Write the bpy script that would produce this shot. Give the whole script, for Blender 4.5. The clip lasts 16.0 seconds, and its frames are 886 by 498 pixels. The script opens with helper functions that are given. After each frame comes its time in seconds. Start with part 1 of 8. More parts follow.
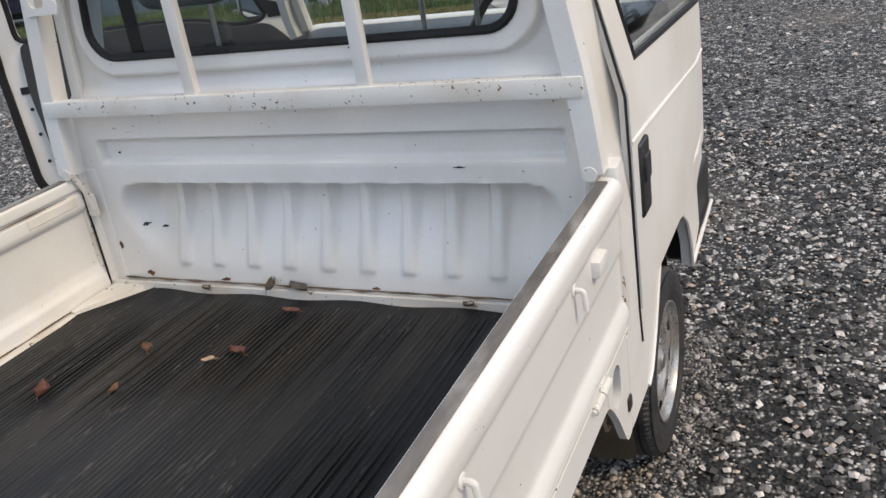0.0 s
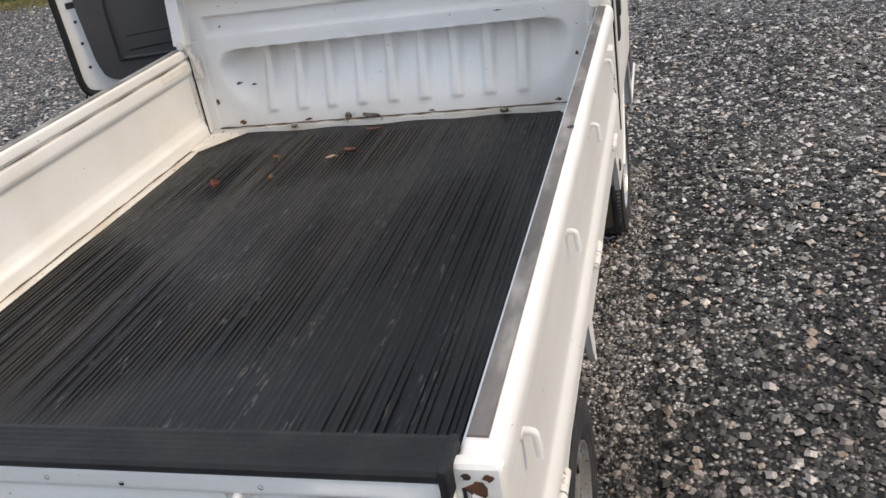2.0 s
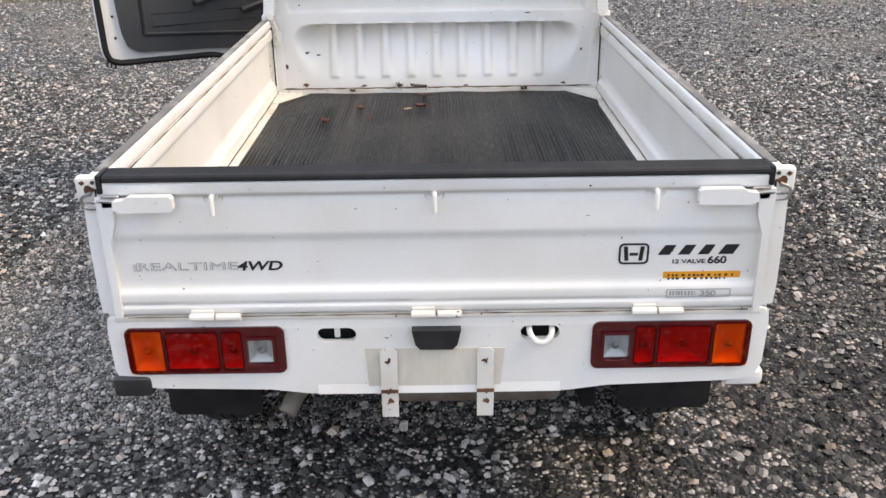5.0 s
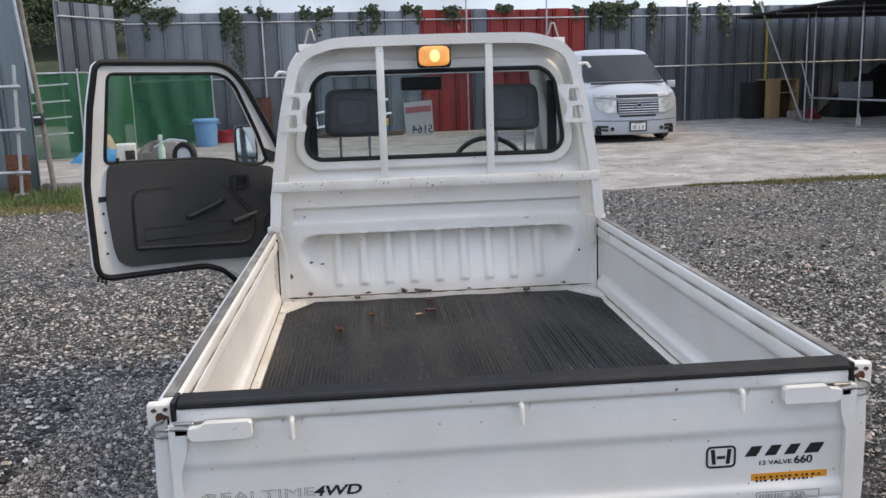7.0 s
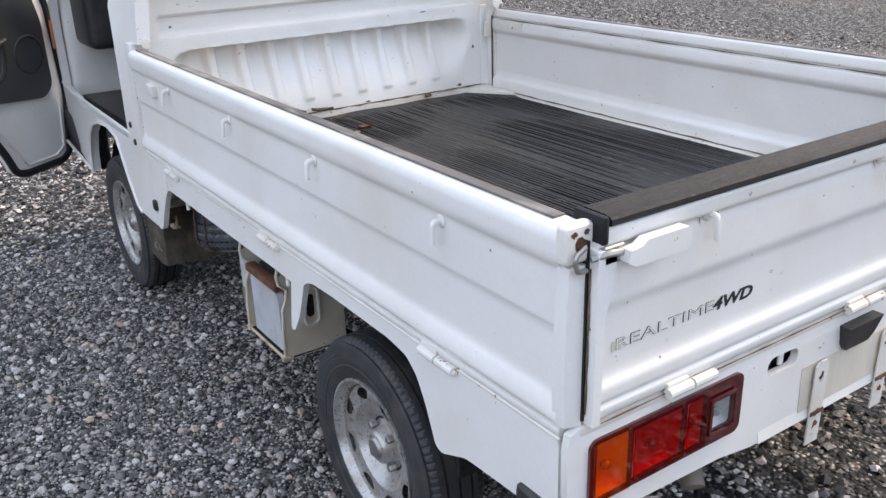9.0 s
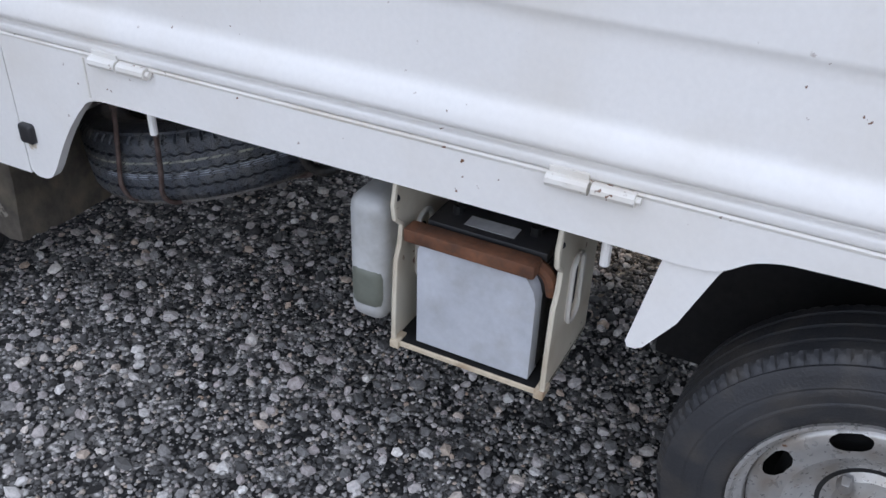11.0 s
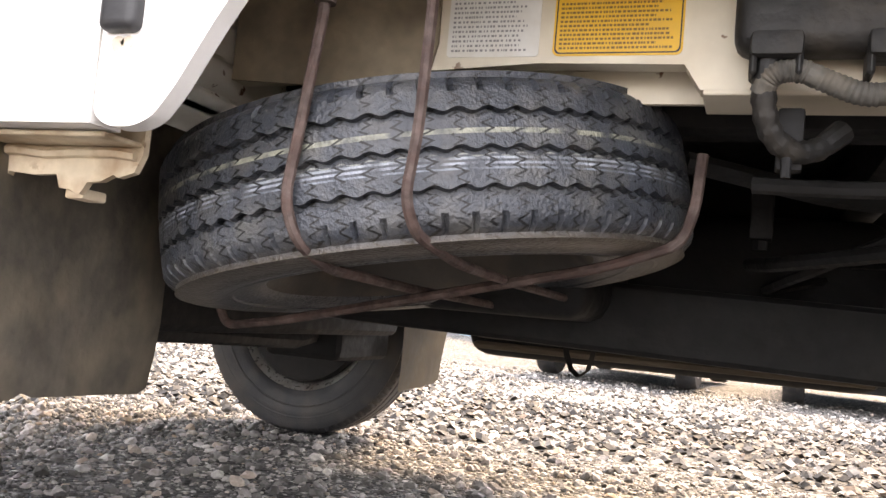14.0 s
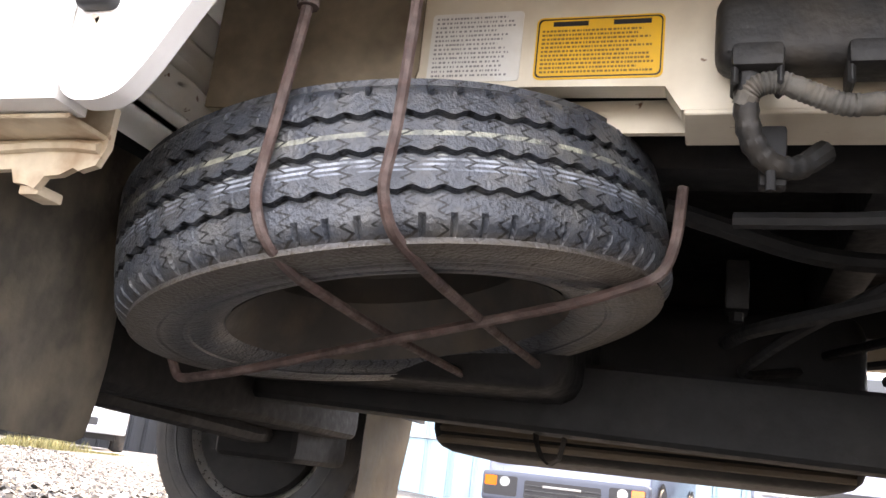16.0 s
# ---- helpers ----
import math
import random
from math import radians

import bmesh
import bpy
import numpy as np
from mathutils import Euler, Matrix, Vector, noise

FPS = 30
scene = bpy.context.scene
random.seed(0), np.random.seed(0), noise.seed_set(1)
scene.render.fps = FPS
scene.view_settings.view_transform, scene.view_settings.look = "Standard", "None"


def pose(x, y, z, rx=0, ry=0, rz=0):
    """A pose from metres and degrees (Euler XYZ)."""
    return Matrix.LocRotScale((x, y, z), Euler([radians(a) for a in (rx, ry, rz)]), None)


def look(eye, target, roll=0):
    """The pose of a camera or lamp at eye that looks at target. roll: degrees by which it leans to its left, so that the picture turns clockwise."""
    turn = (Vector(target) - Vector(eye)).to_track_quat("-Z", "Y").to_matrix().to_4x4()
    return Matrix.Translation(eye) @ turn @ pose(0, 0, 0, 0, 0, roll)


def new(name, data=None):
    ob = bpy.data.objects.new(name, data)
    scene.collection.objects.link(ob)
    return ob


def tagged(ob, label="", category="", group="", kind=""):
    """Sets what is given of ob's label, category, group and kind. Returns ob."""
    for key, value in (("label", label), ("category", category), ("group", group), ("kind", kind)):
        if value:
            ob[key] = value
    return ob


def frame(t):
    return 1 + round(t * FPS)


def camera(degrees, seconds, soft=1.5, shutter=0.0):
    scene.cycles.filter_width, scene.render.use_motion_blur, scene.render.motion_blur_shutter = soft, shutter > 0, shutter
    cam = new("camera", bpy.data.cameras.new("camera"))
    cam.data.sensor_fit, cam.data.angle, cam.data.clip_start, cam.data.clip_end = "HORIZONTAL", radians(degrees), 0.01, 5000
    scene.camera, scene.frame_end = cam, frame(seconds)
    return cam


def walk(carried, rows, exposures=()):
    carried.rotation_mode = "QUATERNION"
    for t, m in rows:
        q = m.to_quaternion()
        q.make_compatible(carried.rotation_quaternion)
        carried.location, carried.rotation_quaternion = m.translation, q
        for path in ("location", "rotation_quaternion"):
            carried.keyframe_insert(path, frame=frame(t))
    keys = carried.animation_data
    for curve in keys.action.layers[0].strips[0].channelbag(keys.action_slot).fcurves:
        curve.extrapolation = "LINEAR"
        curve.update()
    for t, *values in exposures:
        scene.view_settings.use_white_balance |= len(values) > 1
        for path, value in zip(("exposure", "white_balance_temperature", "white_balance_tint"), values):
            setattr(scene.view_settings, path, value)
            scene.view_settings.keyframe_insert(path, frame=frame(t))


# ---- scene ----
cam = camera(53.9, 16.0)
PATH = [
    (0, (1.067, 0.375, 1.487), (0.24, 2.021, 0.708), -9.0),
    (0.5, (1.116, 0.118, 1.478), (0.273, 1.745, 0.676), -9.2),
    (1, (1.11, -0.122, 1.499), (0.24, 1.497, 0.71), -10.8),
    (1.5, (1.024, -0.372, 1.479), (0.289, 1.296, 0.656), -10.9),
    (2, (0.87, -0.649, 1.481), (0.337, 1.065, 0.597), -9.7),
    (2.5, (0.708, -0.914, 1.464), (0.327, 0.825, 0.552), -9.0),
    (3, (0.479, -1.106, 1.475), (0.275, 0.656, 0.55), -7.4),
    (3.2, (0.378, -1.186, 1.457), (0.248, 0.581, 0.531), -5.7),
    (5.3, (0.007, -1.667, 1.505), (0.005, 0.195, 0.775), -0.6),
    (5.5, (0.009, -1.664, 1.521), (0.001, 0.227, 0.868), -0.6),
    (6, (0.007, -1.647, 1.546), (-0.011, 0.292, 1.055), -0.9),
    (6.5, (-0.016, -1.635, 1.551), (-0.022, 0.325, 1.154), -0.9),
    (7, (-0.268, -1.617, 1.517), (-0.111, 0.34, 1.135), -1.8),
    (7.5, (-0.62, -1.551, 1.489), (-0.288, 0.361, 1.004), -3.2),
    (7.6, (-0.683, -1.513, 1.479), (-0.328, 0.383, 0.953), -3.1),
    (8, (-0.909, -1.34, 1.451), (-0.389, 0.494, 0.846), -3.8),
    (8.2, (-1.017, -1.275, 1.424), (-0.384, 0.514, 0.793), -3.7),
    (10.3, (-1.678, 0.272, 1.197), (-0.238, 1.288, 0.252), 1.7),
    (10.5, (-1.65, 0.412, 1.161), (-0.181, 1.354, 0.182), 1.7),
    (10.7, (-1.576, 0.548, 1.101), (-0.102, 1.430, 0.078), 1.4),
    (11, (-1.5, 0.728, 1.054), (0.013, 1.473, -0.022), 2.1),
    (11.5, (-1.399, 1.033, 0.951), (0.129, 1.636, -0.191), 4.8),
    (12, (-1.309, 1.284, 0.806), (0.257, 1.927, -0.259), 6.5),
    (12.3, (-1.222, 1.37, 0.681), (0.437, 2.024, -0.225), 6.8),
    (12.5, (-1.177, 1.408, 0.597), (0.574, 2.081, -0.096), 6.2),
    (13, (-1.148, 1.438, 0.449), (0.706, 2.159, 0.237), 5.6),
    (13.5, (-1.141, 1.446, 0.363), (0.727, 2.16, 0.401), 5.5),
    (14, (-1.136, 1.456, 0.284), (0.742, 2.127, 0.432), 5.3),
    (14.5, (-1.108, 1.458, 0.214), (0.778, 2.065, 0.484), 5.0),
    (15, (-1.090, 1.463, 0.191), (0.780, 2.029, 0.622), 5.6),
    (15.5, (-1.092, 1.470, 0.183), (0.753, 2.055, 0.687), 6.2),
    (16, (-1.091, 1.471, 0.186), (0.746, 2.073, 0.697), 6.8),
]
walk(cam, [(t, look(eye, aim, lean)) for t, eye, aim, lean in PATH], [(0, 0.18, 6850, 10), (2.5, 0.35, 7000, 11), (5.5, 0.80, 7200, 12), (6.0, 0.72, 6900, 11), (6.5, 0.30, 6880, 11), (7.0, 0.28, 6880, 11), (8.2, 0.68, 6850, 12), (10.3, 0.80, 6780, 13), (11.5, 1.00, 7150, 14), (12.0, 1.32, 7850, 14), (12.5, 1.80, 8250, 16), (13.0, 2.00, 9000, 19), (14.0, 2.73, 8600, 18), (15.0, 3.47, 8300, 18), (16.0, 3.04, 8250, 18)])

# ---- light ----
world = bpy.data.worlds.new("sky")
scene.world = world
world.use_nodes = True
wn, wl = world.node_tree.nodes, world.node_tree.links
SUN_ELEVATION, SUN_AZIMUTH = 46.0, 98.0      # degrees; azimuth clockwise from +y
sky = wn.new("ShaderNodeTexSky")
sky.sky_type, sky.sun_disc = "NISHITA", False
sky.sun_elevation, sky.sun_rotation = radians(SUN_ELEVATION), radians(SUN_AZIMUTH)
veil = wn.new("ShaderNodeMix")                 # thin cloud over the whole sky
veil.data_type = "RGBA"
veil.inputs[0].default_value = 0.72
veil.inputs[7].default_value = (7.2, 8.3, 10.4, 1)
wl.new(sky.outputs[0], veil.inputs[6])
cloud, lumps = wn.new("ShaderNodeTexNoise"), wn.new("ShaderNodeMix")     # broad cloud cover
cloud.inputs["Scale"].default_value, cloud.inputs["Detail"].default_value = 2.2, 6.0
lumps.data_type, lumps.blend_type = "RGBA", "MULTIPLY"
lumps.inputs[0].default_value = 1.0
grey = wn.new("ShaderNodeMapRange")
grey.inputs[1].default_value, grey.inputs[2].default_value, grey.inputs[3].default_value, grey.inputs[4].default_value = 0.35, 0.65, 0.5, 1.5
where = wn.new("ShaderNodeTexCoord")
wl.new(where.outputs["Generated"], cloud.inputs["Vector"]), wl.new(cloud.outputs[0], grey.inputs[0])
wl.new(veil.outputs[2], lumps.inputs[6]), wl.new(grey.outputs[0], lumps.inputs[7])
wl.new(lumps.outputs[2], wn["Background"].inputs[0])
wn["Background"].inputs[1].default_value = 0.122
sun = new("sun", bpy.data.lights.new("sun", "SUN"))
sun.data.energy, sun.data.angle, sun.data.color = 1.8, radians(18), (1.0, 0.82, 0.59)
sa, se = radians(SUN_AZIMUTH), radians(SUN_ELEVATION)
sun.matrix_world = look((0, 0, 0), (-math.sin(sa) * math.cos(se), -math.cos(sa) * math.cos(se), -math.sin(se)))
sun.location = (20, -3, 20)

# ---- materials ----
MATS = {}


def material(name, base, rough=0.5, metal=0.0, var=0.15, scale=4.0, fine=80.0, bump=0.1, dirt=None, amount=0.35, spots=None, coat=0.0, island=0.0, stretch=(1, 1, 1), glow=0.0, each=0.0):
    """A surface with two scales of variation, optional dirt (colour) and small spots (colour, scale, share)."""
    if name in MATS:
        return MATS[name]
    m = MATS[name] = bpy.data.materials.new(name)
    m.use_nodes = True
    n, l = m.node_tree.nodes, m.node_tree.links
    p = n["Principled BSDF"]
    p.inputs["Metallic"].default_value = metal
    p.inputs["Coat Weight"].default_value = coat
    co = n.new("ShaderNodeTexCoord")
    mp = n.new("ShaderNodeMapping")
    mp.inputs["Scale"].default_value = stretch
    l.new(co.outputs["Object"], mp.inputs[0])

    def noise_at(s, detail=6):
        t = n.new("ShaderNodeTexNoise")
        t.inputs["Scale"].default_value, t.inputs["Detail"].default_value = s, detail
        l.new(mp.outputs[0], t.inputs["Vector"])
        return t

    def ramp(src, a, b, ca, cb):
        r = n.new("ShaderNodeValToRGB")
        r.color_ramp.elements[0].position, r.color_ramp.elements[1].position = a, b
        r.color_ramp.elements[0].color, r.color_ramp.elements[1].color = ca, cb
        l.new(src, r.inputs[0])
        return r

    def mix(f, a, b):
        x = n.new("ShaderNodeMix")
        x.data_type = "RGBA"
        for k, v in ((0, f), (6, a), (7, b)):
            if isinstance(v, (tuple, float)):
                x.inputs[k].default_value = v
            else:
                l.new(v, x.inputs[k])
        return x.outputs[2]

    lo = tuple(c * (1 - var) for c in base) + (1,)
    hi = tuple(min(1, c * (1 + var)) for c in base) + (1,)
    broad, small = noise_at(scale), noise_at(fine, 4)
    col = ramp(broad.outputs[0], 0.3, 0.7, lo, hi).outputs[0]
    grain = ramp(small.outputs[0], 0.3, 0.7, (1 - var * 0.7,) * 3 + (1,), (1,) * 4).outputs[0]
    x = n.new("ShaderNodeMix")
    x.data_type, x.blend_type = "RGBA", "MULTIPLY"
    x.inputs[0].default_value = 1.0
    l.new(col, x.inputs[6]), l.new(grain, x.inputs[7])
    col = x.outputs[2]
    if island:
        g = n.new("ShaderNodeNewGeometry")
        r = ramp(g.outputs["Random Per Island"], 0.0, 1.0, (1 - island,) * 3 + (1,), (1 + island,) * 3 + (1,))
        x = n.new("ShaderNodeMix")
        x.data_type, x.blend_type = "RGBA", "MULTIPLY"
        x.inputs[0].default_value = 1.0
        l.new(col, x.inputs[6]), l.new(r.outputs[0], x.inputs[7])
        col = x.outputs[2]
    if each:
        g = n.new("ShaderNodeObjectInfo")
        r = ramp(g.outputs["Random"], 0.0, 1.0, (1 - each,) * 3 + (1,), (1 + each,) * 3 + (1,))
        x = n.new("ShaderNodeMix")
        x.data_type, x.blend_type = "RGBA", "MULTIPLY"
        x.inputs[0].default_value = 1.0
        l.new(col, x.inputs[6]), l.new(r.outputs[0], x.inputs[7])
        col = x.outputs[2]
    if dirt:
        d = noise_at(scale * 2.3, 9)
        f = ramp(d.outputs[0], 0.46, 0.72, (0, 0, 0, 1), (amount,) * 3 + (1,)).outputs[0]
        col = mix(f, col, tuple(dirt) + (1,))
    if spots:
        colour, s, share = spots
        d = noise_at(s, 3)
        gate = noise_at(s * 0.13, 2)
        f1 = ramp(d.outputs[0], 1 - share, 1 - share + 0.03, (0, 0, 0, 1), (1, 1, 1, 1)).outputs[0]
        f2 = ramp(gate.outputs[0], 0.5, 0.56, (0, 0, 0, 1), (1, 1, 1, 1)).outputs[0]
        mu = n.new("ShaderNodeMath")
        mu.operation = "MULTIPLY"
        l.new(f1, mu.inputs[0]), l.new(f2, mu.inputs[1])
        col = mix(mu.outputs[0], col, tuple(colour) + (1,))
    l.new(col, p.inputs["Base Color"])
    rr = ramp(small.outputs[0], 0.25, 0.75, (max(0.03, rough * 0.8),) * 3 + (1,), (min(1, rough * 1.2),) * 3 + (1,))
    l.new(rr.outputs[0], p.inputs["Roughness"])
    if bump:
        b = n.new("ShaderNodeBump")
        b.inputs["Strength"].default_value, b.inputs["Distance"].default_value = bump, 0.004
        l.new(small.outputs[0], b.inputs["Height"])
        l.new(b.outputs[0], p.inputs["Normal"])
    if glow:
        p.inputs["Emission Color"].default_value = tuple(base) + (1,)
        p.inputs["Emission Strength"].default_value = glow
    return m


def glass(name, tint, gloss=0.06):
    m = bpy.data.materials.new(name)
    m.use_nodes = True
    n, l = m.node_tree.nodes, m.node_tree.links
    n.remove(n["Principled BSDF"])
    t, g, f, x = n.new("ShaderNodeBsdfTransparent"), n.new("ShaderNodeBsdfGlossy"), n.new("ShaderNodeLayerWeight"), n.new("ShaderNodeMixShader")
    t.inputs[0].default_value = tuple(tint) + (1,)
    g.inputs["Roughness"].default_value = 0.02
    f.inputs[0].default_value = 0.5
    steep, rise = n.new("ShaderNodeMath"), n.new("ShaderNodeMath")
    steep.operation, rise.operation = "POWER", "MULTIPLY_ADD"
    steep.inputs[1].default_value, rise.inputs[1].default_value, rise.inputs[2].default_value = 5.0, 0.9, 0.035
    l.new(f.outputs["Facing"], steep.inputs[0]), l.new(steep.outputs[0], rise.inputs[0])
    l.new(rise.outputs[0], x.inputs[0]), l.new(t.outputs[0], x.inputs[1]), l.new(g.outputs[0], x.inputs[2])
    l.new(x.outputs[0], n["Material Output"].inputs[0])
    return m


RUST = (0.16, 0.07, 0.03)
PAINT = material("white_paint", (0.80, 0.782, 0.748), 0.42, 0, 0.05, 1.6, 140, 0.014, (0.60, 0.53, 0.42), 0.36, (RUST, 85, 0.288), 0.14)
WORN = material("worn_white_paint", (0.76, 0.73, 0.67), 0.42, 0, 0.06, 3.0, 120, 0.03, (0.47, 0.37, 0.25), 0.45, (RUST, 60, 0.36), 0.1)
CREAM = material("cream_underbody_paint", (0.66, 0.60, 0.48), 0.5, 0, 0.08, 3.5, 90, 0.04, (0.35, 0.25, 0.15), 0.55, (RUST, 55, 0.31))
STAINED = material("rust_stained_cream", (0.60, 0.50, 0.36), 0.6, 0, 0.2, 14, 90, 0.15, (0.24, 0.13, 0.06), 0.7, (RUST, 70, 0.42))
RUBBER = material("black_rubber", (0.010, 0.010, 0.0115), 0.62, 0, 0.3, 6, 160, 0.12, (0.05, 0.046, 0.04), 0.25)
RUBBER.node_tree.nodes["Principled BSDF"].inputs["Specular IOR Level"].default_value = 0.35
TYRE = material("tyre_rubber", (0.032, 0.033, 0.036), 0.55, 0, 0.3, 7, 240, 0.25, (0.12, 0.10, 0.075), 0.35)
CHIPPED = material("chipped_white_paint", (0.76, 0.74, 0.69), 0.4, 0, 0.05, 3.0, 120, 0.03, (0.52, 0.42, 0.30), 0.4, (RUST, 110, 0.385), 0.1)
TREAD = material("spare_tyre_rubber", (0.053, 0.060, 0.072), 0.34, 0, 0.4, 14, 300, 0.5, (0.15, 0.14, 0.12), 0.45)
MAT_RUBBER = material("worn_mat_rubber", (0.0034, 0.0036, 0.0044), 0.5, 0, 0.55, 3, 130, 0.2, (0.029, 0.025, 0.020), 0.85, ((0.075, 0.066, 0.056), 150, 0.37), 0, 0, (1, 0.16, 1))
MAT_RUBBER.node_tree.nodes["Principled BSDF"].inputs["Specular IOR Level"].default_value = 0.17
MAT_RUBBER.node_tree.nodes["Principled BSDF"].inputs["Specular IOR Level"].default_value = 0.32
MAT_RUBBER.node_tree.nodes["Principled BSDF"].inputs["Sheen Weight"].default_value = 0.09
MAT_RUBBER.node_tree.nodes["Principled BSDF"].inputs["Sheen Roughness"].default_value = 0.35
PLASTIC = material("black_plastic", (0.02, 0.02, 0.022), 0.45, 0, 0.2, 8, 200, 0.06, (0.12, 0.11, 0.09), 0.2)
TRIM = material("grey_door_plastic", (0.046, 0.047, 0.050), 0.55, 0, 0.15, 5, 320, 0.18)
FLAPM = material("muddy_mudflap", (0.15, 0.130, 0.105), 0.75, 0, 0.5, 9, 90, 0.4, (0.30, 0.25, 0.18), 0.8, ((0.40, 0.36, 0.30), 34, 0.37), 0, 0, (1, 1, 0.7))
SPARERIM = material("dusty_dark_wheel", (0.085, 0.076, 0.066), 0.7, 0.1, 0.3, 9, 120, 0.15, (0.16, 0.12, 0.08), 0.5)
TANFLAP = material("tan_mudflap", (0.15, 0.125, 0.09), 0.75, 0, 0.25, 5, 60, 0.2, (0.24, 0.185, 0.12), 0.5)
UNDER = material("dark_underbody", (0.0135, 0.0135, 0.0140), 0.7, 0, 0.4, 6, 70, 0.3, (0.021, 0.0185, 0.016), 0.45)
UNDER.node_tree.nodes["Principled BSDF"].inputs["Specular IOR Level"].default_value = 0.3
STEEL = material("dull_steel", (0.42, 0.41, 0.40), 0.38, 0.85, 0.15, 9, 120, 0.05, (0.30, 0.22, 0.14), 0.35)
RIMM = material("silver_wheel_paint", (0.50, 0.49, 0.47), 0.30, 0.6, 0.15, 9, 120, 0.05, (0.24, 0.17, 0.11), 0.6, (RUST, 60, 0.33))
RUSTROD = material("rusty_rod", (0.085, 0.052, 0.044), 0.75, 0.15, 0.5, 30, 160, 0.5, (0.21, 0.165, 0.145), 0.4)
RUSTY = material("rusty_steel", (0.17, 0.07, 0.035), 0.8, 0.1, 0.45, 20, 120, 0.4, (0.05, 0.03, 0.02), 0.5)
GALV = material("galvanised_pipe", (0.50, 0.52, 0.54), 0.38, 0.7, 0.15, 6, 60, 0.05, (0.28, 0.25, 0.22), 0.3)
RED_GLASS = glass("red_lamp_glass", (0.80, 0.035, 0.035))
AMBER_GLASS = glass("amber_lamp_glass", (0.98, 0.46, 0.05))
CLEAR_GLASS = glass("clear_lamp_glass", (0.86, 0.87, 0.87))
REFLECTOR = material("lamp_reflector", (0.78, 0.78, 0.78), 0.35, 0.35, 0.06, 30, 300, 0.05)
AMBER = material("amber_lens", (0.66, 0.14, 0.008), 0.13, 0, 0.1, 14, 300, 0.06, None, 0, None, 0.6)
RED = material("red_lens", (0.30, 0.005, 0.009), 0.12, 0, 0.15, 14, 300, 0.06, None, 0, None, 0.6)
DARKRED = material("dark_red_lens", (0.075, 0.003, 0.005), 0.12, 0, 0.15, 14, 300, 0.05, None, 0, None, 0.6)
CLEAR = material("clear_lens", (0.42, 0.43, 0.43), 0.1, 0.3, 0.2, 20, 300, 0.2, None, 0, None, 0.5)
INK = material("black_ink", (0.015, 0.015, 0.017), 0.4, 0, 0.1, 30, 200, 0.0)
FADED = material("faded_ink", (0.40, 0.40, 0.40), 0.5, 0, 0.2, 40, 200, 0.0)
ORANGE = material("orange_sticker", (0.78, 0.33, 0.03), 0.35, 0, 0.08, 20, 200, 0.0)
YELLOW = material("yellow_caution_label", (0.80, 0.45, 0.03), 0.4, 0, 0.06, 20, 200, 0.0, (0.45, 0.30, 0.1), 0.2)
WHITELAB = material("white_label", (0.68, 0.67, 0.63), 0.45, 0, 0.06, 20, 200, 0.0, (0.5, 0.42, 0.3), 0.25)
GLASS = glass("window_glass", (0.92, 0.945, 0.945))
MILKY = material("milky_plastic", (0.66, 0.68, 0.74), 0.35, 0, 0.06, 14, 120, 0.02, (0.45, 0.42, 0.38), 0.2)
FLUID = material("stained_tank_plastic", (0.15, 0.16, 0.13), 0.4, 0, 0.15, 14, 120, 0.02)
LAMPON = material("lit_work_lamp", (0.95, 0.38, 0.10), 0.2, 0, 0.25, 18, 160, 0.1, glow=0.42)
BULB = material("lit_bulb", (1.0, 0.66, 0.26), 0.2, 0, 0.3, 30, 160, 0, glow=0.85)

# ---- mesh helpers ----


def part(name, bm, mat, parent=None, label="", smooth=35):
    bmesh.ops.recalc_face_normals(bm, faces=bm.faces[:])
    me = bpy.data.meshes.new(name)
    bm.to_mesh(me)
    bm.free()
    me.materials.append(mat)
    if smooth:
        me.shade_smooth()
        me.set_sharp_from_angle(angle=radians(smooth))
    ob = new(name, me)
    ob.parent = parent
    return tagged(ob, label) if label else ob


def thing(name, label, category, group="", kind=""):
    return tagged(new(name), label, category, group, kind)


def join(*parts):
    """Several bmeshes into the first."""
    first = parts[0]
    for b in parts[1:]:
        me = bpy.data.meshes.new("tmp")
        b.to_mesh(me)
        b.free()
        first.from_mesh(me)
        bpy.data.meshes.remove(me)
    return first


def rbox(x0, x1, y0, y1, z0, z1, r=0.004, seg=2, taper=None):
    bm = bmesh.new()
    bmesh.ops.create_cube(bm, size=1)
    for v in bm.verts:
        v.co = Vector((x0 if v.co.x < 0 else x1, y0 if v.co.y < 0 else y1, z0 if v.co.z < 0 else z1))
    if taper:
        taper(bm)
    if r:
        bmesh.ops.bevel(bm, geom=bm.edges[:], offset=r, segments=seg, profile=0.6, affect="EDGES", clamp_overlap=True)
    return bm


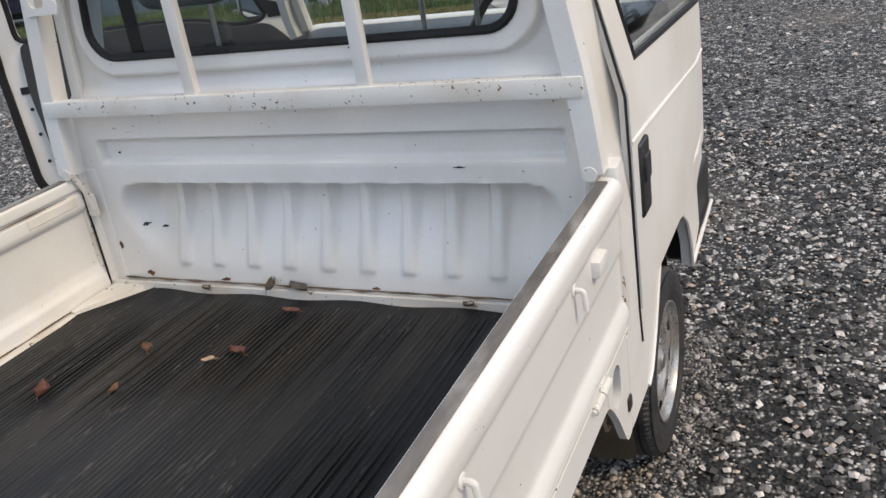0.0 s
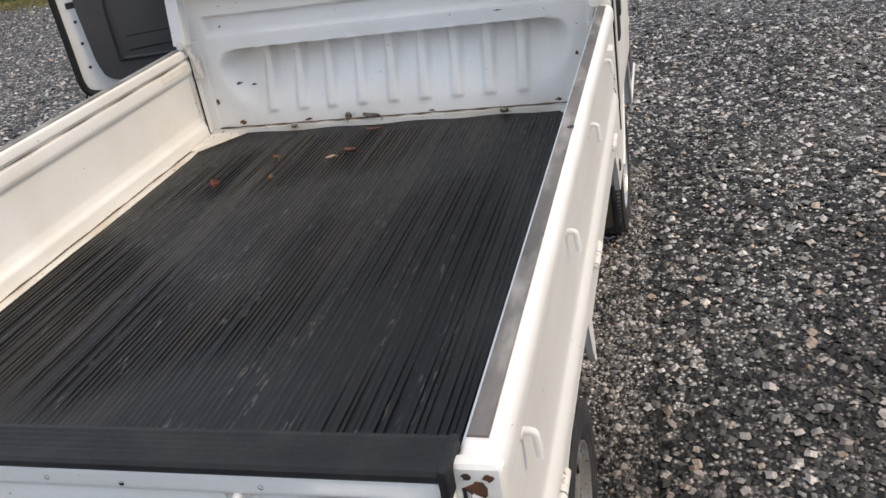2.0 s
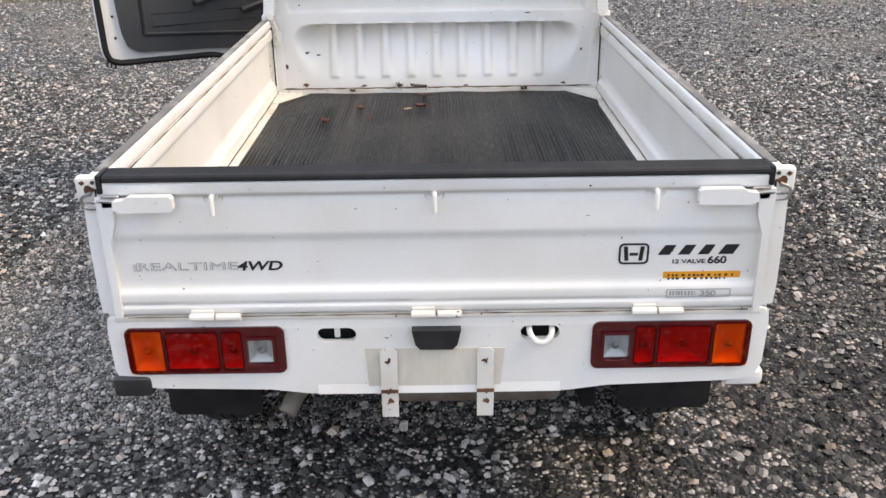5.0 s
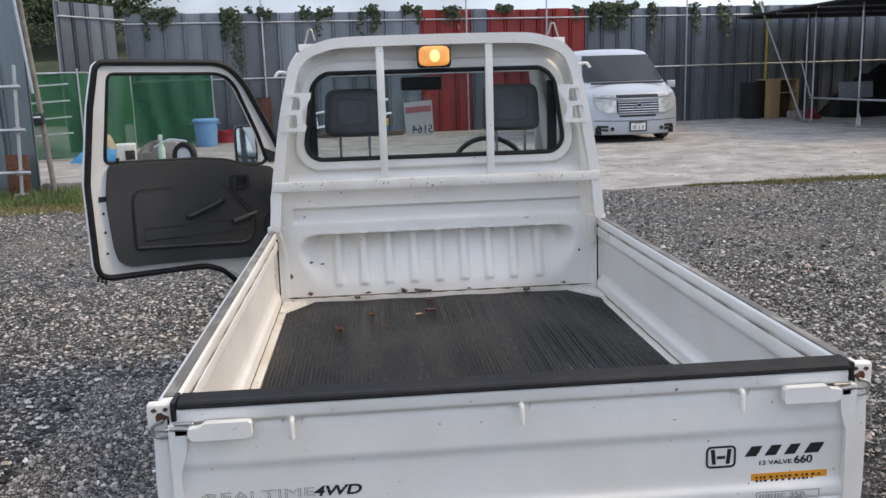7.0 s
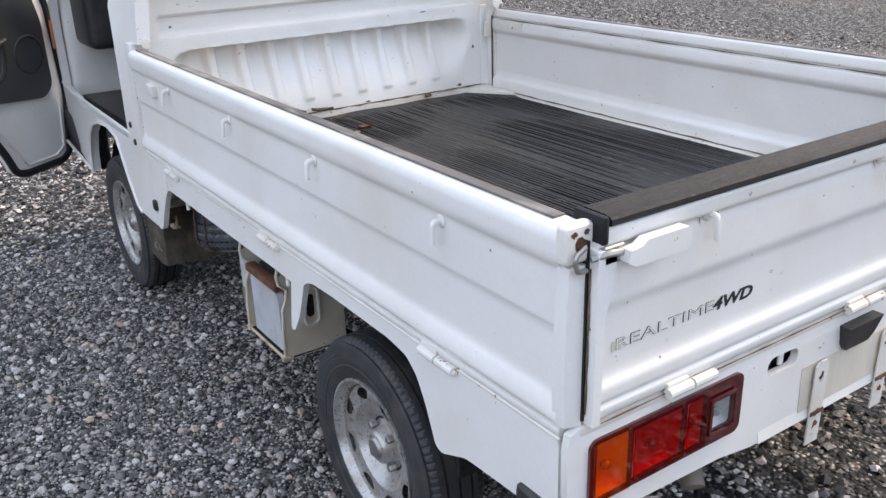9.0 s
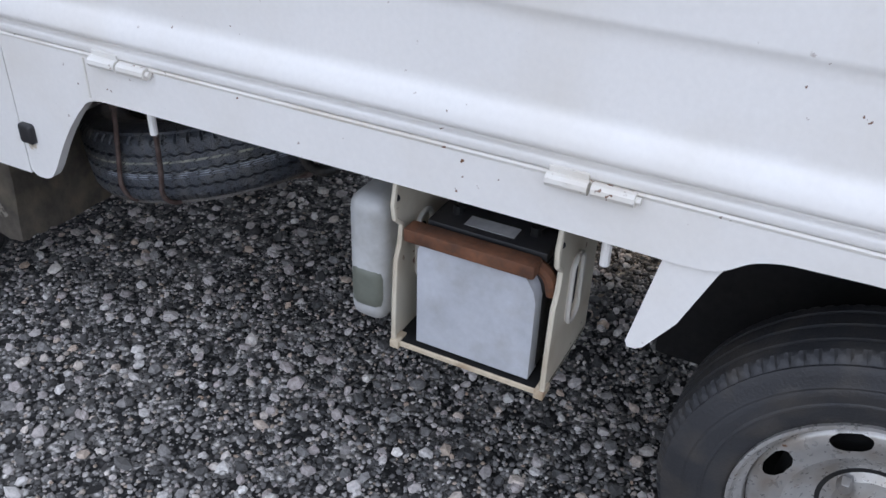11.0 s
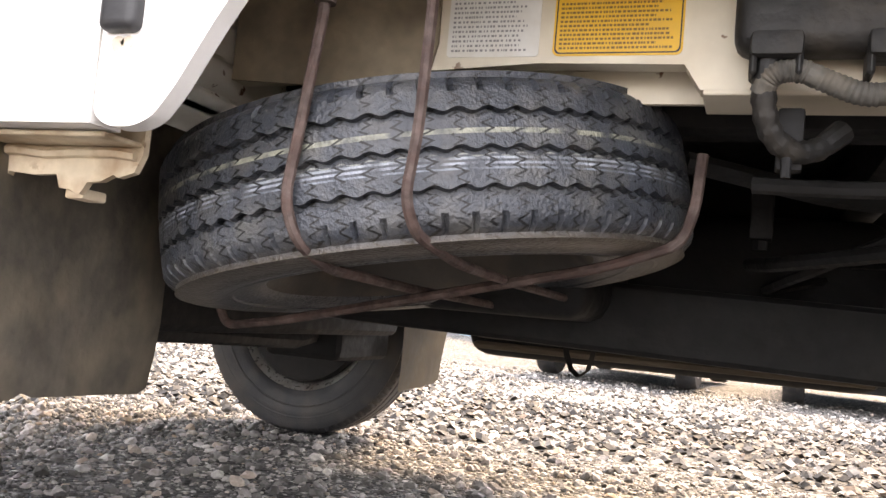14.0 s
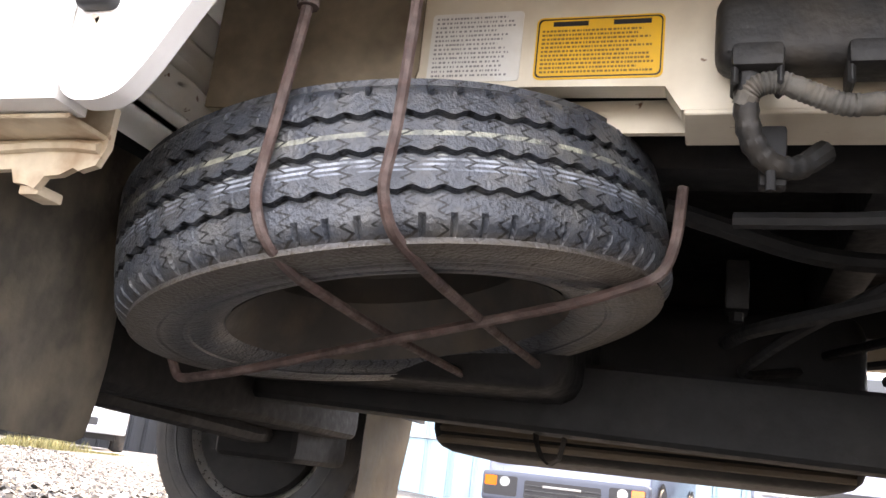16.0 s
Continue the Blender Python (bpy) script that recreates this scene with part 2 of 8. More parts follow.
def tube(points, r, n=8, closed=False, caps=True):
    """A round bar along points; r may be a number or one for each point."""
    pts = [Vector(p) for p in points]
    rs = r if isinstance(r, (list, tuple)) else [r] * len(pts)
    bm, rings, up = bmesh.new(), [], None
    for i, p in enumerate(pts):
        a = pts[i - 1] if (i or closed) else p
        b = pts[(i + 1) % len(pts)] if (i < len(pts) - 1 or closed) else p
        d = (b - a).normalized()
        if up is None:
            up = d.orthogonal().normalized()
        up = (up - d * up.dot(d)).normalized()
        s = d.cross(up)
        rings.append([bm.verts.new(p + (up * math.cos(k * 2 * math.pi / n) + s * math.sin(k * 2 * math.pi / n)) * rs[i]) for k in range(n)])
    m = len(rings)
    for i in range(m if closed else m - 1):
        a, b = rings[i], rings[(i + 1) % m]
        for k in range(n):
            bm.faces.new((a[k], a[(k + 1) % n], b[(k + 1) % n], b[k]))
    if caps and not closed:
        bm.faces.new(rings[0]), bm.faces.new(rings[-1])
    return bm


def bend(points, radius, steps=5):
    """A polyline with rounded corners."""
    pts, out = [Vector(p) for p in points], [Vector(points[0])]
    for a, b, c in zip(pts, pts[1:], pts[2:]):
        d1, d2 = (a - b), (c - b)
        k = min(radius, d1.length * 0.45, d2.length * 0.45)
        p, q = b + d1.normalized() * k, b + d2.normalized() * k
        for i in range(steps + 1):
            t = i / steps
            out.append(p * (1 - t) ** 2 + b * 2 * t * (1 - t) + q * t * t)
    return out + [pts[-1]]


def plate(outline, holes, put, depth, bevel=0.0, segments=2):
    """A flat sheet of that outline with holes, from put(a, b, 0) to put(a, b, depth)."""
    bm = bmesh.new()
    for loop in (outline, *holes):
        vs = [bm.verts.new((a, b, 0)) for a, b in loop]
        for i in range(len(vs)):
            bm.edges.new((vs[i - 1], vs[i]))
    bmesh.ops.triangle_fill(bm, use_beauty=True, use_dissolve=False, edges=bm.edges[:], normal=(0, 0, 1))
    if depth:
        rim = [e for e in bm.edges if e.is_boundary]
        base = {v: v for v in bm.verts}
        ret = bmesh.ops.extrude_face_region(bm, geom=bm.faces[:], use_keep_orig=True)
        for g in ret["geom"]:
            if isinstance(g, bmesh.types.BMVert):
                g.co.z = 1.0
    if bevel:
        es = [e for e in bm.edges if len(e.link_faces) == 2 and e.calc_face_angle() > 1.2]
        for v in bm.verts:
            v.co.z *= abs(depth)
        bmesh.ops.bevel(bm, geom=es, offset=bevel, segments=segments, profile=0.6, affect="EDGES", clamp_overlap=True)
        for v in bm.verts:
            v.co.z /= abs(depth)
    for v in bm.verts:
        v.co = Vector(put(v.co.x, v.co.y, v.co.z * depth))
    return bm


def extrude(profile, put, a, b, steps=1):
    """A closed profile of (p, q) carried from a to b."""
    bm, rings = bmesh.new(), []
    for i in range(steps + 1):
        s = a + (b - a) * i / steps
        rings.append([bm.verts.new(put(p, q, s)) for p, q in profile])
    n = len(profile)
    for r, t in zip(rings, rings[1:]):
        for k in range(n):
            bm.faces.new((r[k], r[(k + 1) % n], t[(k + 1) % n], t[k]))
    bm.faces.new(rings[0]), bm.faces.new(rings[-1])
    return bm


def lathe(profile, n, put=lambda r, h, a: (h, r * math.cos(a), r * math.sin(a)), skip=None):
    bm = bmesh.new()
    rings = [[bm.verts.new(put(r, h, 2 * math.pi * k / n)) for k in range(n)] for r, h in profile]
    for i in range(len(rings) - 1):
        for k in range(n):
            if not (skip and skip(i, k)):
                bm.faces.new((rings[i][k], rings[i][(k + 1) % n], rings[i + 1][(k + 1) % n], rings[i + 1][k]))
    return bm


def rrect(a0, a1, b0, b1, r, n=5):
    out = []
    for ca, cb, s in ((a1 - r, b1 - r, 0), (a0 + r, b1 - r, 90), (a0 + r, b0 + r, 180), (a1 - r, b0 + r, 270)):
        out += [(ca + r * math.cos(radians(s + 90 * i / n)), cb + r * math.sin(radians(s + 90 * i / n))) for i in range(n + 1)]
    return out


def moved(bm, m):
    bm.transform(m)
    return bm


def bars(x0, x1, z0, z1, rows, put, thick=0.0006, gap=0.45, seed=1, word=(0.02, 0.06), sep=(0.006, 0.02)):
    """Lines of small print that cannot be read, as plain bars."""
    rnd, bm = random.Random(seed), bmesh.new()
    h = (z1 - z0) / rows
    for i in range(rows):
        x = x0
        end = x1 - rnd.random() * 0.25 * (x1 - x0)
        while x < end:
            w = min(rnd.uniform(*word) * (x1 - x0) * 3, end - x)
            za = z1 - (i + 1) * h + h * gap / 2
            vs = [bm.verts.new(put(a, b, thick)) for a, b in ((x, za), (x + w, za), (x + w, za + h * (1 - gap)), (x, za + h * (1 - gap)))]
            bm.faces.new(vs)
            x += w + rnd.uniform(*sep) * (x1 - x0) * 3
    return bm


def letters(name, body, size, m, mat, parent, width=1.0, shear=0.0, bold=0.0):
    cu = bpy.data.curves.new(name, "FONT")
    cu.body, cu.size, cu.extrude, cu.shear, cu.offset = body, size, 0.0004, shear, bold
    tmp = bpy.data.objects.new("tmp", cu)
    me = bpy.data.meshes.new_from_object(tmp)
    bpy.data.objects.remove(tmp)
    me.transform(m @ Matrix.Diagonal((width, 1, 1, 1)))
    me.materials.clear()
    me.materials.append(mat)
    ob = new(name, me)
    ob.parent = parent
    return ob


def soften(profile, r, steps=3):
    """A closed profile with its corners rounded."""
    out, n = [], len(profile)
    for i in range(n):
        a, b, c = (Vector((*profile[(i + k) % n], 0)) for k in (-1, 0, 1))
        k = min(r, (a - b).length * 0.42, (c - b).length * 0.42)
        p, q = b + (a - b).normalized() * k, b + (c - b).normalized() * k
        for j in range(steps + 1):
            u = j / steps
            m = p * (1 - u) ** 2 + b * 2 * u * (1 - u) + q * u * u
            out.append((m.x, m.y))
    return out


def smooth01(t):
    t = max(0.0, min(1.0, t))
    return t * t * (3 - 2 * t)

# ---- the truck: y = 0 near the tailgate, +y ahead, x to its right ----
truck = thing("pickup_truck", "white flatbed pickup truck with dirt and rust specks, parked on gravel", "truck")


def sided(s):
    """A mapping that mirrors x for the left side (s = -1)."""
    return lambda x, y, z: (s * x, y, z)


# -- bed floor
bed = part("bed_floor", rbox(-0.672, 0.672, -0.03, 1.90, 0.604, 0.630, 0.004), WORN, truck, "off-white painted steel bed floor with rusty rim")
part("floor_rim", extrude([(-0.012, 0.628), (0.012, 0.628), (0.010, 0.640), (0.002, 0.650), (-0.012, 0.652)], lambda p, q, s: (s, 1.888 + p, q), -0.655, 0.655, 40), WORN, bed, "dirty raised rim with rust")
for s in (-1, 1):
    corner = [(0.648, 1.88), (0.648, 1.72), (0.632, 1.715), (0.56, 1.866), (0.55, 1.88)]
    part("corner_gusset", plate([(s * a, b) for a, b in corner], [], lambda a, b, d: (a, b, 0.629 + d), 0.016, 0.003), WORN, bed)
    part("floor_edge", rbox(min(s * 0.624, s * 0.656), max(s * 0.624, s * 0.656), 0.0, 1.76, 0.629, 0.637, 0.003), WORN, bed)

# -- side gates
GATE = [(0.691, 0.620), (0.692, 0.634), (0.684, 0.637), (0.684, 0.642), (0.696, 0.645), (0.699, 0.652), (0.697, 0.664), (0.692, 0.676), (0.687, 0.685), (0.6855, 0.694), (0.6855, 0.776), (0.687, 0.785), (0.690, 0.793), (0.690, 0.868), (0.691, 0.877),
        (0.698, 0.887), (0.700, 0.898), (0.700, 0.920), (0.695, 0.931), (0.684, 0.938), (0.660, 0.939), (0.654, 0.934), (0.653, 0.909), (0.664, 0.906), (0.664, 0.901), (0.654, 0.898), (0.654, 0.866), (0.659, 0.856),
        (0.673, 0.846), (0.674, 0.706), (0.667, 0.686), (0.655, 0.676), (0.653, 0.640), (0.660, 0.620)]


def hook_bar(x, y, z, dx, dy):
    """A rope hook: a round foot and a short bar that bends down, standing out along (dx, dy)."""
    foot = moved(lathe([(0.0, 0.0025), (0.009, 0.002), (0.0115, 0.0)], 14), pose(0, 0, 0, 0, 0, -90))
    bar = tube(bend([(0, 0, 0), (0, -0.015, 0), (0, -0.018, -0.034), (0, -0.017, -0.037)], 0.010), [0.005] * 12 + [0.0052, 0.003], 10)
    b = join(foot, bar)
    ang = math.atan2(dx, -dy)
    return moved(b, pose(x, y, z, 0, 0, math.degrees(ang)))


def hinge(s, y, z=0.613):
    a = tube([(s * 0.695, y - 0.05, z), (s * 0.695, y - 0.002, z)], 0.0085, 10)
    b = tube([(s * 0.695, y + 0.002, z), (s * 0.695, y + 0.05, z)], 0.0085, 10)
    return join(a, b, rbox(min(s * 0.685, s * 0.694), max(s * 0.685, s * 0.694), y + 0.003, y + 0.049, z, z + 0.016, 0.001, 1), tube([(s * 0.695, y - 0.056, z), (s * 0.695, y - 0.05, z)], 0.0045, 8))


for s, side in ((-1, "left"), (1, "right")):
    m = sided(s)
    gate = part("side_gate", extrude(soften(GATE, 0.006), lambda p, q, t: m(p, t, q), -0.030, 1.868, 30), PAINT, truck, "white fold-down side gate with rounded top rail", 38)
    part("rail_strip", extrude([(0.659, 0.9385), (0.682, 0.9385), (0.681, 0.9415), (0.661, 0.9415)], lambda p, q, t: m(p, t, q), 0.0, 1.84, 60), material("worn_rail_strip", (0.14, 0.125, 0.11), 0.6, 0, 0.4, 12, 120, 0.2, (0.5, 0.47, 0.42), 0.5, None, 0, 0, (1, 0.3, 1)), gate, "worn grey-brown rubber strip")
    cap = rbox(min(s * 0.652, s * 0.704), max(s * 0.652, s * 0.704), -0.048, -0.026, 0.888, 0.944, 0.010, 3)
    part("rail_end_cap", cap, WORN, gate, "chipped rail end with rust and bare metal")
    part("end_post", extrude([(0.664, 0.640), (0.696, 0.646), (0.698, 0.690), (0.697, 0.800), (0.695, 0.850), (0.694, 0.885), (0.664, 0.885)], lambda p, q, t: m(p, t, q), -0.046, -0.022), PAINT, gate)
    if s > 0:
        part("rail_chip", plate([(0.6785 + 0.006 * math.cos(w * 0.785) * (1 + 0.3 * math.sin(w * 2.1)), 0.866 + 0.010 * math.sin(w * 0.785)) for w in range(8)], [], lambda p, q, d: (p, q, 0.9412 + d), 0.0008), INK, gate, "black torn chip in the rail")
    for cx, cz, k, mt in ((0.678, 0.916, 0.013, RUSTY), (0.690, 0.931, 0.006, RUSTY), (0.668, 0.932, 0.005, RUSTROD)):
        rag = random.Random(int(cx * 1000))
        shape = [(s * (cx + k * 1.3 * rag.uniform(0.45, 1.0) * math.cos(w * 0.571)), cz + k * rag.uniform(0.4, 1.0) * math.sin(w * 0.571)) for w in range(11)]
        part("rust_chip", plate(shape, [], lambda p, q, d: (p, -0.0484 - d, q), 0.0006), mt, gate)
    for y in ((0.10, 0.59, 1.08, 1.553) if s > 0 else (0.25, 0.684, 1.118, 1.552)):
        part("rope_hook", hook_bar(s * 0.691, y, 0.866, s, 0), PAINT, gate)
    for y in ((0.27, 0.985, 1.64) if s > 0 else (0.27, 0.952, 1.624)):
        part("hinge", hinge(s, y), CHIPPED, gate, "white barrel hinge with worn paint")
    part("seal_end", rbox(min(s * 0.66, s * 0.692), max(s * 0.66, s * 0.692), 1.868, 1.882, 0.64, 0.93, 0.003), WORN, gate)
    part("stop_block", rbox(min(s * 0.684, s * 0.706), max(s * 0.684, s * 0.706), 1.66, 1.72, 0.832, 0.864, 0.006), PAINT, gate)
    for y in (0.62, 0.70, 1.70, 1.78):
        part("rivet", moved(lathe([(0.0, 0.0025), (0.004, 0.002), (0.0055, 0)], 8), pose(s * 0.6575, y, 0.885, 0, 0, 0 if s < 0 else 180)), WORN, gate)
    part("latch_plate", rbox(min(s * 0.652, s * 0.658), max(s * 0.652, s * 0.658), 1.69, 1.845, 0.872, 0.896, 0.002, 1), WORN, gate)
    # drop link and bracket at the front corner
    link = tube(bend([(s * 0.650, 1.845, 0.955), (s * 0.647, 1.852, 0.945), (s * 0.636, 1.868, 0.905), (s * 0.634, 1.872, 0.855)], 0.02), 0.008, 6)
    part("corner_link", join(link, moved(lathe([(0, 0.006), (0.014, 0.006), (0.016, 0)], 12), pose(s * 0.650, 1.842, 0.955, 0, 0, -90)), rbox(min(s * 0.622, s * 0.652), max(s * 0.622, s * 0.652), 1.868, 1.880, 0.835, 0.895, 0.003, 1)), WORN, gate, "dirty pressed steel drop link")
    part("corner_post", rbox(min(s * 0.652, s * 0.691), max(s * 0.652, s * 0.691), 1.8745, 1.910, 0.60, 0.955, 0.006), PAINT, truck, "white body corner behind the gate")
    part("corner_rubber", tube([(s * 0.656, 1.872, 0.645), (s * 0.655, 1.872, 0.80), (s * 0.656, 1.872, 0.92)], 0.0025, 6), RUBBER, gate)
    # sill under the gate
    sill = [(-0.030, 0.616), (-0.030, 0.47), (0.20, 0.455), (0.27, 0.425), (0.29, 0.430), (0.318, 0.500), (0.345, 0.548), (0.378, 0.574), (0.44, 0.583), (0.66, 0.585), (0.745, 0.582), (0.775, 0.574), (0.802, 0.553), (0.83, 0.548), (0.96, 0.550), (1.40, 0.550), (1.66, 0.550), (1.685, 0.549),
            (1.705, 0.543), (1.730, 0.518), (1.755, 0.487), (1.778, 0.453), (1.804, 0.408), (1.818, 0.390), (1.832, 0.384), (1.852, 0.384), (1.8635, 0.392), (1.8635, 0.616)]
    sill = soften(sill, 0.012, 3)
    holes = [] if s < 0 else [[(y, z) for y, z in rrect(1.735, 1.795, 0.505, 0.595, 0.029)]]
    part("sill_panel", plate(sill, holes, lambda a, b, d: m(0.690 - d, a, b), 0.016, 0.0075, 4), PAINT, truck, "white lower side panel")
    for k, (cy, cz, hh) in enumerate(((1.850, 0.437, 0.006), (1.842, 0.439, 0.004))):
        part("rust_stain", plate([(cy + 0.005 * math.cos(w * 0.7) * (1 + 0.4 * math.sin(w * 2.3 + k)), cz + hh * math.sin(w * 0.7)) for w in range(9)], [], lambda a, b, d: m(0.6904 - d, a, b), 0.0008), material("tan_rust_wash", (0.66, 0.58, 0.46), 0.6, 0, 0.2, 60, 300, 0.05), truck)
    part("sill_lip", tube([m(0.688, y, 0.617) for y in (-0.03, 0.6, 1.2, 1.90)], 0.0035, 6), WORN, truck)
    part("sill_seam", tube([m(0.691, 1.695, z) for z in (0.612, 0.58, 0.552)], 0.0018, 5), WORN, truck)
    part("rubber_bump", moved(rbox(-0.010, 0.005, -0.0145, 0.0145, -0.0165, 0.0165, 0.0072, 4), pose(s * 0.690, 1.847, 0.461)), PLASTIC, truck, "black rounded rubber plug")
    for y in (0.932, 1.610):
        part("rope_peg", tube([m(0.664, y, 0.575), m(0.664, y, 0.505)], 0.0062, 10), PAINT, truck)
    fin = [(0.862, 0.560), (0.797, 0.560), (0.805, 0.545), (0.836, 0.470), (0.868, 0.424), (0.876, 0.419), (0.886, 0.418), (0.889, 0.426)]
    part("arch_fin", plate(fin, [], lambda a, b, d: m(0.686 - d, a, b), 0.014, 0.004), PAINT, truck, "white tapered wheel arch end")
    # lower bracket below the body corner
    ragged = [(1.866, 0.405), (2.03, 0.405), (2.03, 0.352), (1.991, 0.351), (1.986, 0.361), (1.962, 0.359), (1.941, 0.360), (1.937, 0.350), (1.927, 0.349), (1.918, 0.346), (1.912, 0.355), (1.900, 0.356), (1.890, 0.361), (1.885, 0.359), (1.872, 0.363), (1.866, 0.376)]
    foot = part("corner_bracket", plate(ragged, [], lambda a, b, d: m(0.634 - d, a, b), 0.006, 0.002), STAINED, truck, "cream ragged lower bracket, rust-stained")
    part("bracket_fold", tube([m(0.636, y, 0.376 + 0.0015 * math.sin(y * 80)) for y in (1.870, 1.89, 1.92, 1.95, 1.98, 2.02)], 0.0042, 6), STAINED, foot)
    part("bracket_flange", rbox(min(s * 0.632, s * 0.672), max(s * 0.632, s * 0.672), 1.868, 2.025, 0.381, 0.3845, 0.001, 1), STAINED, foot)
    part("bracket_tab", rbox(min(s * 0.605, s * 0.63), max(s * 0.605, s * 0.63), 1.918, 1.935, 0.343, 0.351, 0.002), STAINED, truck)
    pan = bmesh.new()
    ribs = lambda u, z: sum(0.010 * math.exp(-((z - z0 - 0.012 * math.sin(3.0 * u)) / 0.0045) ** 2) for z0 in (0.446, 0.478, 0.512, 0.545)) * smooth01(u / 0.15) * smooth01((0.95 - u) / 0.15)
    gp = [[pan.verts.new(m(0.672 - 0.272 * u, 1.897 + ribs(u, 0.63 - 0.212 * v) + 0.020 * smooth01((v - 0.93) / 0.07), 0.63 - 0.212 * v)) for u in [i / 24 for i in range(25)]] for v in [j / 70 for j in range(71)]]
    for r0, r1 in zip(gp, gp[1:]):
        for i in range(24):
            pan.faces.new((r0[i], r0[i + 1], r1[i + 1], r1[i]))
    bmesh.ops.solidify(pan, geom=pan.faces[:], thickness=0.004)
    part("inner_panel", pan, WORN, truck, "dusty white inner body panel with pressed creases")
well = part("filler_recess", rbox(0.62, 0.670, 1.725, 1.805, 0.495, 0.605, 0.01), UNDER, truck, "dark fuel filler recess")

# -- tailgate
TG = [(-0.034, 0.640), (-0.058, 0.644), (-0.060, 0.662), (-0.054, 0.667), (-0.060, 0.674), (-0.060, 0.694), (-0.052, 0.704), (-0.050, 0.716), (-0.050, 0.806), (-0.056, 0.822), (-0.053, 0.888), (-0.048, 0.903),
      (-0.061, 0.908), (-0.062, 0.931), (-0.056, 0.936), (-0.022, 0.936), (-0.018, 0.926), (-0.018, 0.70), (-0.022, 0.66)]
tail = part("tailgate", extrude(soften(TG, 0.007), lambda p, q, t: (t, p, q), -0.655, 0.655, 24), PAINT, truck, "white pressed-steel tailgate with hooks and hinges", 45)
ridged = [(-0.060, 0.937), (-0.064, 0.936), (-0.067, 0.940), (-0.066, 0.9455), (-0.062, 0.949)] + [(-0.056 + 0.0042 * i, 0.9500 + (0.0016 if i % 2 else 0.0)) for i in range(11)] + [(-0.010, 0.949), (-0.008, 0.944), (-0.008, 0.930), (-0.013, 0.930), (-0.015, 0.9355)]
part("rubber_pad", extrude(ridged, lambda p, q, t: (t, p, q), -0.642, 0.652, 30), RUBBER, tail, "black ribbed rubber edge guard", 20)
for s in (-1, 1):
    part("pad_end", rbox(min(s * 0.645, s * 0.656), max(s * 0.645, s * 0.656), -0.067, -0.008, 0.912, 0.952, 0.006), RUBBER, tail)
    # handle: a long plate that narrows to the latch
    hz = 0.896
    grip = plate([(s * a, b) for a, b in ((0.512, hz - 0.015), (0.508, hz - 0.010), (0.508, hz + 0.012), (0.514, hz + 0.017), (0.592, hz + 0.017), (0.602, hz + 0.010), (0.622, hz + 0.008), (0.625, hz - 0.008), (0.612, hz - 0.016))], [], lambda a, b, d: (a, -0.084 + d, b), 0.018, 0.005)
    latch = part("latch_handle", grip, PAINT, tail, "white pressed latch handle")
    part("latch_rod", join(tube(bend([(s * 0.60, -0.068, hz), (s * 0.645, -0.068, hz + 0.006), (s * 0.668, -0.058, hz)], 0.01), 0.005, 8), rbox(min(s * 0.615, s * 0.652), max(s * 0.615, s * 0.652), -0.066, -0.056, hz - 0.012, hz + 0.014, 0.002, 1)), STEEL, latch, "bare steel latch")
    part("catch_loop", tube(bend([(s * 0.668, -0.05, hz - 0.018), (s * 0.690, -0.056, hz - 0.014), (s * 0.694, -0.056, hz + 0.008), (s * 0.672, -0.052, hz + 0.016)], 0.008), 0.0035, 6), STEEL, tail)
    col = [(s * a, b) for a, b in ((0.655, 0.906), (0.628, 0.906), (0.632, 0.852), (0.645, 0.812), (0.648, 0.644), (0.662, 0.644), (0.662, 0.906))]
    part("end_column", plate(col, [], lambda a, b, d: (a, -0.066 + d, b), 0.03, 0.005), PAINT, tail)
    part("gap_seal", rbox(min(s * 0.6625, s * 0.666), max(s * 0.6625, s * 0.666), -0.05, -0.028, 0.648, 0.918, 0), RUBBER, tail)
for x in (-0.436, -0.003, 0.430):
    part("rope_hook", hook_bar(x, -0.052, 0.905, 0, -1), PAINT, tail)
    part("rope_hook_foot", moved(lathe([(0.0, 0.003), (0.018, 0.003), (0.020, 0.0)], 14), pose(x, -0.053, 0.902, 0, 0, 90)), WORN, tail)
for x in (-0.458, -0.003, 0.452):
    h = join(tube([(x - 0.052, -0.066, 0.642), (x - 0.002, -0.066, 0.642)], 0.0085, 10), tube([(x + 0.002, -0.066, 0.642), (x + 0.052, -0.066, 0.642)], 0.0085, 10), rbox(x - 0.05, x - 0.004, -0.065, -0.058, 0.642, 0.656, 0.001, 1))
    part("hinge", h, WORN, tail, "white barrel hinge with worn paint")
for x, z in ((-0.10, 0.919), (0.21, 0.921), (-0.36, 0.92), (0.30, 0.917), (-0.27, 0.77), (0.46, 0.92)):
    part("plug_hole", moved(lathe([(0, 0.0008), (0.0028, 0.0008), (0.003, 0)], 8), pose(x, -0.0622 if z > 0.88 else -0.0505, z, 0, 0, 90)), INK, tail)
on_tail = lambda a, b, d: (a, -0.0503 - d, b)
upright = lambda x, z: Matrix.Translation((x, -0.0507, z)) @ pose(0, 0, 0, 90, 0, 0)
letters("lettering", "REALTIME", 0.0245, upright(-0.612, 0.7425), material("grey_outline_ink", (0.022, 0.022, 0.024), 0.5, 0, 0.2, 40, 200, 0.0), tail, 1.95, 0, 0.0)
letters("lettering_fill", "REALTIME", 0.0245, Matrix.Translation((-0.612, -0.0512, 0.7425)) @ pose(0, 0, 0, 90, 0, 0), PAINT, tail, 1.95, 0, -0.00055)
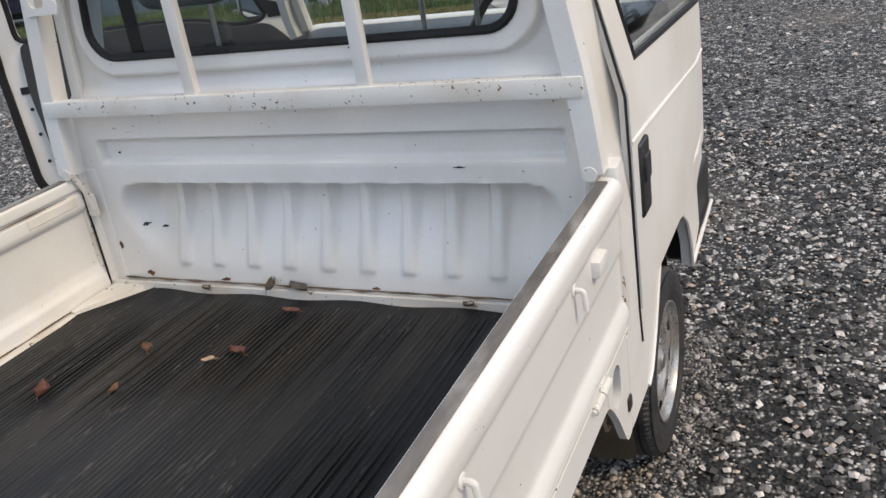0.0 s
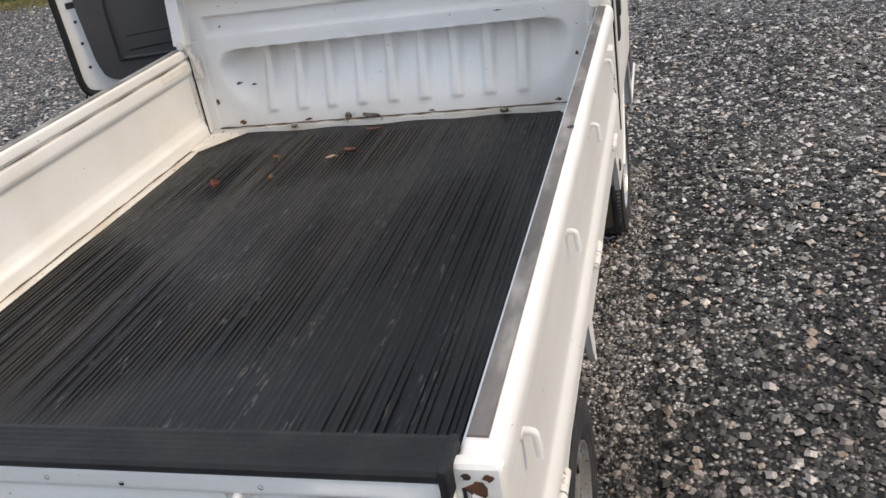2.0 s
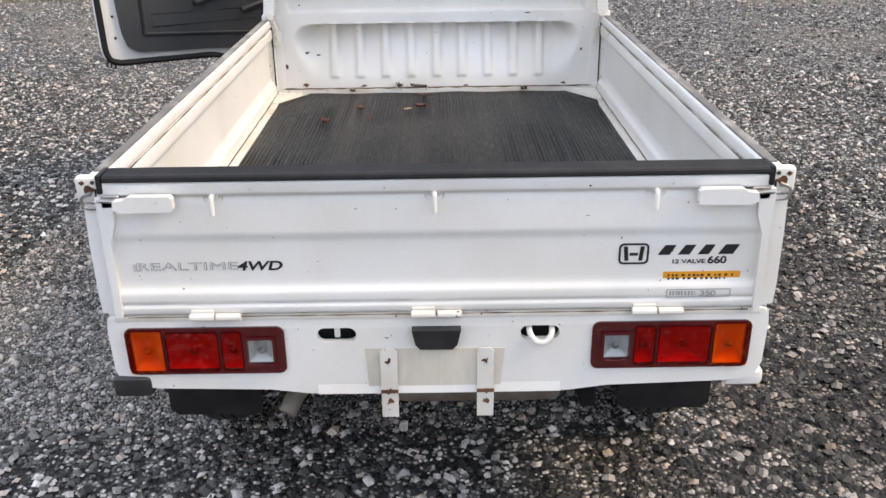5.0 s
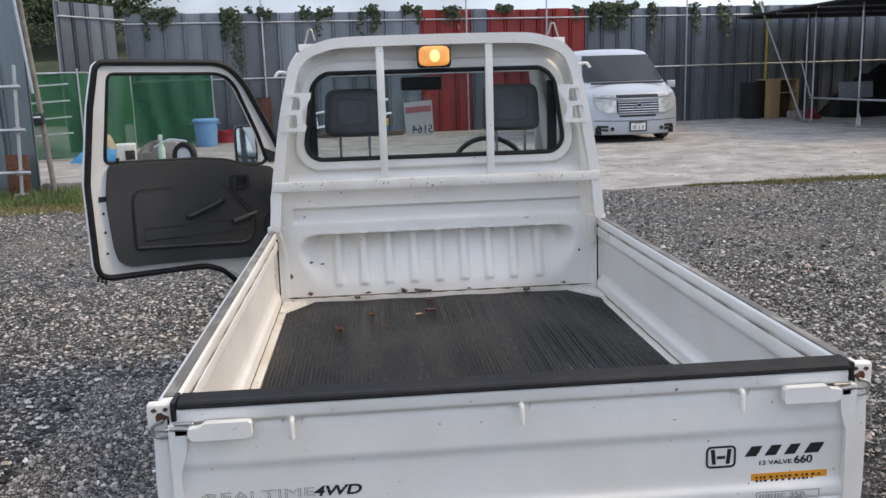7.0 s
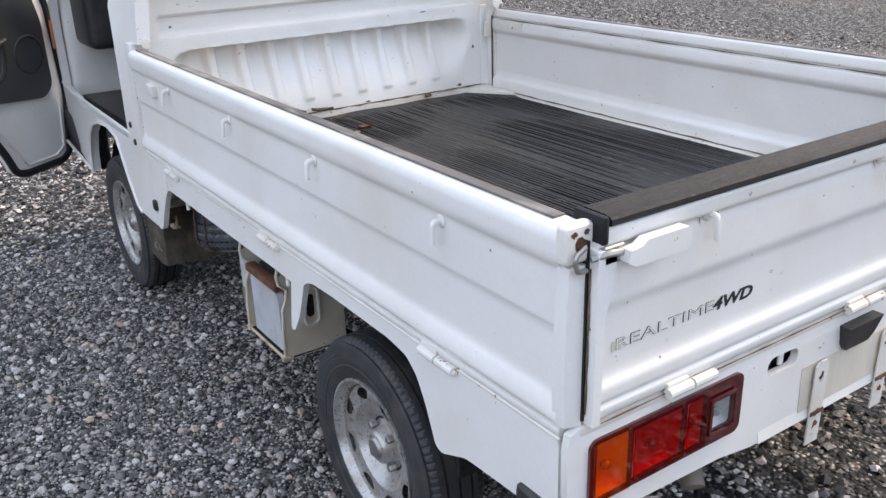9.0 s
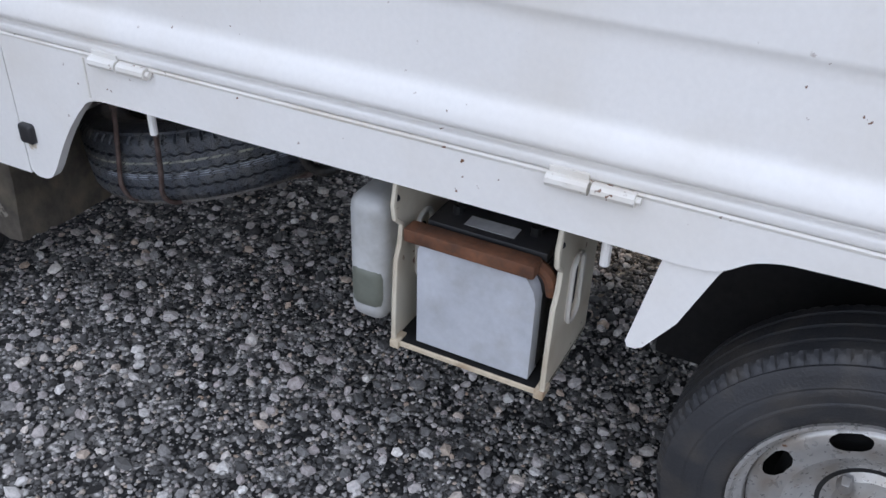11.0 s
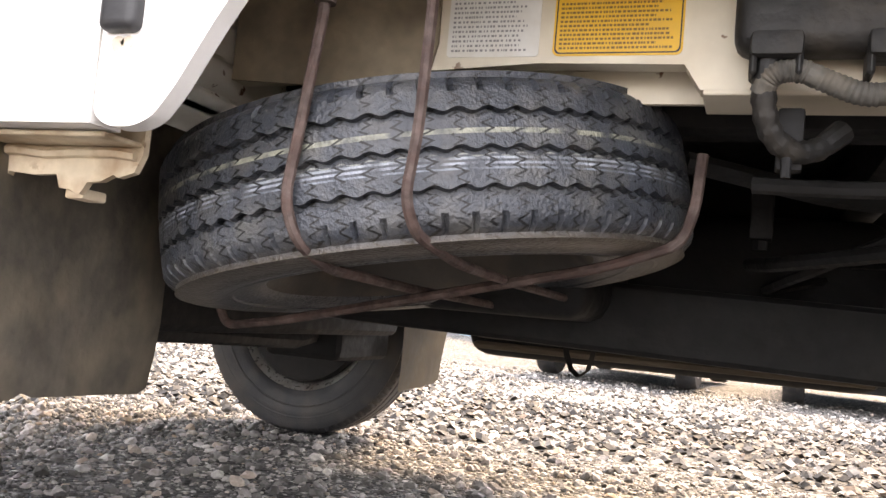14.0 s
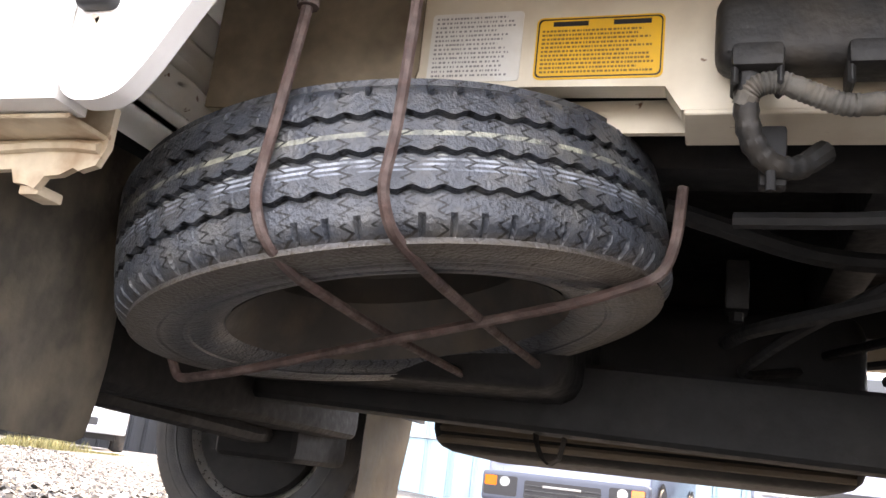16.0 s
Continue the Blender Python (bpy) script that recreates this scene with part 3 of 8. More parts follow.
letters("lettering", "4WD", 0.028, upright(-0.406, 0.741), INK, tail, 1.42, 0.2, 0.0007)
letters("lettering", "12 VALVE", 0.0125, upright(0.474, 0.7425), INK, tail, 1.35, 0, 0.0002)
letters("lettering", "660", 0.0225, upright(0.548, 0.7415), INK, tail, 1.15, 0, 0.0005)
letters("lettering", "350", 0.0165, Matrix.Translation((0.536, -0.0615, 0.6735)) @ pose(0, 0, 0, 90, 0, 0), FADED, tail, 1.35, 0, 0.0003)
part("worn_patch", plate(rrect(-0.616, -0.598, 0.741, 0.757, 0.001, 2), [], on_tail, 0.0008), material("old_sticker", (0.62, 0.60, 0.52), 0.5, 0, 0.1), tail)
badge = rrect(0.367, 0.428, 0.742, 0.788, 0.010)
part("badge_ring", plate(badge, [rrect(0.371, 0.424, 0.746, 0.784, 0.007)], on_tail, 0.001), INK, tail, "black rounded square badge outline")
for s in (-1, 1):
    part("badge_bar", plate([(0.3975 + s * a, b) for a, b in ((0.010, 0.750), (0.018, 0.750), (0.021, 0.781), (0.013, 0.781))], [], on_tail, 0.001), INK, tail)
part("badge_bar", plate([(0.389, 0.761), (0.406, 0.761), (0.406, 0.767), (0.389, 0.767)], [], on_tail, 0.001), INK, tail)
for i, (a, b) in enumerate(((0.446, 0.482), (0.487, 0.522), (0.527, 0.561), (0.568, 0.610))):
    slab = [(a, 0.762), (b - 0.012, 0.762), (b, 0.783), (a + 0.014, 0.783)]
    part("name_bar", plate(slab, [], on_tail, 0.001), INK, tail, "slanted black name block")
stick = part("dealer_sticker", plate(rrect(0.461, 0.618, 0.696, 0.724, 0.001, 1), [], on_tail, 0.0008), ORANGE, tail, "orange sticker with dark print")
part("print_bar", bars(0.470, 0.612, 0.705, 0.720, 2, lambda a, b, d: (a, -0.0515 - d, b), gap=0.4, seed=4, word=(0.008, 0.016)), INK, stick, smooth=0)
part("print_bar", bars(0.485, 0.600, 0.698, 0.702, 1, lambda a, b, d: (a, -0.0515 - d, b), gap=0.3, seed=6, word=(0.01, 0.02)), INK, stick, smooth=0)
load = part("load_plate", plate(rrect(0.468, 0.600, 0.670, 0.689, 0.002, 2), [rrect(0.470, 0.598, 0.672, 0.687, 0.001, 2)], lambda a, b, d: (a, -0.0605 - d, b), 0.0006), FADED, tail)
part("print_bar", bars(0.474, 0.530, 0.674, 0.686, 1, lambda a, b, d: (a, -0.061 - d, b), gap=0.2, seed=3, word=(0.02, 0.03)), FADED, load, smooth=0)

# -- rear panel with lamps
rear = [(-0.672, 0.640), (-0.688, 0.632), (-0.692, 0.605), (-0.690, 0.508), (-0.676, 0.478), (-0.645, 0.470), (-0.60, 0.466), (-0.36, 0.459), (-0.28, 0.448), (-0.20, 0.445)]
rear = rear + [(-a, b) for a, b in reversed(rear)]
slots = [[(x, z) for x, z in rrect(c - 0.041, c + 0.041, 0.574, 0.607, 0.016)] for c in (-0.213, 0.213)] + [[(s * x, z) for x, z in rrect(0.340, 0.640, 0.508, 0.609, 0.012)] for s in (-1, 1)]
rp = part("rear_panel", plate(rear, slots, lambda a, b, d: (a, -0.056 + d + 0.05 * max(0, abs(a) - 0.62) ** 2 * 20, b), 0.014, 0.003), PAINT, truck, "white rear panel with lamp recesses, dirty round the plate holder")
part("panel_top", rbox(-0.672, 0.672, -0.056, 0.02, 0.627, 0.641, 0.004), WORN, rp)
part("panel_lip", extrude([(-0.060, 0.448), (-0.030, 0.440), (-0.018, 0.446), (-0.018, 0.47), (-0.056, 0.47)], lambda p, q, t: (t, p, q), -0.26, 0.26), PAINT, rp)
for c in (-0.213, 0.213):
    # black plate stands in for the shade deep in the slot
    part("slot_backing", rbox(c - 0.055, c + 0.055, -0.022, -0.012, 0.56, 0.62, 0.002), INK, rp)
part("pull_tab", rbox(-0.218, -0.206, -0.052, -0.046, 0.582, 0.606, 0.003), PAINT, rp)
part("tow_loop", tube(bend([(0.190, -0.03, 0.606), (0.192, -0.060, 0.588), (0.205, -0.066, 0.572), (0.226, -0.066, 0.572), (0.238, -0.060, 0.588), (0.240, -0.03, 0.606)], 0.016), 0.0062, 8), PAINT, rp)
hnd = [(-0.055, 0.609), (0.047, 0.609), (0.040, 0.570), (0.030, 0.557), (-0.038, 0.557), (-0.048, 0.570)]
part("plate_lamp", plate(hnd, [], lambda a, b, d: (a, -0.078 + d + (0.609 - b) * 0.25, b), 0.03, 0.006), PLASTIC, rp, "dark plastic number plate lamp")
part("stain", plate([(-0.15, 0.452), (0.13, 0.452), (0.14, 0.555), (-0.155, 0.558)], [], lambda a, b, d: (a, -0.0562 - d, b), 0.0008), material("stained_paint", (0.70, 0.64, 0.54), 0.5, 0, 0.12, 5, 90, 0.02, (0.42, 0.33, 0.22), 0.7, (RUST, 60, 0.30), 0, 0, (1, 1, 0.25)), rp, "tea-coloured dirt stain")
for x in (-0.106, 0.099):
    strip = plate([(x - 0.018, 0.552), (x - 0.010, 0.560), (x + 0.010, 0.560), (x + 0.018, 0.552), (x + 0.018, 0.390), (x - 0.018, 0.390)], [], lambda a, b, d: (a, -0.066 + d + max(0, 0.46 - b) * 0.03, b), 0.003)
    bracket = part("plate_bracket", strip, WORN, rp, "bare plate bracket with rust")
    for z in (0.530, 0.455, 0.430):
        part("rust_mark", plate([(x + 0.010 * (0.6 + 0.4 * math.sin(w * 2.7 + z * 90)) * math.cos(w * 0.785), z + 0.012 * (0.6 + 0.4 * math.sin(w * 1.9 + x * 70)) * math.sin(w * 0.785)) for w in range(8)], [], lambda a, b, d: (a, -0.0665 + d + max(0, 0.46 - b) * 0.03, b), 0.0008), RUSTY, bracket)
    for z in (0.548, 0.524):
        part("bolt", moved(lathe([(0, 0.006), (0.0055, 0.006), (0.0065, 0)], 8), pose(x, -0.066, z, 0, 0, 90)), STEEL, bracket)
    part("rust_band", rbox(x - 0.0185, x + 0.0185, -0.0672, -0.0655, 0.452, 0.460, 0), RUSTY, bracket)
for s in (-1, 1):
    bow = lambda a: 1.0 * max(0, abs(a) - 0.62) ** 2
    FIELDS = (("amber_lens", 0.578, 0.652, 0.508, 0.609, AMBER_GLASS), ("red_lens", 0.462, 0.572, 0.512, 0.604, RED_GLASS), ("red_lens", 0.412, 0.456, 0.512, 0.604, RED_GLASS), ("reverse_lens", 0.346, 0.402, 0.525, 0.588, CLEAR_GLASS))
    lamp = part("tail_lamp", plate([(s * a, b) for a, b in rrect(0.322, 0.656, 0.503, 0.614, 0.016)], [[(s * a, b) for a, b in rrect(f[1] + 0.002, min(f[2], 0.646) - 0.002, f[3] + 0.003, f[4] - 0.003, 0.004)] for f in FIELDS], lambda a, b, d: (a, -0.0605 + d + bow(a), b), 0.012, 0.002), DARKRED, rp, "red tail lamp with amber and clear fields")
    for name, a0, a1, b0, b1, mt in FIELDS:
        lens = part(name, plate([(s * a, b) for a, b in rrect(a0, a1, b0, b1, 0.005)], [], lambda a, b, d: (a, -0.066 + d + bow(a), b), 0.003), mt, lamp)
        lens.visible_shadow = False
        ca, cb, ha, hb = (a0 + a1) / 2, (b0 + b1) / 2, (min(a1, 0.648) - a0) / 2, (b1 - b0) / 2
        dish = bmesh.new()
        g = [[dish.verts.new((s * (ca - ha + 2 * ha * i / 14), -0.0585 + 0.015 * (1 - max(abs(i / 7 - 1), abs(j / 6 - 1)) ** 2.4), cb - hb + 2 * hb * j / 12)) for i in range(15)] for j in range(13)]
        for r0, r1 in zip(g, g[1:]):
            for i in range(14):
                dish.faces.new((r0[i], r0[i + 1], r1[i + 1], r1[i]))
        part("reflector", dish, REFLECTOR, lamp)
        part("lamp_bulb", lathe([(0.0, 0.015), (0.006, 0.013), (0.0085, 0.008), (0.006, 0.0)], 12, lambda r, h, a: (s * ca + r * math.cos(a), -0.0425 - h, cb - 0.004 + r * math.sin(a))), CLEAR, lamp)
    part("lens_frame", plate([(s * a, b) for a, b in rrect(0.342, 0.406, 0.521, 0.592, 0.006)], [[(s * a, b) for a, b in rrect(0.3475, 0.4005, 0.5265, 0.5865, 0.004)]], lambda a, b, d: (a, -0.0675 + d, b), 0.004), DARKRED, lamp)
    part("bumper_corner", rbox(min(s * 0.615, s * 0.700), max(s * 0.615, s * 0.700), -0.062 if s < 0 else -0.05, 0.06, 0.446, 0.497 if s < 0 else 0.487, 0.014, 3), PLASTIC if s < 0 else PAINT, truck, "rubber bumper corner" if s < 0 else "")
    flap = plate([(s * a, b) for a, b in ((0.425, 0.47), (0.645, 0.47), (0.645, 0.30), (0.625, 0.285), (0.44, 0.285), (0.425, 0.30))], [], lambda a, b, d: (a, 0.10 + d + 0.05 * (0.47 - b), b), 0.008, 0.002)
    part("rear_mudflap", flap, RUBBER, truck, "black rubber mudflap")
exhaust = bend([(-0.10, 0.12, 0.415), (-0.25, 0.10, 0.415), (-0.32, 0.04, 0.40), (-0.345, 0.0, 0.36)], 0.05)
part("exhaust_pipe", tube(exhaust, 0.021, 14), material("rusty_exhaust", (0.20, 0.17, 0.14), 0.7, 0.2, 0.3, 12, 100, 0.15, (0.13, 0.08, 0.05), 0.5), truck, "brown exhaust pipe")
part("silencer", rbox(-0.10, 0.28, 0.03, 0.42, 0.355, 0.46, 0.03, 4), MATS["rusty_exhaust"], truck, "brown silencer box")

# -- wheels


def tyre_mesh(R=0.268, W=0.062, n=576, waves=72, fine=False):
    """A van tyre about the x axis: ribs parted by three zigzag grooves, notched shoulders."""
    side = [(0.163, -0.052), (0.170, -0.060), (0.185, -0.067), (0.200, -0.0695), (0.2015, -0.0712), (0.2045, -0.0712), (0.206, -0.0705), (0.215, -0.0718), (0.222, -0.0728), (0.226, -0.0715), (0.229, -0.0722), (0.233, -0.0710), (0.242, -0.0705), (0.2500, -0.0690), (0.2555, -0.0670)]
    cols = [(-1.0, 0.0, 0), (-0.95, 0.0, 2), (-0.88, 0.0, 2), (-0.80, 0.0, 2), (-0.76, 0.0, 0)]
    for c in (-0.50, -0.01, 0.48):
        cols += [(c - 0.11, 0.5, 0), (c - 0.055, 1.0, 0), (c - 0.038, 1.0, 1), (c + 0.038, 1.0, 1), (c + 0.055, 1.0, 0), (c + 0.11, 0.5, 0), (c + 0.245, 0.0, 0)]
    cols = cols[:-1] + [(0.76, 0.0, 0), (0.80, 0.0, 2), (0.88, 0.0, 2), (0.95, 0.0, 2), (1.0, 0.0, 0)]
    cut = 0.0040 if fine else 0.0055
    bm, ring = bmesh.new(), [[(r, h)] * n for r, h in side]
    for t, w, kind in cols:
        row = []
        for k in range(n):
            ph = (k * waves / n) % 1.0
            u = t + w * (0.0 if fine else 0.038) * (0.75 * math.sin(2 * math.pi * ph) + 0.25 * (abs(ph - 0.5) * 4 - 1))
            r = R - 0.0035 * u * u - 0.010 * max(0, (abs(u) - 0.80) / 0.2) ** 2
            if kind == 1:
                r -= 0.0075
            elif kind == 2 and abs((ph + (0.5 if t > 0 else 0.0)) % 1.0 - 0.5) < (0.13 if fine else 0.07):
                r -= cut
            row.append((r, u * W))
        ring.append(row)
    ring += [[(r, -h)] * n for r, h in reversed(side)]
    ang = [(math.cos(2 * math.pi * k / n), math.sin(2 * math.pi * k / n)) for k in range(n)]
    vs = [[bm.verts.new((h, r * ang[k][0], r * ang[k][1])) for k, (r, h) in enumerate(row)] for row in ring]
    for a, b in zip(vs, vs[1:]):
        for k in range(n):
            bm.faces.new((a[k], a[(k + 1) % n], b[(k + 1) % n], b[k]))
    return bm


def rim_mesh():
    """A pressed steel wheel about the x axis, outer face towards +x, eight slots."""
    barrel = lathe([(0.168, 0.058), (0.171, 0.060), (0.171, 0.066), (0.166, 0.066), (0.160, 0.054), (0.152, 0.048), (0.148, 0.020), (0.140, 0.0), (0.148, -0.03), (0.160, -0.052), (0.168, -0.060)], 64)
    ring = [0.143 - 0.027 * i / 9 for i in range(10)]
    prof = [(0.152, 0.026), (0.148, 0.040)] + [(r, 0.0445 + 0.0025 * math.sin((0.143 - r) / 0.027 * math.pi)) for r in ring] + [(0.104, 0.043), (0.090, 0.031), (0.074, 0.017), (0.062, 0.014), (0.047, 0.020), (0.040, 0.042), (0.033, 0.048), (0.0, 0.049)]

    def wide(i):
        """Half the angle of a slot at ring i."""
        f = max(-1.0, min(1.0, (i - 2) / 4.5 - 1))
        return radians(10.5 + 1.5 * -f) * (1 - 0.55 * abs(f) ** 3)

    disc, rings, cols = bmesh.new(), [], 24
    for i, (r, h) in enumerate(prof):
        row = []
        for q in range(8):
            for k in range(cols):
                g = k - cols / 2
                half = wide(i)
                off = half * g / 6 if abs(g) <= 6 else math.copysign(half + (radians(22.5) - half) * (abs(g) - 6) / 6, g)
                a = radians(45 * q + 22.5) + off
                row.append(disc.verts.new((h, r * math.cos(a), r * math.sin(a))))
        rings.append(row)
    for i in range(len(rings) - 1):
        for k in range(8 * cols):
            if not (2 <= i <= 10 and 6 <= k % cols < 18):
                disc.faces.new((rings[i][k], rings[i][(k + 1) % (8 * cols)], rings[i + 1][(k + 1) % (8 * cols)], rings[i + 1][k]))
    return join(barrel, disc)


def tread_lines(mat):
    """Thin factory paint lines round the tread, worn away in places."""
    n, l = mat.node_tree.nodes, mat.node_tree.links
    p = n["Principled BSDF"]
    src = p.inputs["Base Color"].links[0].from_socket
    co, sep, worn = n.new("ShaderNodeTexCoord"), n.new("ShaderNodeSeparateXYZ"), n.new("ShaderNodeTexNoise")
    worn.inputs["Scale"].default_value, worn.inputs["Detail"].default_value = 60.0, 6.0
    l.new(co.outputs["Object"], sep.inputs[0]), l.new(co.outputs["Object"], worn.inputs["Vector"])
    for at, half, colour in ((0.0150, 0.0021, (0.29, 0.295, 0.23)), (-0.0065, 0.0010, (0.27, 0.30, 0.33)), (-0.0105, 0.0010, (0.30, 0.33, 0.38)), (-0.0145, 0.0008, (0.20, 0.23, 0.27)), (-0.0030, 0.0007, (0.23, 0.24, 0.22))):
        cmp = n.new("ShaderNodeMath")
        cmp.operation = "COMPARE"
        cmp.inputs[1].default_value, cmp.inputs[2].default_value = at, half
        l.new(sep.outputs[0], cmp.inputs[0])
        keep = n.new("ShaderNodeMapRange")
        keep.inputs[1].default_value, keep.inputs[2].default_value = 0.36, 0.62
        l.new(worn.outputs[0], keep.inputs[0])
        mul = n.new("ShaderNodeMath")
        mul.operation = "MULTIPLY"
        l.new(cmp.outputs[0], mul.inputs[0]), l.new(keep.outputs[0], mul.inputs[1])
        mx = n.new("ShaderNodeMix")
        mx.data_type = "RGBA"
        mx.inputs[7].default_value = colour + (1,)
        l.new(mul.outputs[0], mx.inputs[0]), l.new(src, mx.inputs[6])
        src = mx.outputs[2]
    # fine wavy sipes cut into the ribs, and dust on the lower sidewall
    def calc(op, p, q=0.0, r=0.0):
        x = n.new("ShaderNodeMath")
        x.operation = op
        for i, v in enumerate((p, q, r)):
            if isinstance(v, float):
                x.inputs[i].default_value = v
            else:
                l.new(v, x.inputs[i])
        return x.outputs[0]

    turn = calc("MULTIPLY", calc("ARCTAN2", sep.outputs[2], sep.outputs[1]), 72 / (2 * math.pi))
    jig = calc("ADD", calc("MULTIPLY", calc("PINGPONG", calc("MULTIPLY", sep.outputs[0], 120.0), 0.5), 0.75), calc("MULTIPLY", worn.outputs[0], 0.35))
    sipe = calc("COMPARE", calc("FRACT", calc("ADD", turn, jig)), 0.5, 0.075)
    part_of = calc("GREATER_THAN", calc("FRACT", calc("ADD", calc("MULTIPLY", sep.outputs[0], 46.0), calc("MULTIPLY", calc("FLOOR", turn), 0.37))), 0.22)
    line_out = calc("SUBTRACT", 1.0, calc("MULTIPLY", calc("MULTIPLY", sipe, part_of), 0.94))
    cut = n.new("ShaderNodeMix")
    cut.data_type, cut.blend_type = "RGBA", "MULTIPLY"
    cut.inputs[0].default_value = 1.0
    l.new(src, cut.inputs[6]), l.new(line_out, cut.inputs[7])
    side = n.new("ShaderNodeMapRange")
    side.inputs[1].default_value, side.inputs[2].default_value, side.inputs[4].default_value = -0.058, -0.066, 0.72
    l.new(sep.outputs[0], side.inputs[0])
    ring = n.new("ShaderNodeMapRange")
    ring.inputs[1].default_value, ring.inputs[2].default_value, ring.inputs[3].default_value, ring.inputs[4].default_value = 0.222, 0.247, 0.12, 1.0
    l.new(calc("ADD", calc("SQRT", calc("ADD", calc("MULTIPLY", sep.outputs[1], sep.outputs[1]), calc("MULTIPLY", sep.outputs[2], sep.outputs[2]))), calc("MULTIPLY", worn.outputs[0], 0.02)), ring.inputs[0])
    dust = n.new("ShaderNodeMix")
    dust.data_type = "RGBA"
    dust.inputs[7].default_value = (0.068, 0.052, 0.035, 1)
    l.new(calc("MULTIPLY", side.outputs[0], ring.outputs[0]), dust.inputs[0]), l.new(cut.outputs[2], dust.inputs[6])
    l.new(dust.outputs[2], p.inputs["Base Color"])


tread_lines(TREAD)


class Wheel:
    tyre = rim = nuts = hub = None


def wheel(name, m, label, tread=TYRE, full=True):
    w = thing(name, "", "")
    w.parent, w.matrix_basis = truck, m
    if Wheel.tyre is None:
        t = part("tyre", tyre_mesh(n=384, waves=96, fine=True), TYRE, None, "", 28)
        Wheel.tyre = t.data
        bpy.data.objects.remove(t)
        t = part("rim", rim_mesh(), RIMM, None, "", 30)
        Wheel.rim = t.data
        bpy.data.objects.remove(t)
    t = new("tyre", Wheel.tyre)
    t.parent = w
    tagged(t, label)
    if tread is not TYRE:
        fresh = part("tyre", tyre_mesh(), tread, None, "", 28)
        t.data = fresh.data
        bpy.data.objects.remove(fresh)
    r = new("rim", Wheel.rim)
    r.parent = w
    if tread is not TYRE:
        r.data = r.data.copy()
        r.data.materials[0] = SPARERIM
    if full:
        part("brake_plate", lathe([(0.0, -0.060), (0.145, -0.060), (0.150, -0.050), (0.150, -0.02)], 28), UNDER, w, "dirty brake back plate")
        part("hub_back", lathe([(0.0, -0.02), (0.11, -0.02), (0.12, 0.0), (0.11, 0.015), (0.0, 0.015)], 24), UNDER, w, "dark brake drum")
        part("hub_cap", lathe([(0.0, 0.056), (0.022, 0.054), (0.028, 0.048), (0.029, 0.036)], 20), STEEL, w)
        for i in range(4):
            a = radians(45 + 90 * i)
            part("wheel_nut", moved(lathe([(0, 0.016), (0.008, 0.016), (0.010, 0.013), (0.010, 0)], 6), pose(0.024, 0.054 * math.cos(a), 0.054 * math.sin(a))), STEEL, w)
    return w


for s in (-1, 1):
    for y, nm in ((0.580, "rear_wheel"), (2.36, "front_wheel")):
        wheel(nm, pose(s * 0.610, y, 0.2485, 0, 0, 0 if s > 0 else 180) @ Matrix.Scale(0.93, 4), "worn black tyre with dusty sidewall")
spare = wheel("spare_wheel", Matrix.Translation((-0.354, 1.755, 0.373)) @ Matrix(((1, 0, 0.02), (0, 1, 0.190), (-0.02, -0.190, 1))).to_quaternion().to_matrix().to_4x4() @ pose(0, 0, 0, 0, -90, 0) @ Matrix.Scale(0.918, 4), "black spare tyre with dusty zigzag tread", TREAD, False)

# front mudflaps
for s, y, mt, lab in ((-1, 1.985, FLAPM, "muddy dark rubber mudflap"), (1, 2.06, TANFLAP, "mottled tan mudflap")):
    sheet, rag = bmesh.new(), random.Random(31)
    a0, a1, foot, wrap = (0.430, 0.676, 0.181, 2.2) if s < 0 else (0.40, 0.64, 0.128, 0.0)
    fg = []
    for i in range(25):
        a = a0 + (a1 - a0) * i / 24
        zb = foot + 0.010 * (a - a0) / (a1 - a0) + 0.003 * rag.uniform(-1, 1) * (i > 12) + 1.6 * max(0.0, a - 0.652) + (0.006 if i in (0, 24) else 0)
        fg.append([sheet.verts.new((s * a, y + wrap * max(0.0, a - 0.645) + 0.003 * math.sin(a * 40 + j) + 0.012 * (j / 8) ** 2, 0.44 + (zb - 0.44) * j / 8)) for j in range(9)])
    for r0, r1 in zip(fg, fg[1:]):
        for j in range(8):
            sheet.faces.new((r0[j], r0[j + 1], r1[j + 1], r1[j]))
    bmesh.ops.solidify(sheet, geom=sheet.faces[:], thickness=0.006)
    part("front_mudflap", sheet, mt, truck, lab)
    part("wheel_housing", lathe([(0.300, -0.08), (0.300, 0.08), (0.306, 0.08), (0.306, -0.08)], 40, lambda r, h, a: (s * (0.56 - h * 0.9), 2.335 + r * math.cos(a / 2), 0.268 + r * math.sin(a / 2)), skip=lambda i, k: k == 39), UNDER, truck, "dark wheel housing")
    # unseen inner panels, added to stop light leaking past the rear wheel
    part("wheelhouse_wall", rbox(min(s * 0.36, s * 0.40), max(s * 0.36, s * 0.40), 0.24, 0.90, 0.20, 0.60, 0.01), UNDER, truck, "dark wheelhouse wall, added to block stray light")
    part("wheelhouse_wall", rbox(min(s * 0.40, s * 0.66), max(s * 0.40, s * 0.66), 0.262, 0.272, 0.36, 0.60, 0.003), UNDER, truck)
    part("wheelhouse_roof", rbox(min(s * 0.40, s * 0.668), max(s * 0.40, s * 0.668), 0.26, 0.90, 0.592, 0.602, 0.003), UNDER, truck)

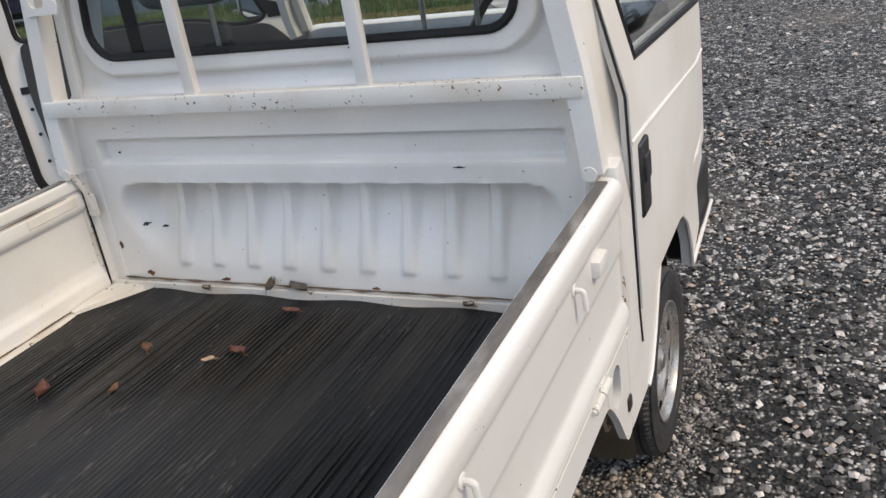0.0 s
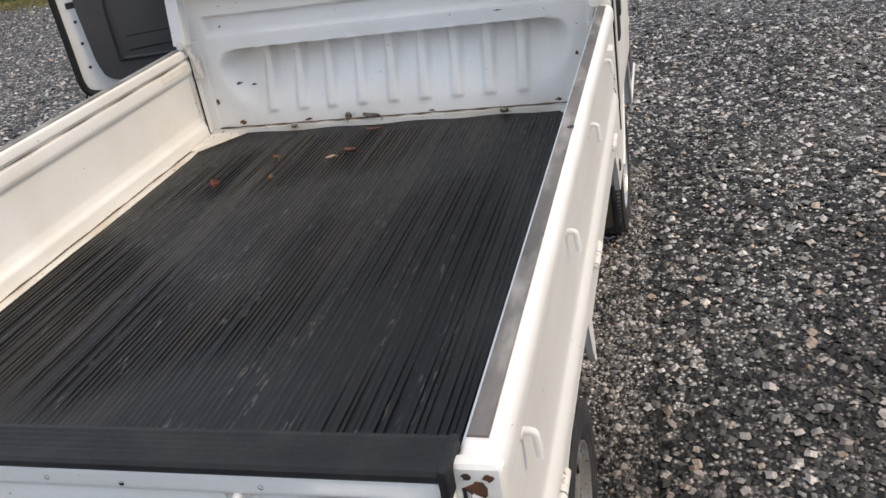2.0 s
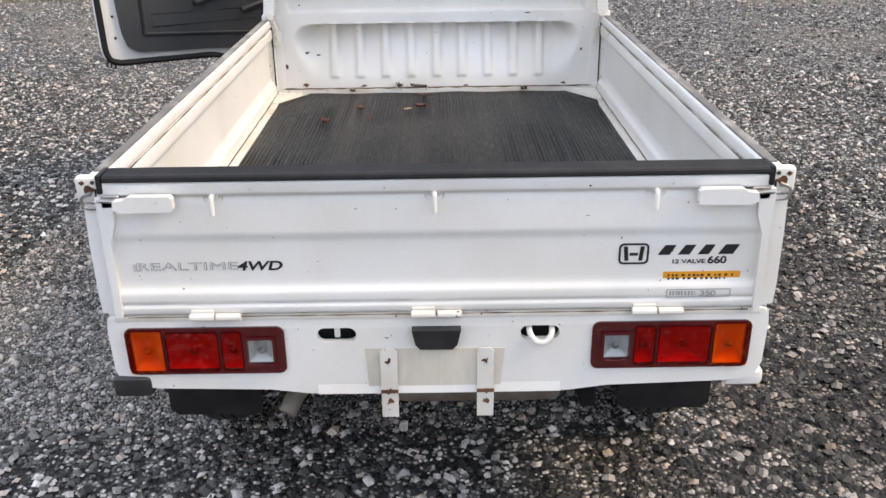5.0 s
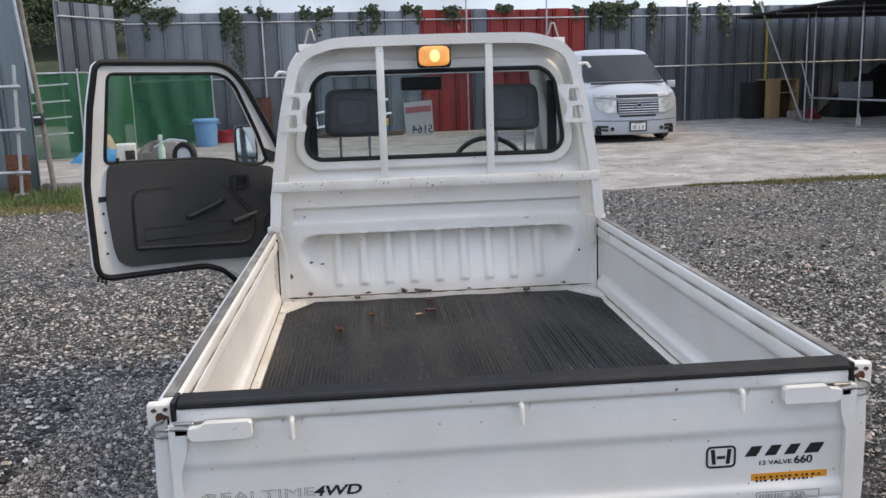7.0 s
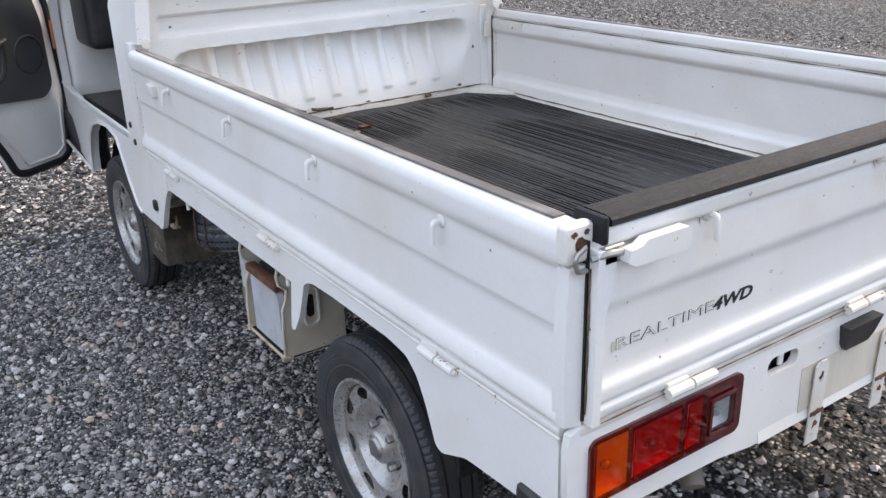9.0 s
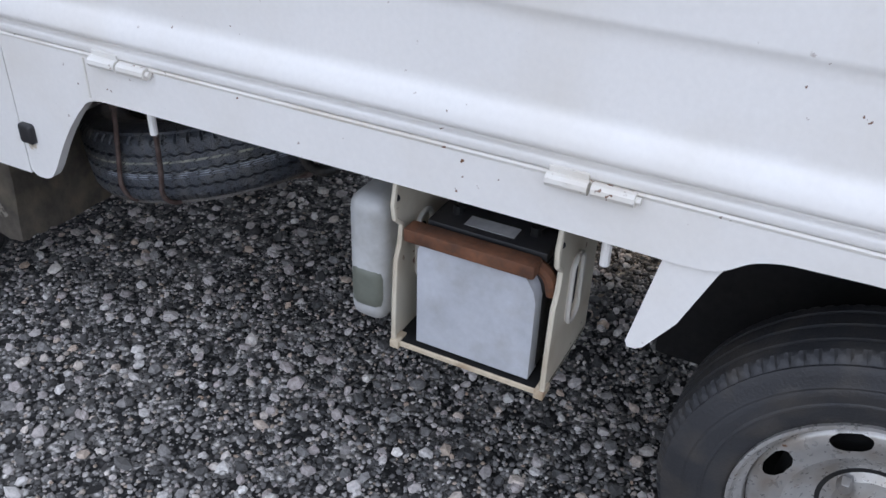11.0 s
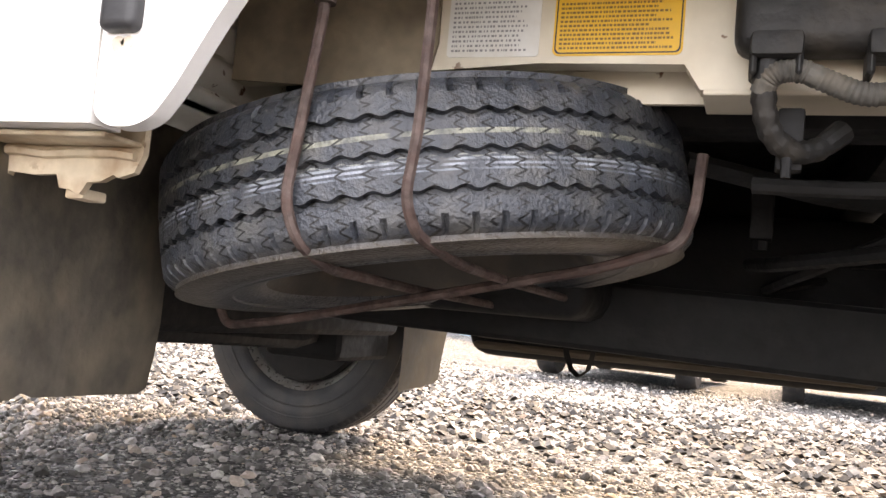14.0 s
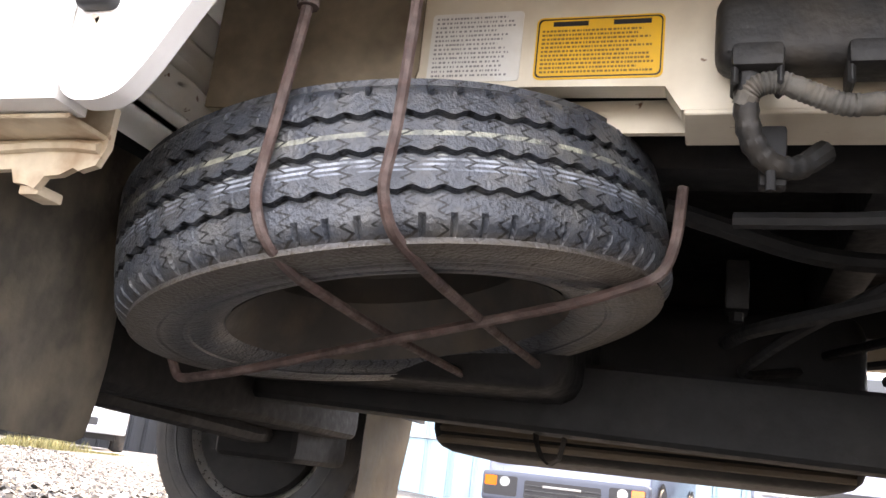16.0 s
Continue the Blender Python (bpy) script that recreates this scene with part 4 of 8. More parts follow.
# dirt caught in the seams of bed and gates
SEAM = material("seam_dirt", (0.17, 0.115, 0.07), 0.9, 0, 0.5, 25, 90, 0.2, (0.05, 0.04, 0.03), 0.6)
for s in (-1, 1):
    part("seam_dirt", tube([(s * 0.6535, y, 0.6385 + 0.0015 * math.sin(y * 31)) for y in [0.02 + 0.06 * i for i in range(31)]], [0.0012 + 0.0016 * abs(math.sin(i * 1.7)) for i in range(31)], 5), SEAM, truck)
    part("seam_dirt", tube([(s * 0.6545, y, 0.9035) for y in [0.02 + 0.06 * i for i in range(31)]], [0.0006 + 0.0014 * abs(math.sin(i * 2.3)) ** 3 for i in range(31)], 5), SEAM, truck)
    part("seam_dirt", tube([(s * 0.6635, -0.0525, 0.66 + 0.02 * i) for i in range(12)], [0.001 + 0.001 * abs(math.sin(i * 2.1)) for i in range(12)], 5), SEAM, truck)
part("seam_dirt", tube([(-0.64 + 0.04 * i, 1.8985, 0.6535 + 0.001 * math.sin(i * 2.7)) for i in range(33)], [0.001 + 0.0025 * abs(math.sin(i * 1.3)) ** 2 for i in range(33)], 5), SEAM, truck)
part("seam_dirt", tube([(-0.64 + 0.04 * i, -0.0605, 0.6405) for i in range(33)], [0.0006 + 0.0012 * abs(math.sin(i * 1.9)) ** 2 for i in range(33)], 5), SEAM, truck)

# -- spare wheel carrier
for pts, r, lab in (([(-0.585, 1.775, 0.548), (-0.605, 1.752, 0.530), (-0.605, 1.750, 0.493), (-0.605, 1.758, 0.420), (-0.607, 1.765, 0.352), (-0.598, 1.757, 0.324), (-0.566, 1.747, 0.309), (-0.405, 1.746, 0.304), (-0.172, 1.730, 0.299)], 0.0042, "rusty bent steel rod of the spare carrier"),
                    ([(-0.600, 1.745, 0.534), (-0.604, 1.690, 0.533), (-0.605, 1.669, 0.520), (-0.605, 1.669, 0.483), (-0.605, 1.671, 0.400), (-0.607, 1.675, 0.358), (-0.590, 1.672, 0.336), (-0.526, 1.662, 0.322), (-0.384, 1.656, 0.317), (-0.178, 1.646, 0.313)], 0.0042, "rusty bent steel rod of the spare carrier"),
                    ([(-0.420, 1.499, 0.430), (-0.421, 1.502, 0.385), (-0.422, 1.511, 0.356), (-0.418, 1.571, 0.334), (-0.392, 1.739, 0.297), (-0.362, 1.896, 0.263), (-0.352, 1.958, 0.253), (-0.345, 1.972, 0.254), (-0.352, 1.980, 0.276)], 0.0046, "rusty cross rod under the spare tyre")):
    part("carrier_rod", tube(bend(pts, 0.022), r, 8), RUSTROD, truck, lab)
part("carrier_sleeve", tube([(-0.605, 1.752, 0.527), (-0.605, 1.750, 0.493)], [0.0088, 0.0078], 10), RUSTROD, truck)
part("carrier_pivot", tube([(-0.602, 1.762, 0.540), (-0.602, 1.728, 0.5345)], 0.0055, 10), RUSTROD, truck)
part("carrier_stay", tube([(-0.172, 1.728, 0.304), (-0.176, 1.69, 0.308), (-0.178, 1.646, 0.320)], 0.0043, 8), RUSTROD, truck)

# -- frame member with labels
member = part("frame_member", plate([(1.20, 0.60), (1.20, 0.462), (1.500, 0.462), (1.512, 0.481), (1.62, 0.483), (1.80, 0.472), (1.893, 0.470), (1.893, 0.60)], [], lambda a, b, d: (-0.495 + d, a, b), 0.02, 0.003), CREAM, truck, "cream frame member with caution labels")
part("member_flange", rbox(-0.4945, -0.436, 1.20, 1.498, 0.4585, 0.4628, 0.001, 1), CREAM, member)
part("member_web", plate([(1.44, 0.49), (1.44, 0.4625), (1.70, 0.4625), (1.70, 0.49)], [], lambda a, b, d: (-0.452 + d, a, b), 0.006, 0.001), CREAM, member)
# brown cover plate: shadow and dirt on the member's end, put into its colour
part("member_gusset", plate([(1.706, 0.60), (1.704, 0.50), (1.712, 0.464), (1.80, 0.464), (1.893, 0.470), (1.893, 0.60)], [], lambda a, b, d: (-0.4985 + d, a, b), 0.003, 0.001), material("shaded_dirty_cream", (0.25, 0.20, 0.14), 0.75, 0, 0.3, 7, 90, 0.15, (0.085, 0.064, 0.044), 0.75), member, "dirty brown end of the frame member, shade put into its colour")
part("frame_member", plate([(1.20, 0.60), (1.20, 0.436), (1.745, 0.436), (1.745, 0.60)], [], lambda a, b, d: (0.468 - d, a, b), 0.03, 0.004), CREAM, truck)
# dark filler box standing in for the shade behind the member
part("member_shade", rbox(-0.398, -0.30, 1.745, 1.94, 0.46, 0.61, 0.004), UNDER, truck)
face = lambda a, b, d: (-0.4953 - d, a, b)
ink = lambda a, b, d: (-0.4963 - d, a, b)
yl = part("caution_label", plate(rrect(1.514, 1.611, 0.488, 0.5405, 0.005), [], face, 0.0008), YELLOW, member, "yellow caution label with small print")
part("label_border", plate(rrect(1.5155, 1.6095, 0.4895, 0.539, 0.004), [rrect(1.5165, 1.6085, 0.4905, 0.538, 0.004)], ink, 0.0003), INK, yl)
for a0, a1 in ((1.524, 1.552), (1.571, 1.598)):
    part("title_bar", plate([(a0, 0.5325), (a1, 0.5325), (a1, 0.5365), (a0, 0.5365)], [], ink, 0.0003), INK, yl)
part("print_bar", bars(1.520, 1.606, 0.492, 0.530, 11, lambda a, b, d: (-0.4963 - d, 3.126 - a, b), gap=0.50, seed=11, word=(0.004, 0.011), sep=(0.0018, 0.005)), material("brown_print", (0.22, 0.12, 0.02), 0.5, 0, 0.2), yl, smooth=0)
wlb = part("data_label", plate(rrect(1.622, 1.697, 0.488, 0.548, 0.003), [], face, 0.0008), WHITELAB, member, "faded white data label with small print")
part("print_bar", bars(1.627, 1.693, 0.491, 0.545, 14, lambda a, b, d: (-0.4963 - d, 3.320 - a, b), gap=0.55, seed=12, word=(0.004, 0.012), sep=(0.002, 0.012)), material("grey_print", (0.25, 0.25, 0.25), 0.5, 0, 0.2), wlb, smooth=0)
# -- black box with hoses
DUSTY = material("dusty_black_plastic", (0.009, 0.0087, 0.0084), 0.6, 0, 0.45, 10, 120, 0.3, (0.060, 0.046, 0.032), 0.5)
bx = part("relay_box", rbox(-0.534, -0.496, 1.300, 1.478, 0.479, 0.5365, 0.017, 5), DUSTY, truck, "dusty black plastic box under the bed")
part("box_lip", rbox(-0.5325, -0.500, 1.310, 1.470, 0.486, 0.4885, 0.001, 1), DUSTY, bx)
part("box_bolt", moved(lathe([(0, 0.006), (0.006, 0.006), (0.007, 0)], 12), pose(-0.528, 1.414, 0.533, 0, 0, 180)), RUBBER, bx)
for y in (1.450, 1.378):
    part("box_clip", join(rbox(-0.538, -0.505, y - 0.017, y + 0.017, 0.474, 0.492, 0.005), rbox(-0.534, -0.508, y + 0.012, y + 0.017, 0.462, 0.484, 0.002, 1), rbox(-0.534, -0.508, y - 0.017, y - 0.012, 0.462, 0.484, 0.002, 1)), DUSTY, bx)
hose = bend([(-0.522, 1.455, 0.482), (-0.520, 1.457, 0.450), (-0.512, 1.452, 0.428), (-0.500, 1.438, 0.416), (-0.486, 1.420, 0.420), (-0.474, 1.402, 0.438)], 0.02, 5)
part("hose", tube(hose, [0.0084 + 0.0007 * math.sin(i * 2.1) for i in range(len(hose))], 10), DUSTY, truck, "black taped hose in a loop")
cor = bend([(-0.520, 1.459, 0.452), (-0.525, 1.452, 0.465), (-0.525, 1.436, 0.468), (-0.523, 1.415, 0.459), (-0.521, 1.395, 0.451), (-0.517, 1.360, 0.455), (-0.512, 1.25, 0.462)], 0.02, 10)
part("corrugated_hose", tube(cor, [0.0075 + 0.0009 * (i % 2) for i in range(len(cor))], 10), material("grey_corrugated_tube", (0.105, 0.098, 0.085), 0.7, 0, 0.4, 20, 160, 0.3, (0.19, 0.155, 0.115), 0.5), truck, "dusty grey corrugated hose")
part("hose_clamp", join(rbox(-0.494, -0.478, 1.428, 1.446, 0.405, 0.450, 0.003), tube([(-0.503, 1.439, 0.412), (-0.503, 1.439, 0.398)], 0.0035, 8)), UNDER, truck)

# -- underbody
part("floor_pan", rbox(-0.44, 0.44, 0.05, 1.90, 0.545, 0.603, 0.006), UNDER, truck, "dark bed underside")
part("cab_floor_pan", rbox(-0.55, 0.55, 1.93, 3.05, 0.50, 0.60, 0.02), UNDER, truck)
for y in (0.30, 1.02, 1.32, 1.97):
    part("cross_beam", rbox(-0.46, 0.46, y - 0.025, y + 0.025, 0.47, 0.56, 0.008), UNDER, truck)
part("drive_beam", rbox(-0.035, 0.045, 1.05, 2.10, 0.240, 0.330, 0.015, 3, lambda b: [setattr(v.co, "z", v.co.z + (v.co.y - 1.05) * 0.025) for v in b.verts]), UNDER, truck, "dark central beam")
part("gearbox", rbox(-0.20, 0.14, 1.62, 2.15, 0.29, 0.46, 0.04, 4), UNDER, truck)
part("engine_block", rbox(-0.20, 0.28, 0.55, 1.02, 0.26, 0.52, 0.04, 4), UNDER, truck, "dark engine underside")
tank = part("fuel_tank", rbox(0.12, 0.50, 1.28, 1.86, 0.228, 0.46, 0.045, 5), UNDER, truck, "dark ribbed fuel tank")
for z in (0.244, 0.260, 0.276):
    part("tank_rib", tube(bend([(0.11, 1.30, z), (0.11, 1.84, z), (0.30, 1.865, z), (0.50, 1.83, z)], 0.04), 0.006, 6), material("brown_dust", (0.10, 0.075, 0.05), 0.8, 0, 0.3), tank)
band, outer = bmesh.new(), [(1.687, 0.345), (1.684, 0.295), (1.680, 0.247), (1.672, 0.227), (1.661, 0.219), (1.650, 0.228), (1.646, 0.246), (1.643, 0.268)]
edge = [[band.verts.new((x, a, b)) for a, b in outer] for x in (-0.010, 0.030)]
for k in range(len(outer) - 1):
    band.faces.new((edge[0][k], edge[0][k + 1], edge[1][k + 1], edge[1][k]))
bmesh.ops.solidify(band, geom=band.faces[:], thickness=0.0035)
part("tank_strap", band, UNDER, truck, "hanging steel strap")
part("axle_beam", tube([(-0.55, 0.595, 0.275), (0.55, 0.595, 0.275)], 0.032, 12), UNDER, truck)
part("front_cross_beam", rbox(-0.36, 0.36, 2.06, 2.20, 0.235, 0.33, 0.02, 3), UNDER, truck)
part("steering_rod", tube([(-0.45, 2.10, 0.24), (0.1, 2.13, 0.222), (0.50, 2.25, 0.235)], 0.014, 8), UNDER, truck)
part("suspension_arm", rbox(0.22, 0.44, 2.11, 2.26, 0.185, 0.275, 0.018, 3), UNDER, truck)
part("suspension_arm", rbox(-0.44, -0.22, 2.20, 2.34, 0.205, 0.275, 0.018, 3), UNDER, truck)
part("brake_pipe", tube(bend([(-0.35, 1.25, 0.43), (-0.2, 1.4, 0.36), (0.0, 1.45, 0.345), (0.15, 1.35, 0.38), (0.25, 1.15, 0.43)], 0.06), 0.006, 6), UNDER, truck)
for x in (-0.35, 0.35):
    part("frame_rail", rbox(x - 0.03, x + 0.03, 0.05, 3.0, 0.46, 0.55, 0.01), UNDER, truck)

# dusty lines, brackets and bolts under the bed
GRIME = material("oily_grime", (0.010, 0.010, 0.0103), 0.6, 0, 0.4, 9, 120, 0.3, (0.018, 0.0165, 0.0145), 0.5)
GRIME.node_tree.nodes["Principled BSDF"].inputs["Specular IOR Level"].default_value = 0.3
for pts, r in (([(-0.40, 1.20, 0.40), (-0.30, 1.34, 0.372), (-0.18, 1.44, 0.365), (-0.05, 1.46, 0.375)], 0.008), ([(-0.36, 1.10, 0.43), (-0.22, 1.20, 0.395), (-0.05, 1.30, 0.385), (0.15, 1.34, 0.40)], 0.006), ([(-0.34, 1.52, 0.44), (-0.24, 1.38, 0.425), (-0.20, 1.15, 0.43)], 0.010), ([(-0.43, 1.25, 0.415), (-0.42, 1.36, 0.405), (-0.40, 1.46, 0.41)], 0.007)):
    part("under_line", tube(bend(pts, 0.05), r, 8), GRIME, truck, "dusty pipe under the bed")
for x, y, z in ((-0.22, 1.28, 0.41), (-0.12, 1.45, 0.40)):
    part("under_bracket", join(rbox(x - 0.022, x + 0.022, y - 0.012, y + 0.012, z - 0.004, z + 0.05, 0.003), tube([(x, y, z - 0.014), (x, y, z)], 0.008, 6)), GRIME, truck)
part("under_plate", rbox(-0.30, -0.06, 1.16, 1.30, 0.335, 0.347, 0.006), GRIME, truck)

# -- battery tray and reservoir
bat = part("battery", rbox(-0.640, -0.50, 1.008, 1.178, 0.300, 0.462, 0.006), PLASTIC, truck, "battery with milky case in a white tray")
front = [(1.010, 0.297), (1.176, 0.297), (1.177, 0.448), (1.169, 0.458), (1.036, 0.458), (1.024, 0.452), (1.014, 0.436), (1.010, 0.42)]
part("battery_case", plate(front, [], lambda a, b, d: (-0.663 + d, a, b), 0.03, 0.004), material("battery_case", (0.47, 0.485, 0.51), 0.45, 0, 0.12, 14, 120, 0.03, (0.30, 0.28, 0.25), 0.35), bat, "milky white battery case")
part("battery_lid", rbox(-0.636, -0.50, 1.010, 1.178, 0.462, 0.478, 0.004), PLASTIC, bat, "black lid with terminals")
for y in (1.04, 1.15):
    part("terminal", join(lathe([(0, 0.012), (0.007, 0.012), (0.008, 0)], 10, lambda r, h, a: (-0.60 + r * math.cos(a), y + r * math.sin(a), 0.478 + h)), tube([(-0.60, y, 0.486), (-0.55, y - 0.02, 0.50)], 0.006, 8)), GRIME, bat)
part("hold_down", join(rbox(-0.668, -0.640, 1.014, 1.196, 0.455, 0.475, 0.004), tube(bend([(-0.641, 1.024, 0.465), (-0.641, 1.003, 0.452), (-0.641, 0.996, 0.425)], 0.01), 0.009, 8)), RUSTY, bat, "rusty brown hold-down bar")
part("lid_label", plate([(1.06, -0.625), (1.13, -0.625), (1.13, -0.60), (1.06, -0.60)], [], lambda a, b, d: (b, a, 0.4785 + d), 0.0006), FADED, bat)
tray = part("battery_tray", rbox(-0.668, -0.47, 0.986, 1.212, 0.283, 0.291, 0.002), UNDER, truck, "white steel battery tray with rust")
part("tray_lip", rbox(-0.672, -0.668, 0.986, 1.212, 0.284, 0.292, 0.001, 1), STAINED, tray)
side = [(-0.670, 0.283), (-0.50, 0.283), (-0.50, 0.56), (-0.655, 0.56), (-0.664, 0.54), (-0.672, 0.508), (-0.668, 0.486), (-0.650, 0.470), (-0.654, 0.442), (-0.664, 0.42), (-0.668, 0.36)]
for y, d0 in ((1.208, 0.004), (0.986, 0.004)):
    b = plate(side, [], lambda a, c, d: (a, y + d, c), d0, 0.001)
    wing = part("tray_side", b, CREAM, tray, "pressed tray side, dirty white")
    edge = [(a, y, c) for a, c in ((-0.655, 0.56), (-0.664, 0.54), (-0.672, 0.508), (-0.668, 0.486), (-0.650, 0.470), (-0.654, 0.442), (-0.664, 0.42), (-0.668, 0.36), (-0.670, 0.283))]
    part("edge_roll", tube(edge, 0.004, 6), CREAM, wing)
    part("tray_tab", rbox(-0.676, -0.650, y - 0.004 if y < 1.1 else y - 0.010, y + 0.010 if y < 1.1 else y + 0.004, 0.281, 0.294, 0.002), STAINED, wing)
    part("pressed_rib", tube([(a, y - 0.003, c) for a, c in rrect(-0.61, -0.57, 0.36, 0.46, 0.018)], 0.004, 6, True), WORN, wing)
    for hx, hz, hw, hh in ((-0.592, 0.412, 0.010, 0.030),):
        # dark oval laid on for the shadow in the pressed slot
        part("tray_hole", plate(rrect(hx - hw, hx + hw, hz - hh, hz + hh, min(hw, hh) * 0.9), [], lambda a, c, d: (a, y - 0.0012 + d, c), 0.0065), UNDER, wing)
    part("eye_bolt", moved(lathe([(0, 0.003), (0.005, 0.003), (0.006, 0)], 10), pose(-0.664, y, 0.515, 0, 0, 180)), INK, wing)
res = part("reservoir", rbox(-0.650, -0.550, 1.236, 1.296, 0.288, 0.490, 0.026, 5), material("translucent_tank", (0.47, 0.475, 0.465), 0.42, 0, 0.12, 12, 120, 0.03, (0.28, 0.26, 0.22), 0.5), truck, "translucent white plastic reservoir with a stained foot")
part("stain_band", rbox(-0.6525, -0.60, 1.238, 1.294, 0.306, 0.388, 0.024, 4), FLUID, res)
part("reservoir_strap", rbox(-0.60, -0.50, 1.285, 1.30, 0.51, 0.56, 0.004), UNDER, truck)

# -- cab back
ZW = [(0.600, 0.655), (0.93, 0.660), (1.115, 0.642), (1.40, 0.592), (1.55, 0.556), (1.60, 0.536), (1.635, 0.505), (1.657, 0.470), (1.672, 0.425), (1.680, 0.36)]


def half_width(z):
    return float(np.interp(z, [a for a, _ in ZW], [b for _, b in ZW]))


WIN = rrect(-0.528, 0.528, 1.215, 1.553, 0.075, 8)
WIN = [(x * (1 - 0.28 * (z - 1.215)), z) for x, z in WIN]


def win_dist(x, z):
    """Distance outside the window opening (negative inside)."""
    k = 1 - 0.28 * (z - 1.215)
    dx, dz, r = abs(x) / k - 0.528 + 0.075, abs(z - 1.384) - 0.169 + 0.075, 0.075
    return math.hypot(max(dx, 0), max(dz, 0)) + min(max(dx, dz), 0) - r


RIBS = [-0.416 + 0.104 * i for i in range(9)]


def back_y(x, z):
    y = 1.902 + 0.028 * smooth01((z - 1.10) / 0.06)
    reach = 0.54 + 0.04 * smooth01((z - 0.70) / 0.15) - 0.07 * (1 - math.sqrt(max(0.0, 1 - (max(0.0, z - 0.844) / 0.07) ** 2)))
    scoop = smooth01((reach - abs(x)) / 0.085) * smooth01((0.914 - z - 0.05 * max(0.0, abs(x) - 0.44)) / 0.010) * smooth01((z - 0.665) / 0.235)
    y += 0.082 * scoop
    if 0.68 < z < 0.93:
        for rx in RIBS:
            y -= (0.026 * scoop + 0.006 * smooth01((z - 0.692) / 0.012) * smooth01((0.925 - z) / 0.03)) * smooth01((0.026 - abs(x - rx)) / 0.017)
    y += 0.022 * smooth01((0.592 - abs(x)) / 0.012) * smooth01((1.023 - z) / 0.008) * smooth01((z - 0.957) / 0.010)
    d = win_dist(x, z)
    if d < 0.07:
        y -= 0.020 * smooth01((0.050 - d) / 0.009)
    return y


bm = bmesh.new()
nx, rows_z = 240, [0.600 + 0.0056 * i for i in range(190)] + [1.662, 1.668, 1.674, 1.680]
grid = [[bm.verts.new(((x := half_width(z) * (2 * i / nx - 1)), back_y(x, z), z)) for i in range(nx + 1)] for z in rows_z]
for a, b in zip(grid, grid[1:]):
    for i in range(nx):
        c = (a[i].co + b[i + 1].co) / 2
        if win_dist(c.x, c.z) > 0:
            bm.faces.new((a[i], a[i + 1], b[i + 1], b[i]))
bmesh.ops.delete(bm, geom=[v for v in bm.verts if not v.link_faces], context="VERTS")
cab_back = part("cab_back_panel", bm, PAINT, truck, "white pressed cab back panel with ribs", 50)
# scuffs and rust blots on the cab back
for sx0, sz0, w0, h0, mt in ((-0.528, 0.795, 0.012, 0.006, INK), (-0.485, 0.783, 0.014, 0.0035, INK), (-0.545, 0.985, 0.006, 0.004, INK), (0.365, 0.948, 0.016, 0.003, INK), (-0.61, 0.742, 0.008, 0.016, RUSTY), (-0.535, 0.668, 0.018, 0.010, RUSTY), (-0.30, 0.662, 0.020, 0.006, RUSTY), (0.12, 0.660, 0.014, 0.005, RUSTY), (0.52, 0.664, 0.016, 0.007, RUSTY), (0.585, 0.80, 0.006, 0.010, RUSTY)):
    rag = random.Random(int((sx0 + 1) * 1000))
    blot = [(sx0 + w0 * rag.uniform(0.35, 1.0) * math.cos(k * 0.571), sz0 + h0 * rag.uniform(0.35, 1.0) * math.sin(k * 0.571)) for k in range(11)]
    part("scuff" if mt is INK else "rust_blot", plate(blot, [], lambda a, b, d: (a, back_y(a, b) - 0.0012 - d, b), 0.0005), mt, cab_back, smooth=0)
wy = lambda x, z: back_y(x, z)
part("window_seal", tube([(x, 1.911, z) for x, z in WIN], 0.0095, 8, True), RUBBER, truck, "black rubber window seal")
pane = part("rear_window", plate(WIN, [], lambda a, b, d: (a, 1.925 + d, b), 0.004), GLASS, truck, "clear rear window glass", 0)
pane.visible_shadow = False
for sx in (-1, 1):
    part("cab_corner", rbox(min(sx * 0.62, sx * 0.684), max(sx * 0.62, sx * 0.684), 1.897, 1.955, 0.60, 0.95, 0.006, 2), PAINT, truck)

# -- guard frame behind the window
GO = [(half_width(z) + 0.018, z) for z in (0.955, 1.115, 1.25, 1.40, 1.50, 1.55, 1.58, 1.60, 1.618, 1.635, 1.648, 1.66, 1.67)] + [(0.40, 1.684), (0.33, 1.689), (0.15, 1.691)]
GO = GO + [(-a, b) for a, b in reversed(GO)]
for _ in range(2):                            # round the bends
    GO = [GO[0]] + [(a[0] * k + b[0] * (1 - k), a[1] * k + b[1] * (1 - k)) for a, b in zip(GO, GO[1:]) for k in (0.75, 0.25)] + [GO[-1]]


def inset(points, k):
    out = []
    for i, (a, b) in enumerate(points):
        p, q = points[max(0, i - 1)], points[min(len(points) - 1, i + 1)]
        tx, tz = q[0] - p[0], q[1] - p[1]
        n = math.hypot(tx, tz)
        out.append((a - tz / n * k, b + tx / n * k))
    return out


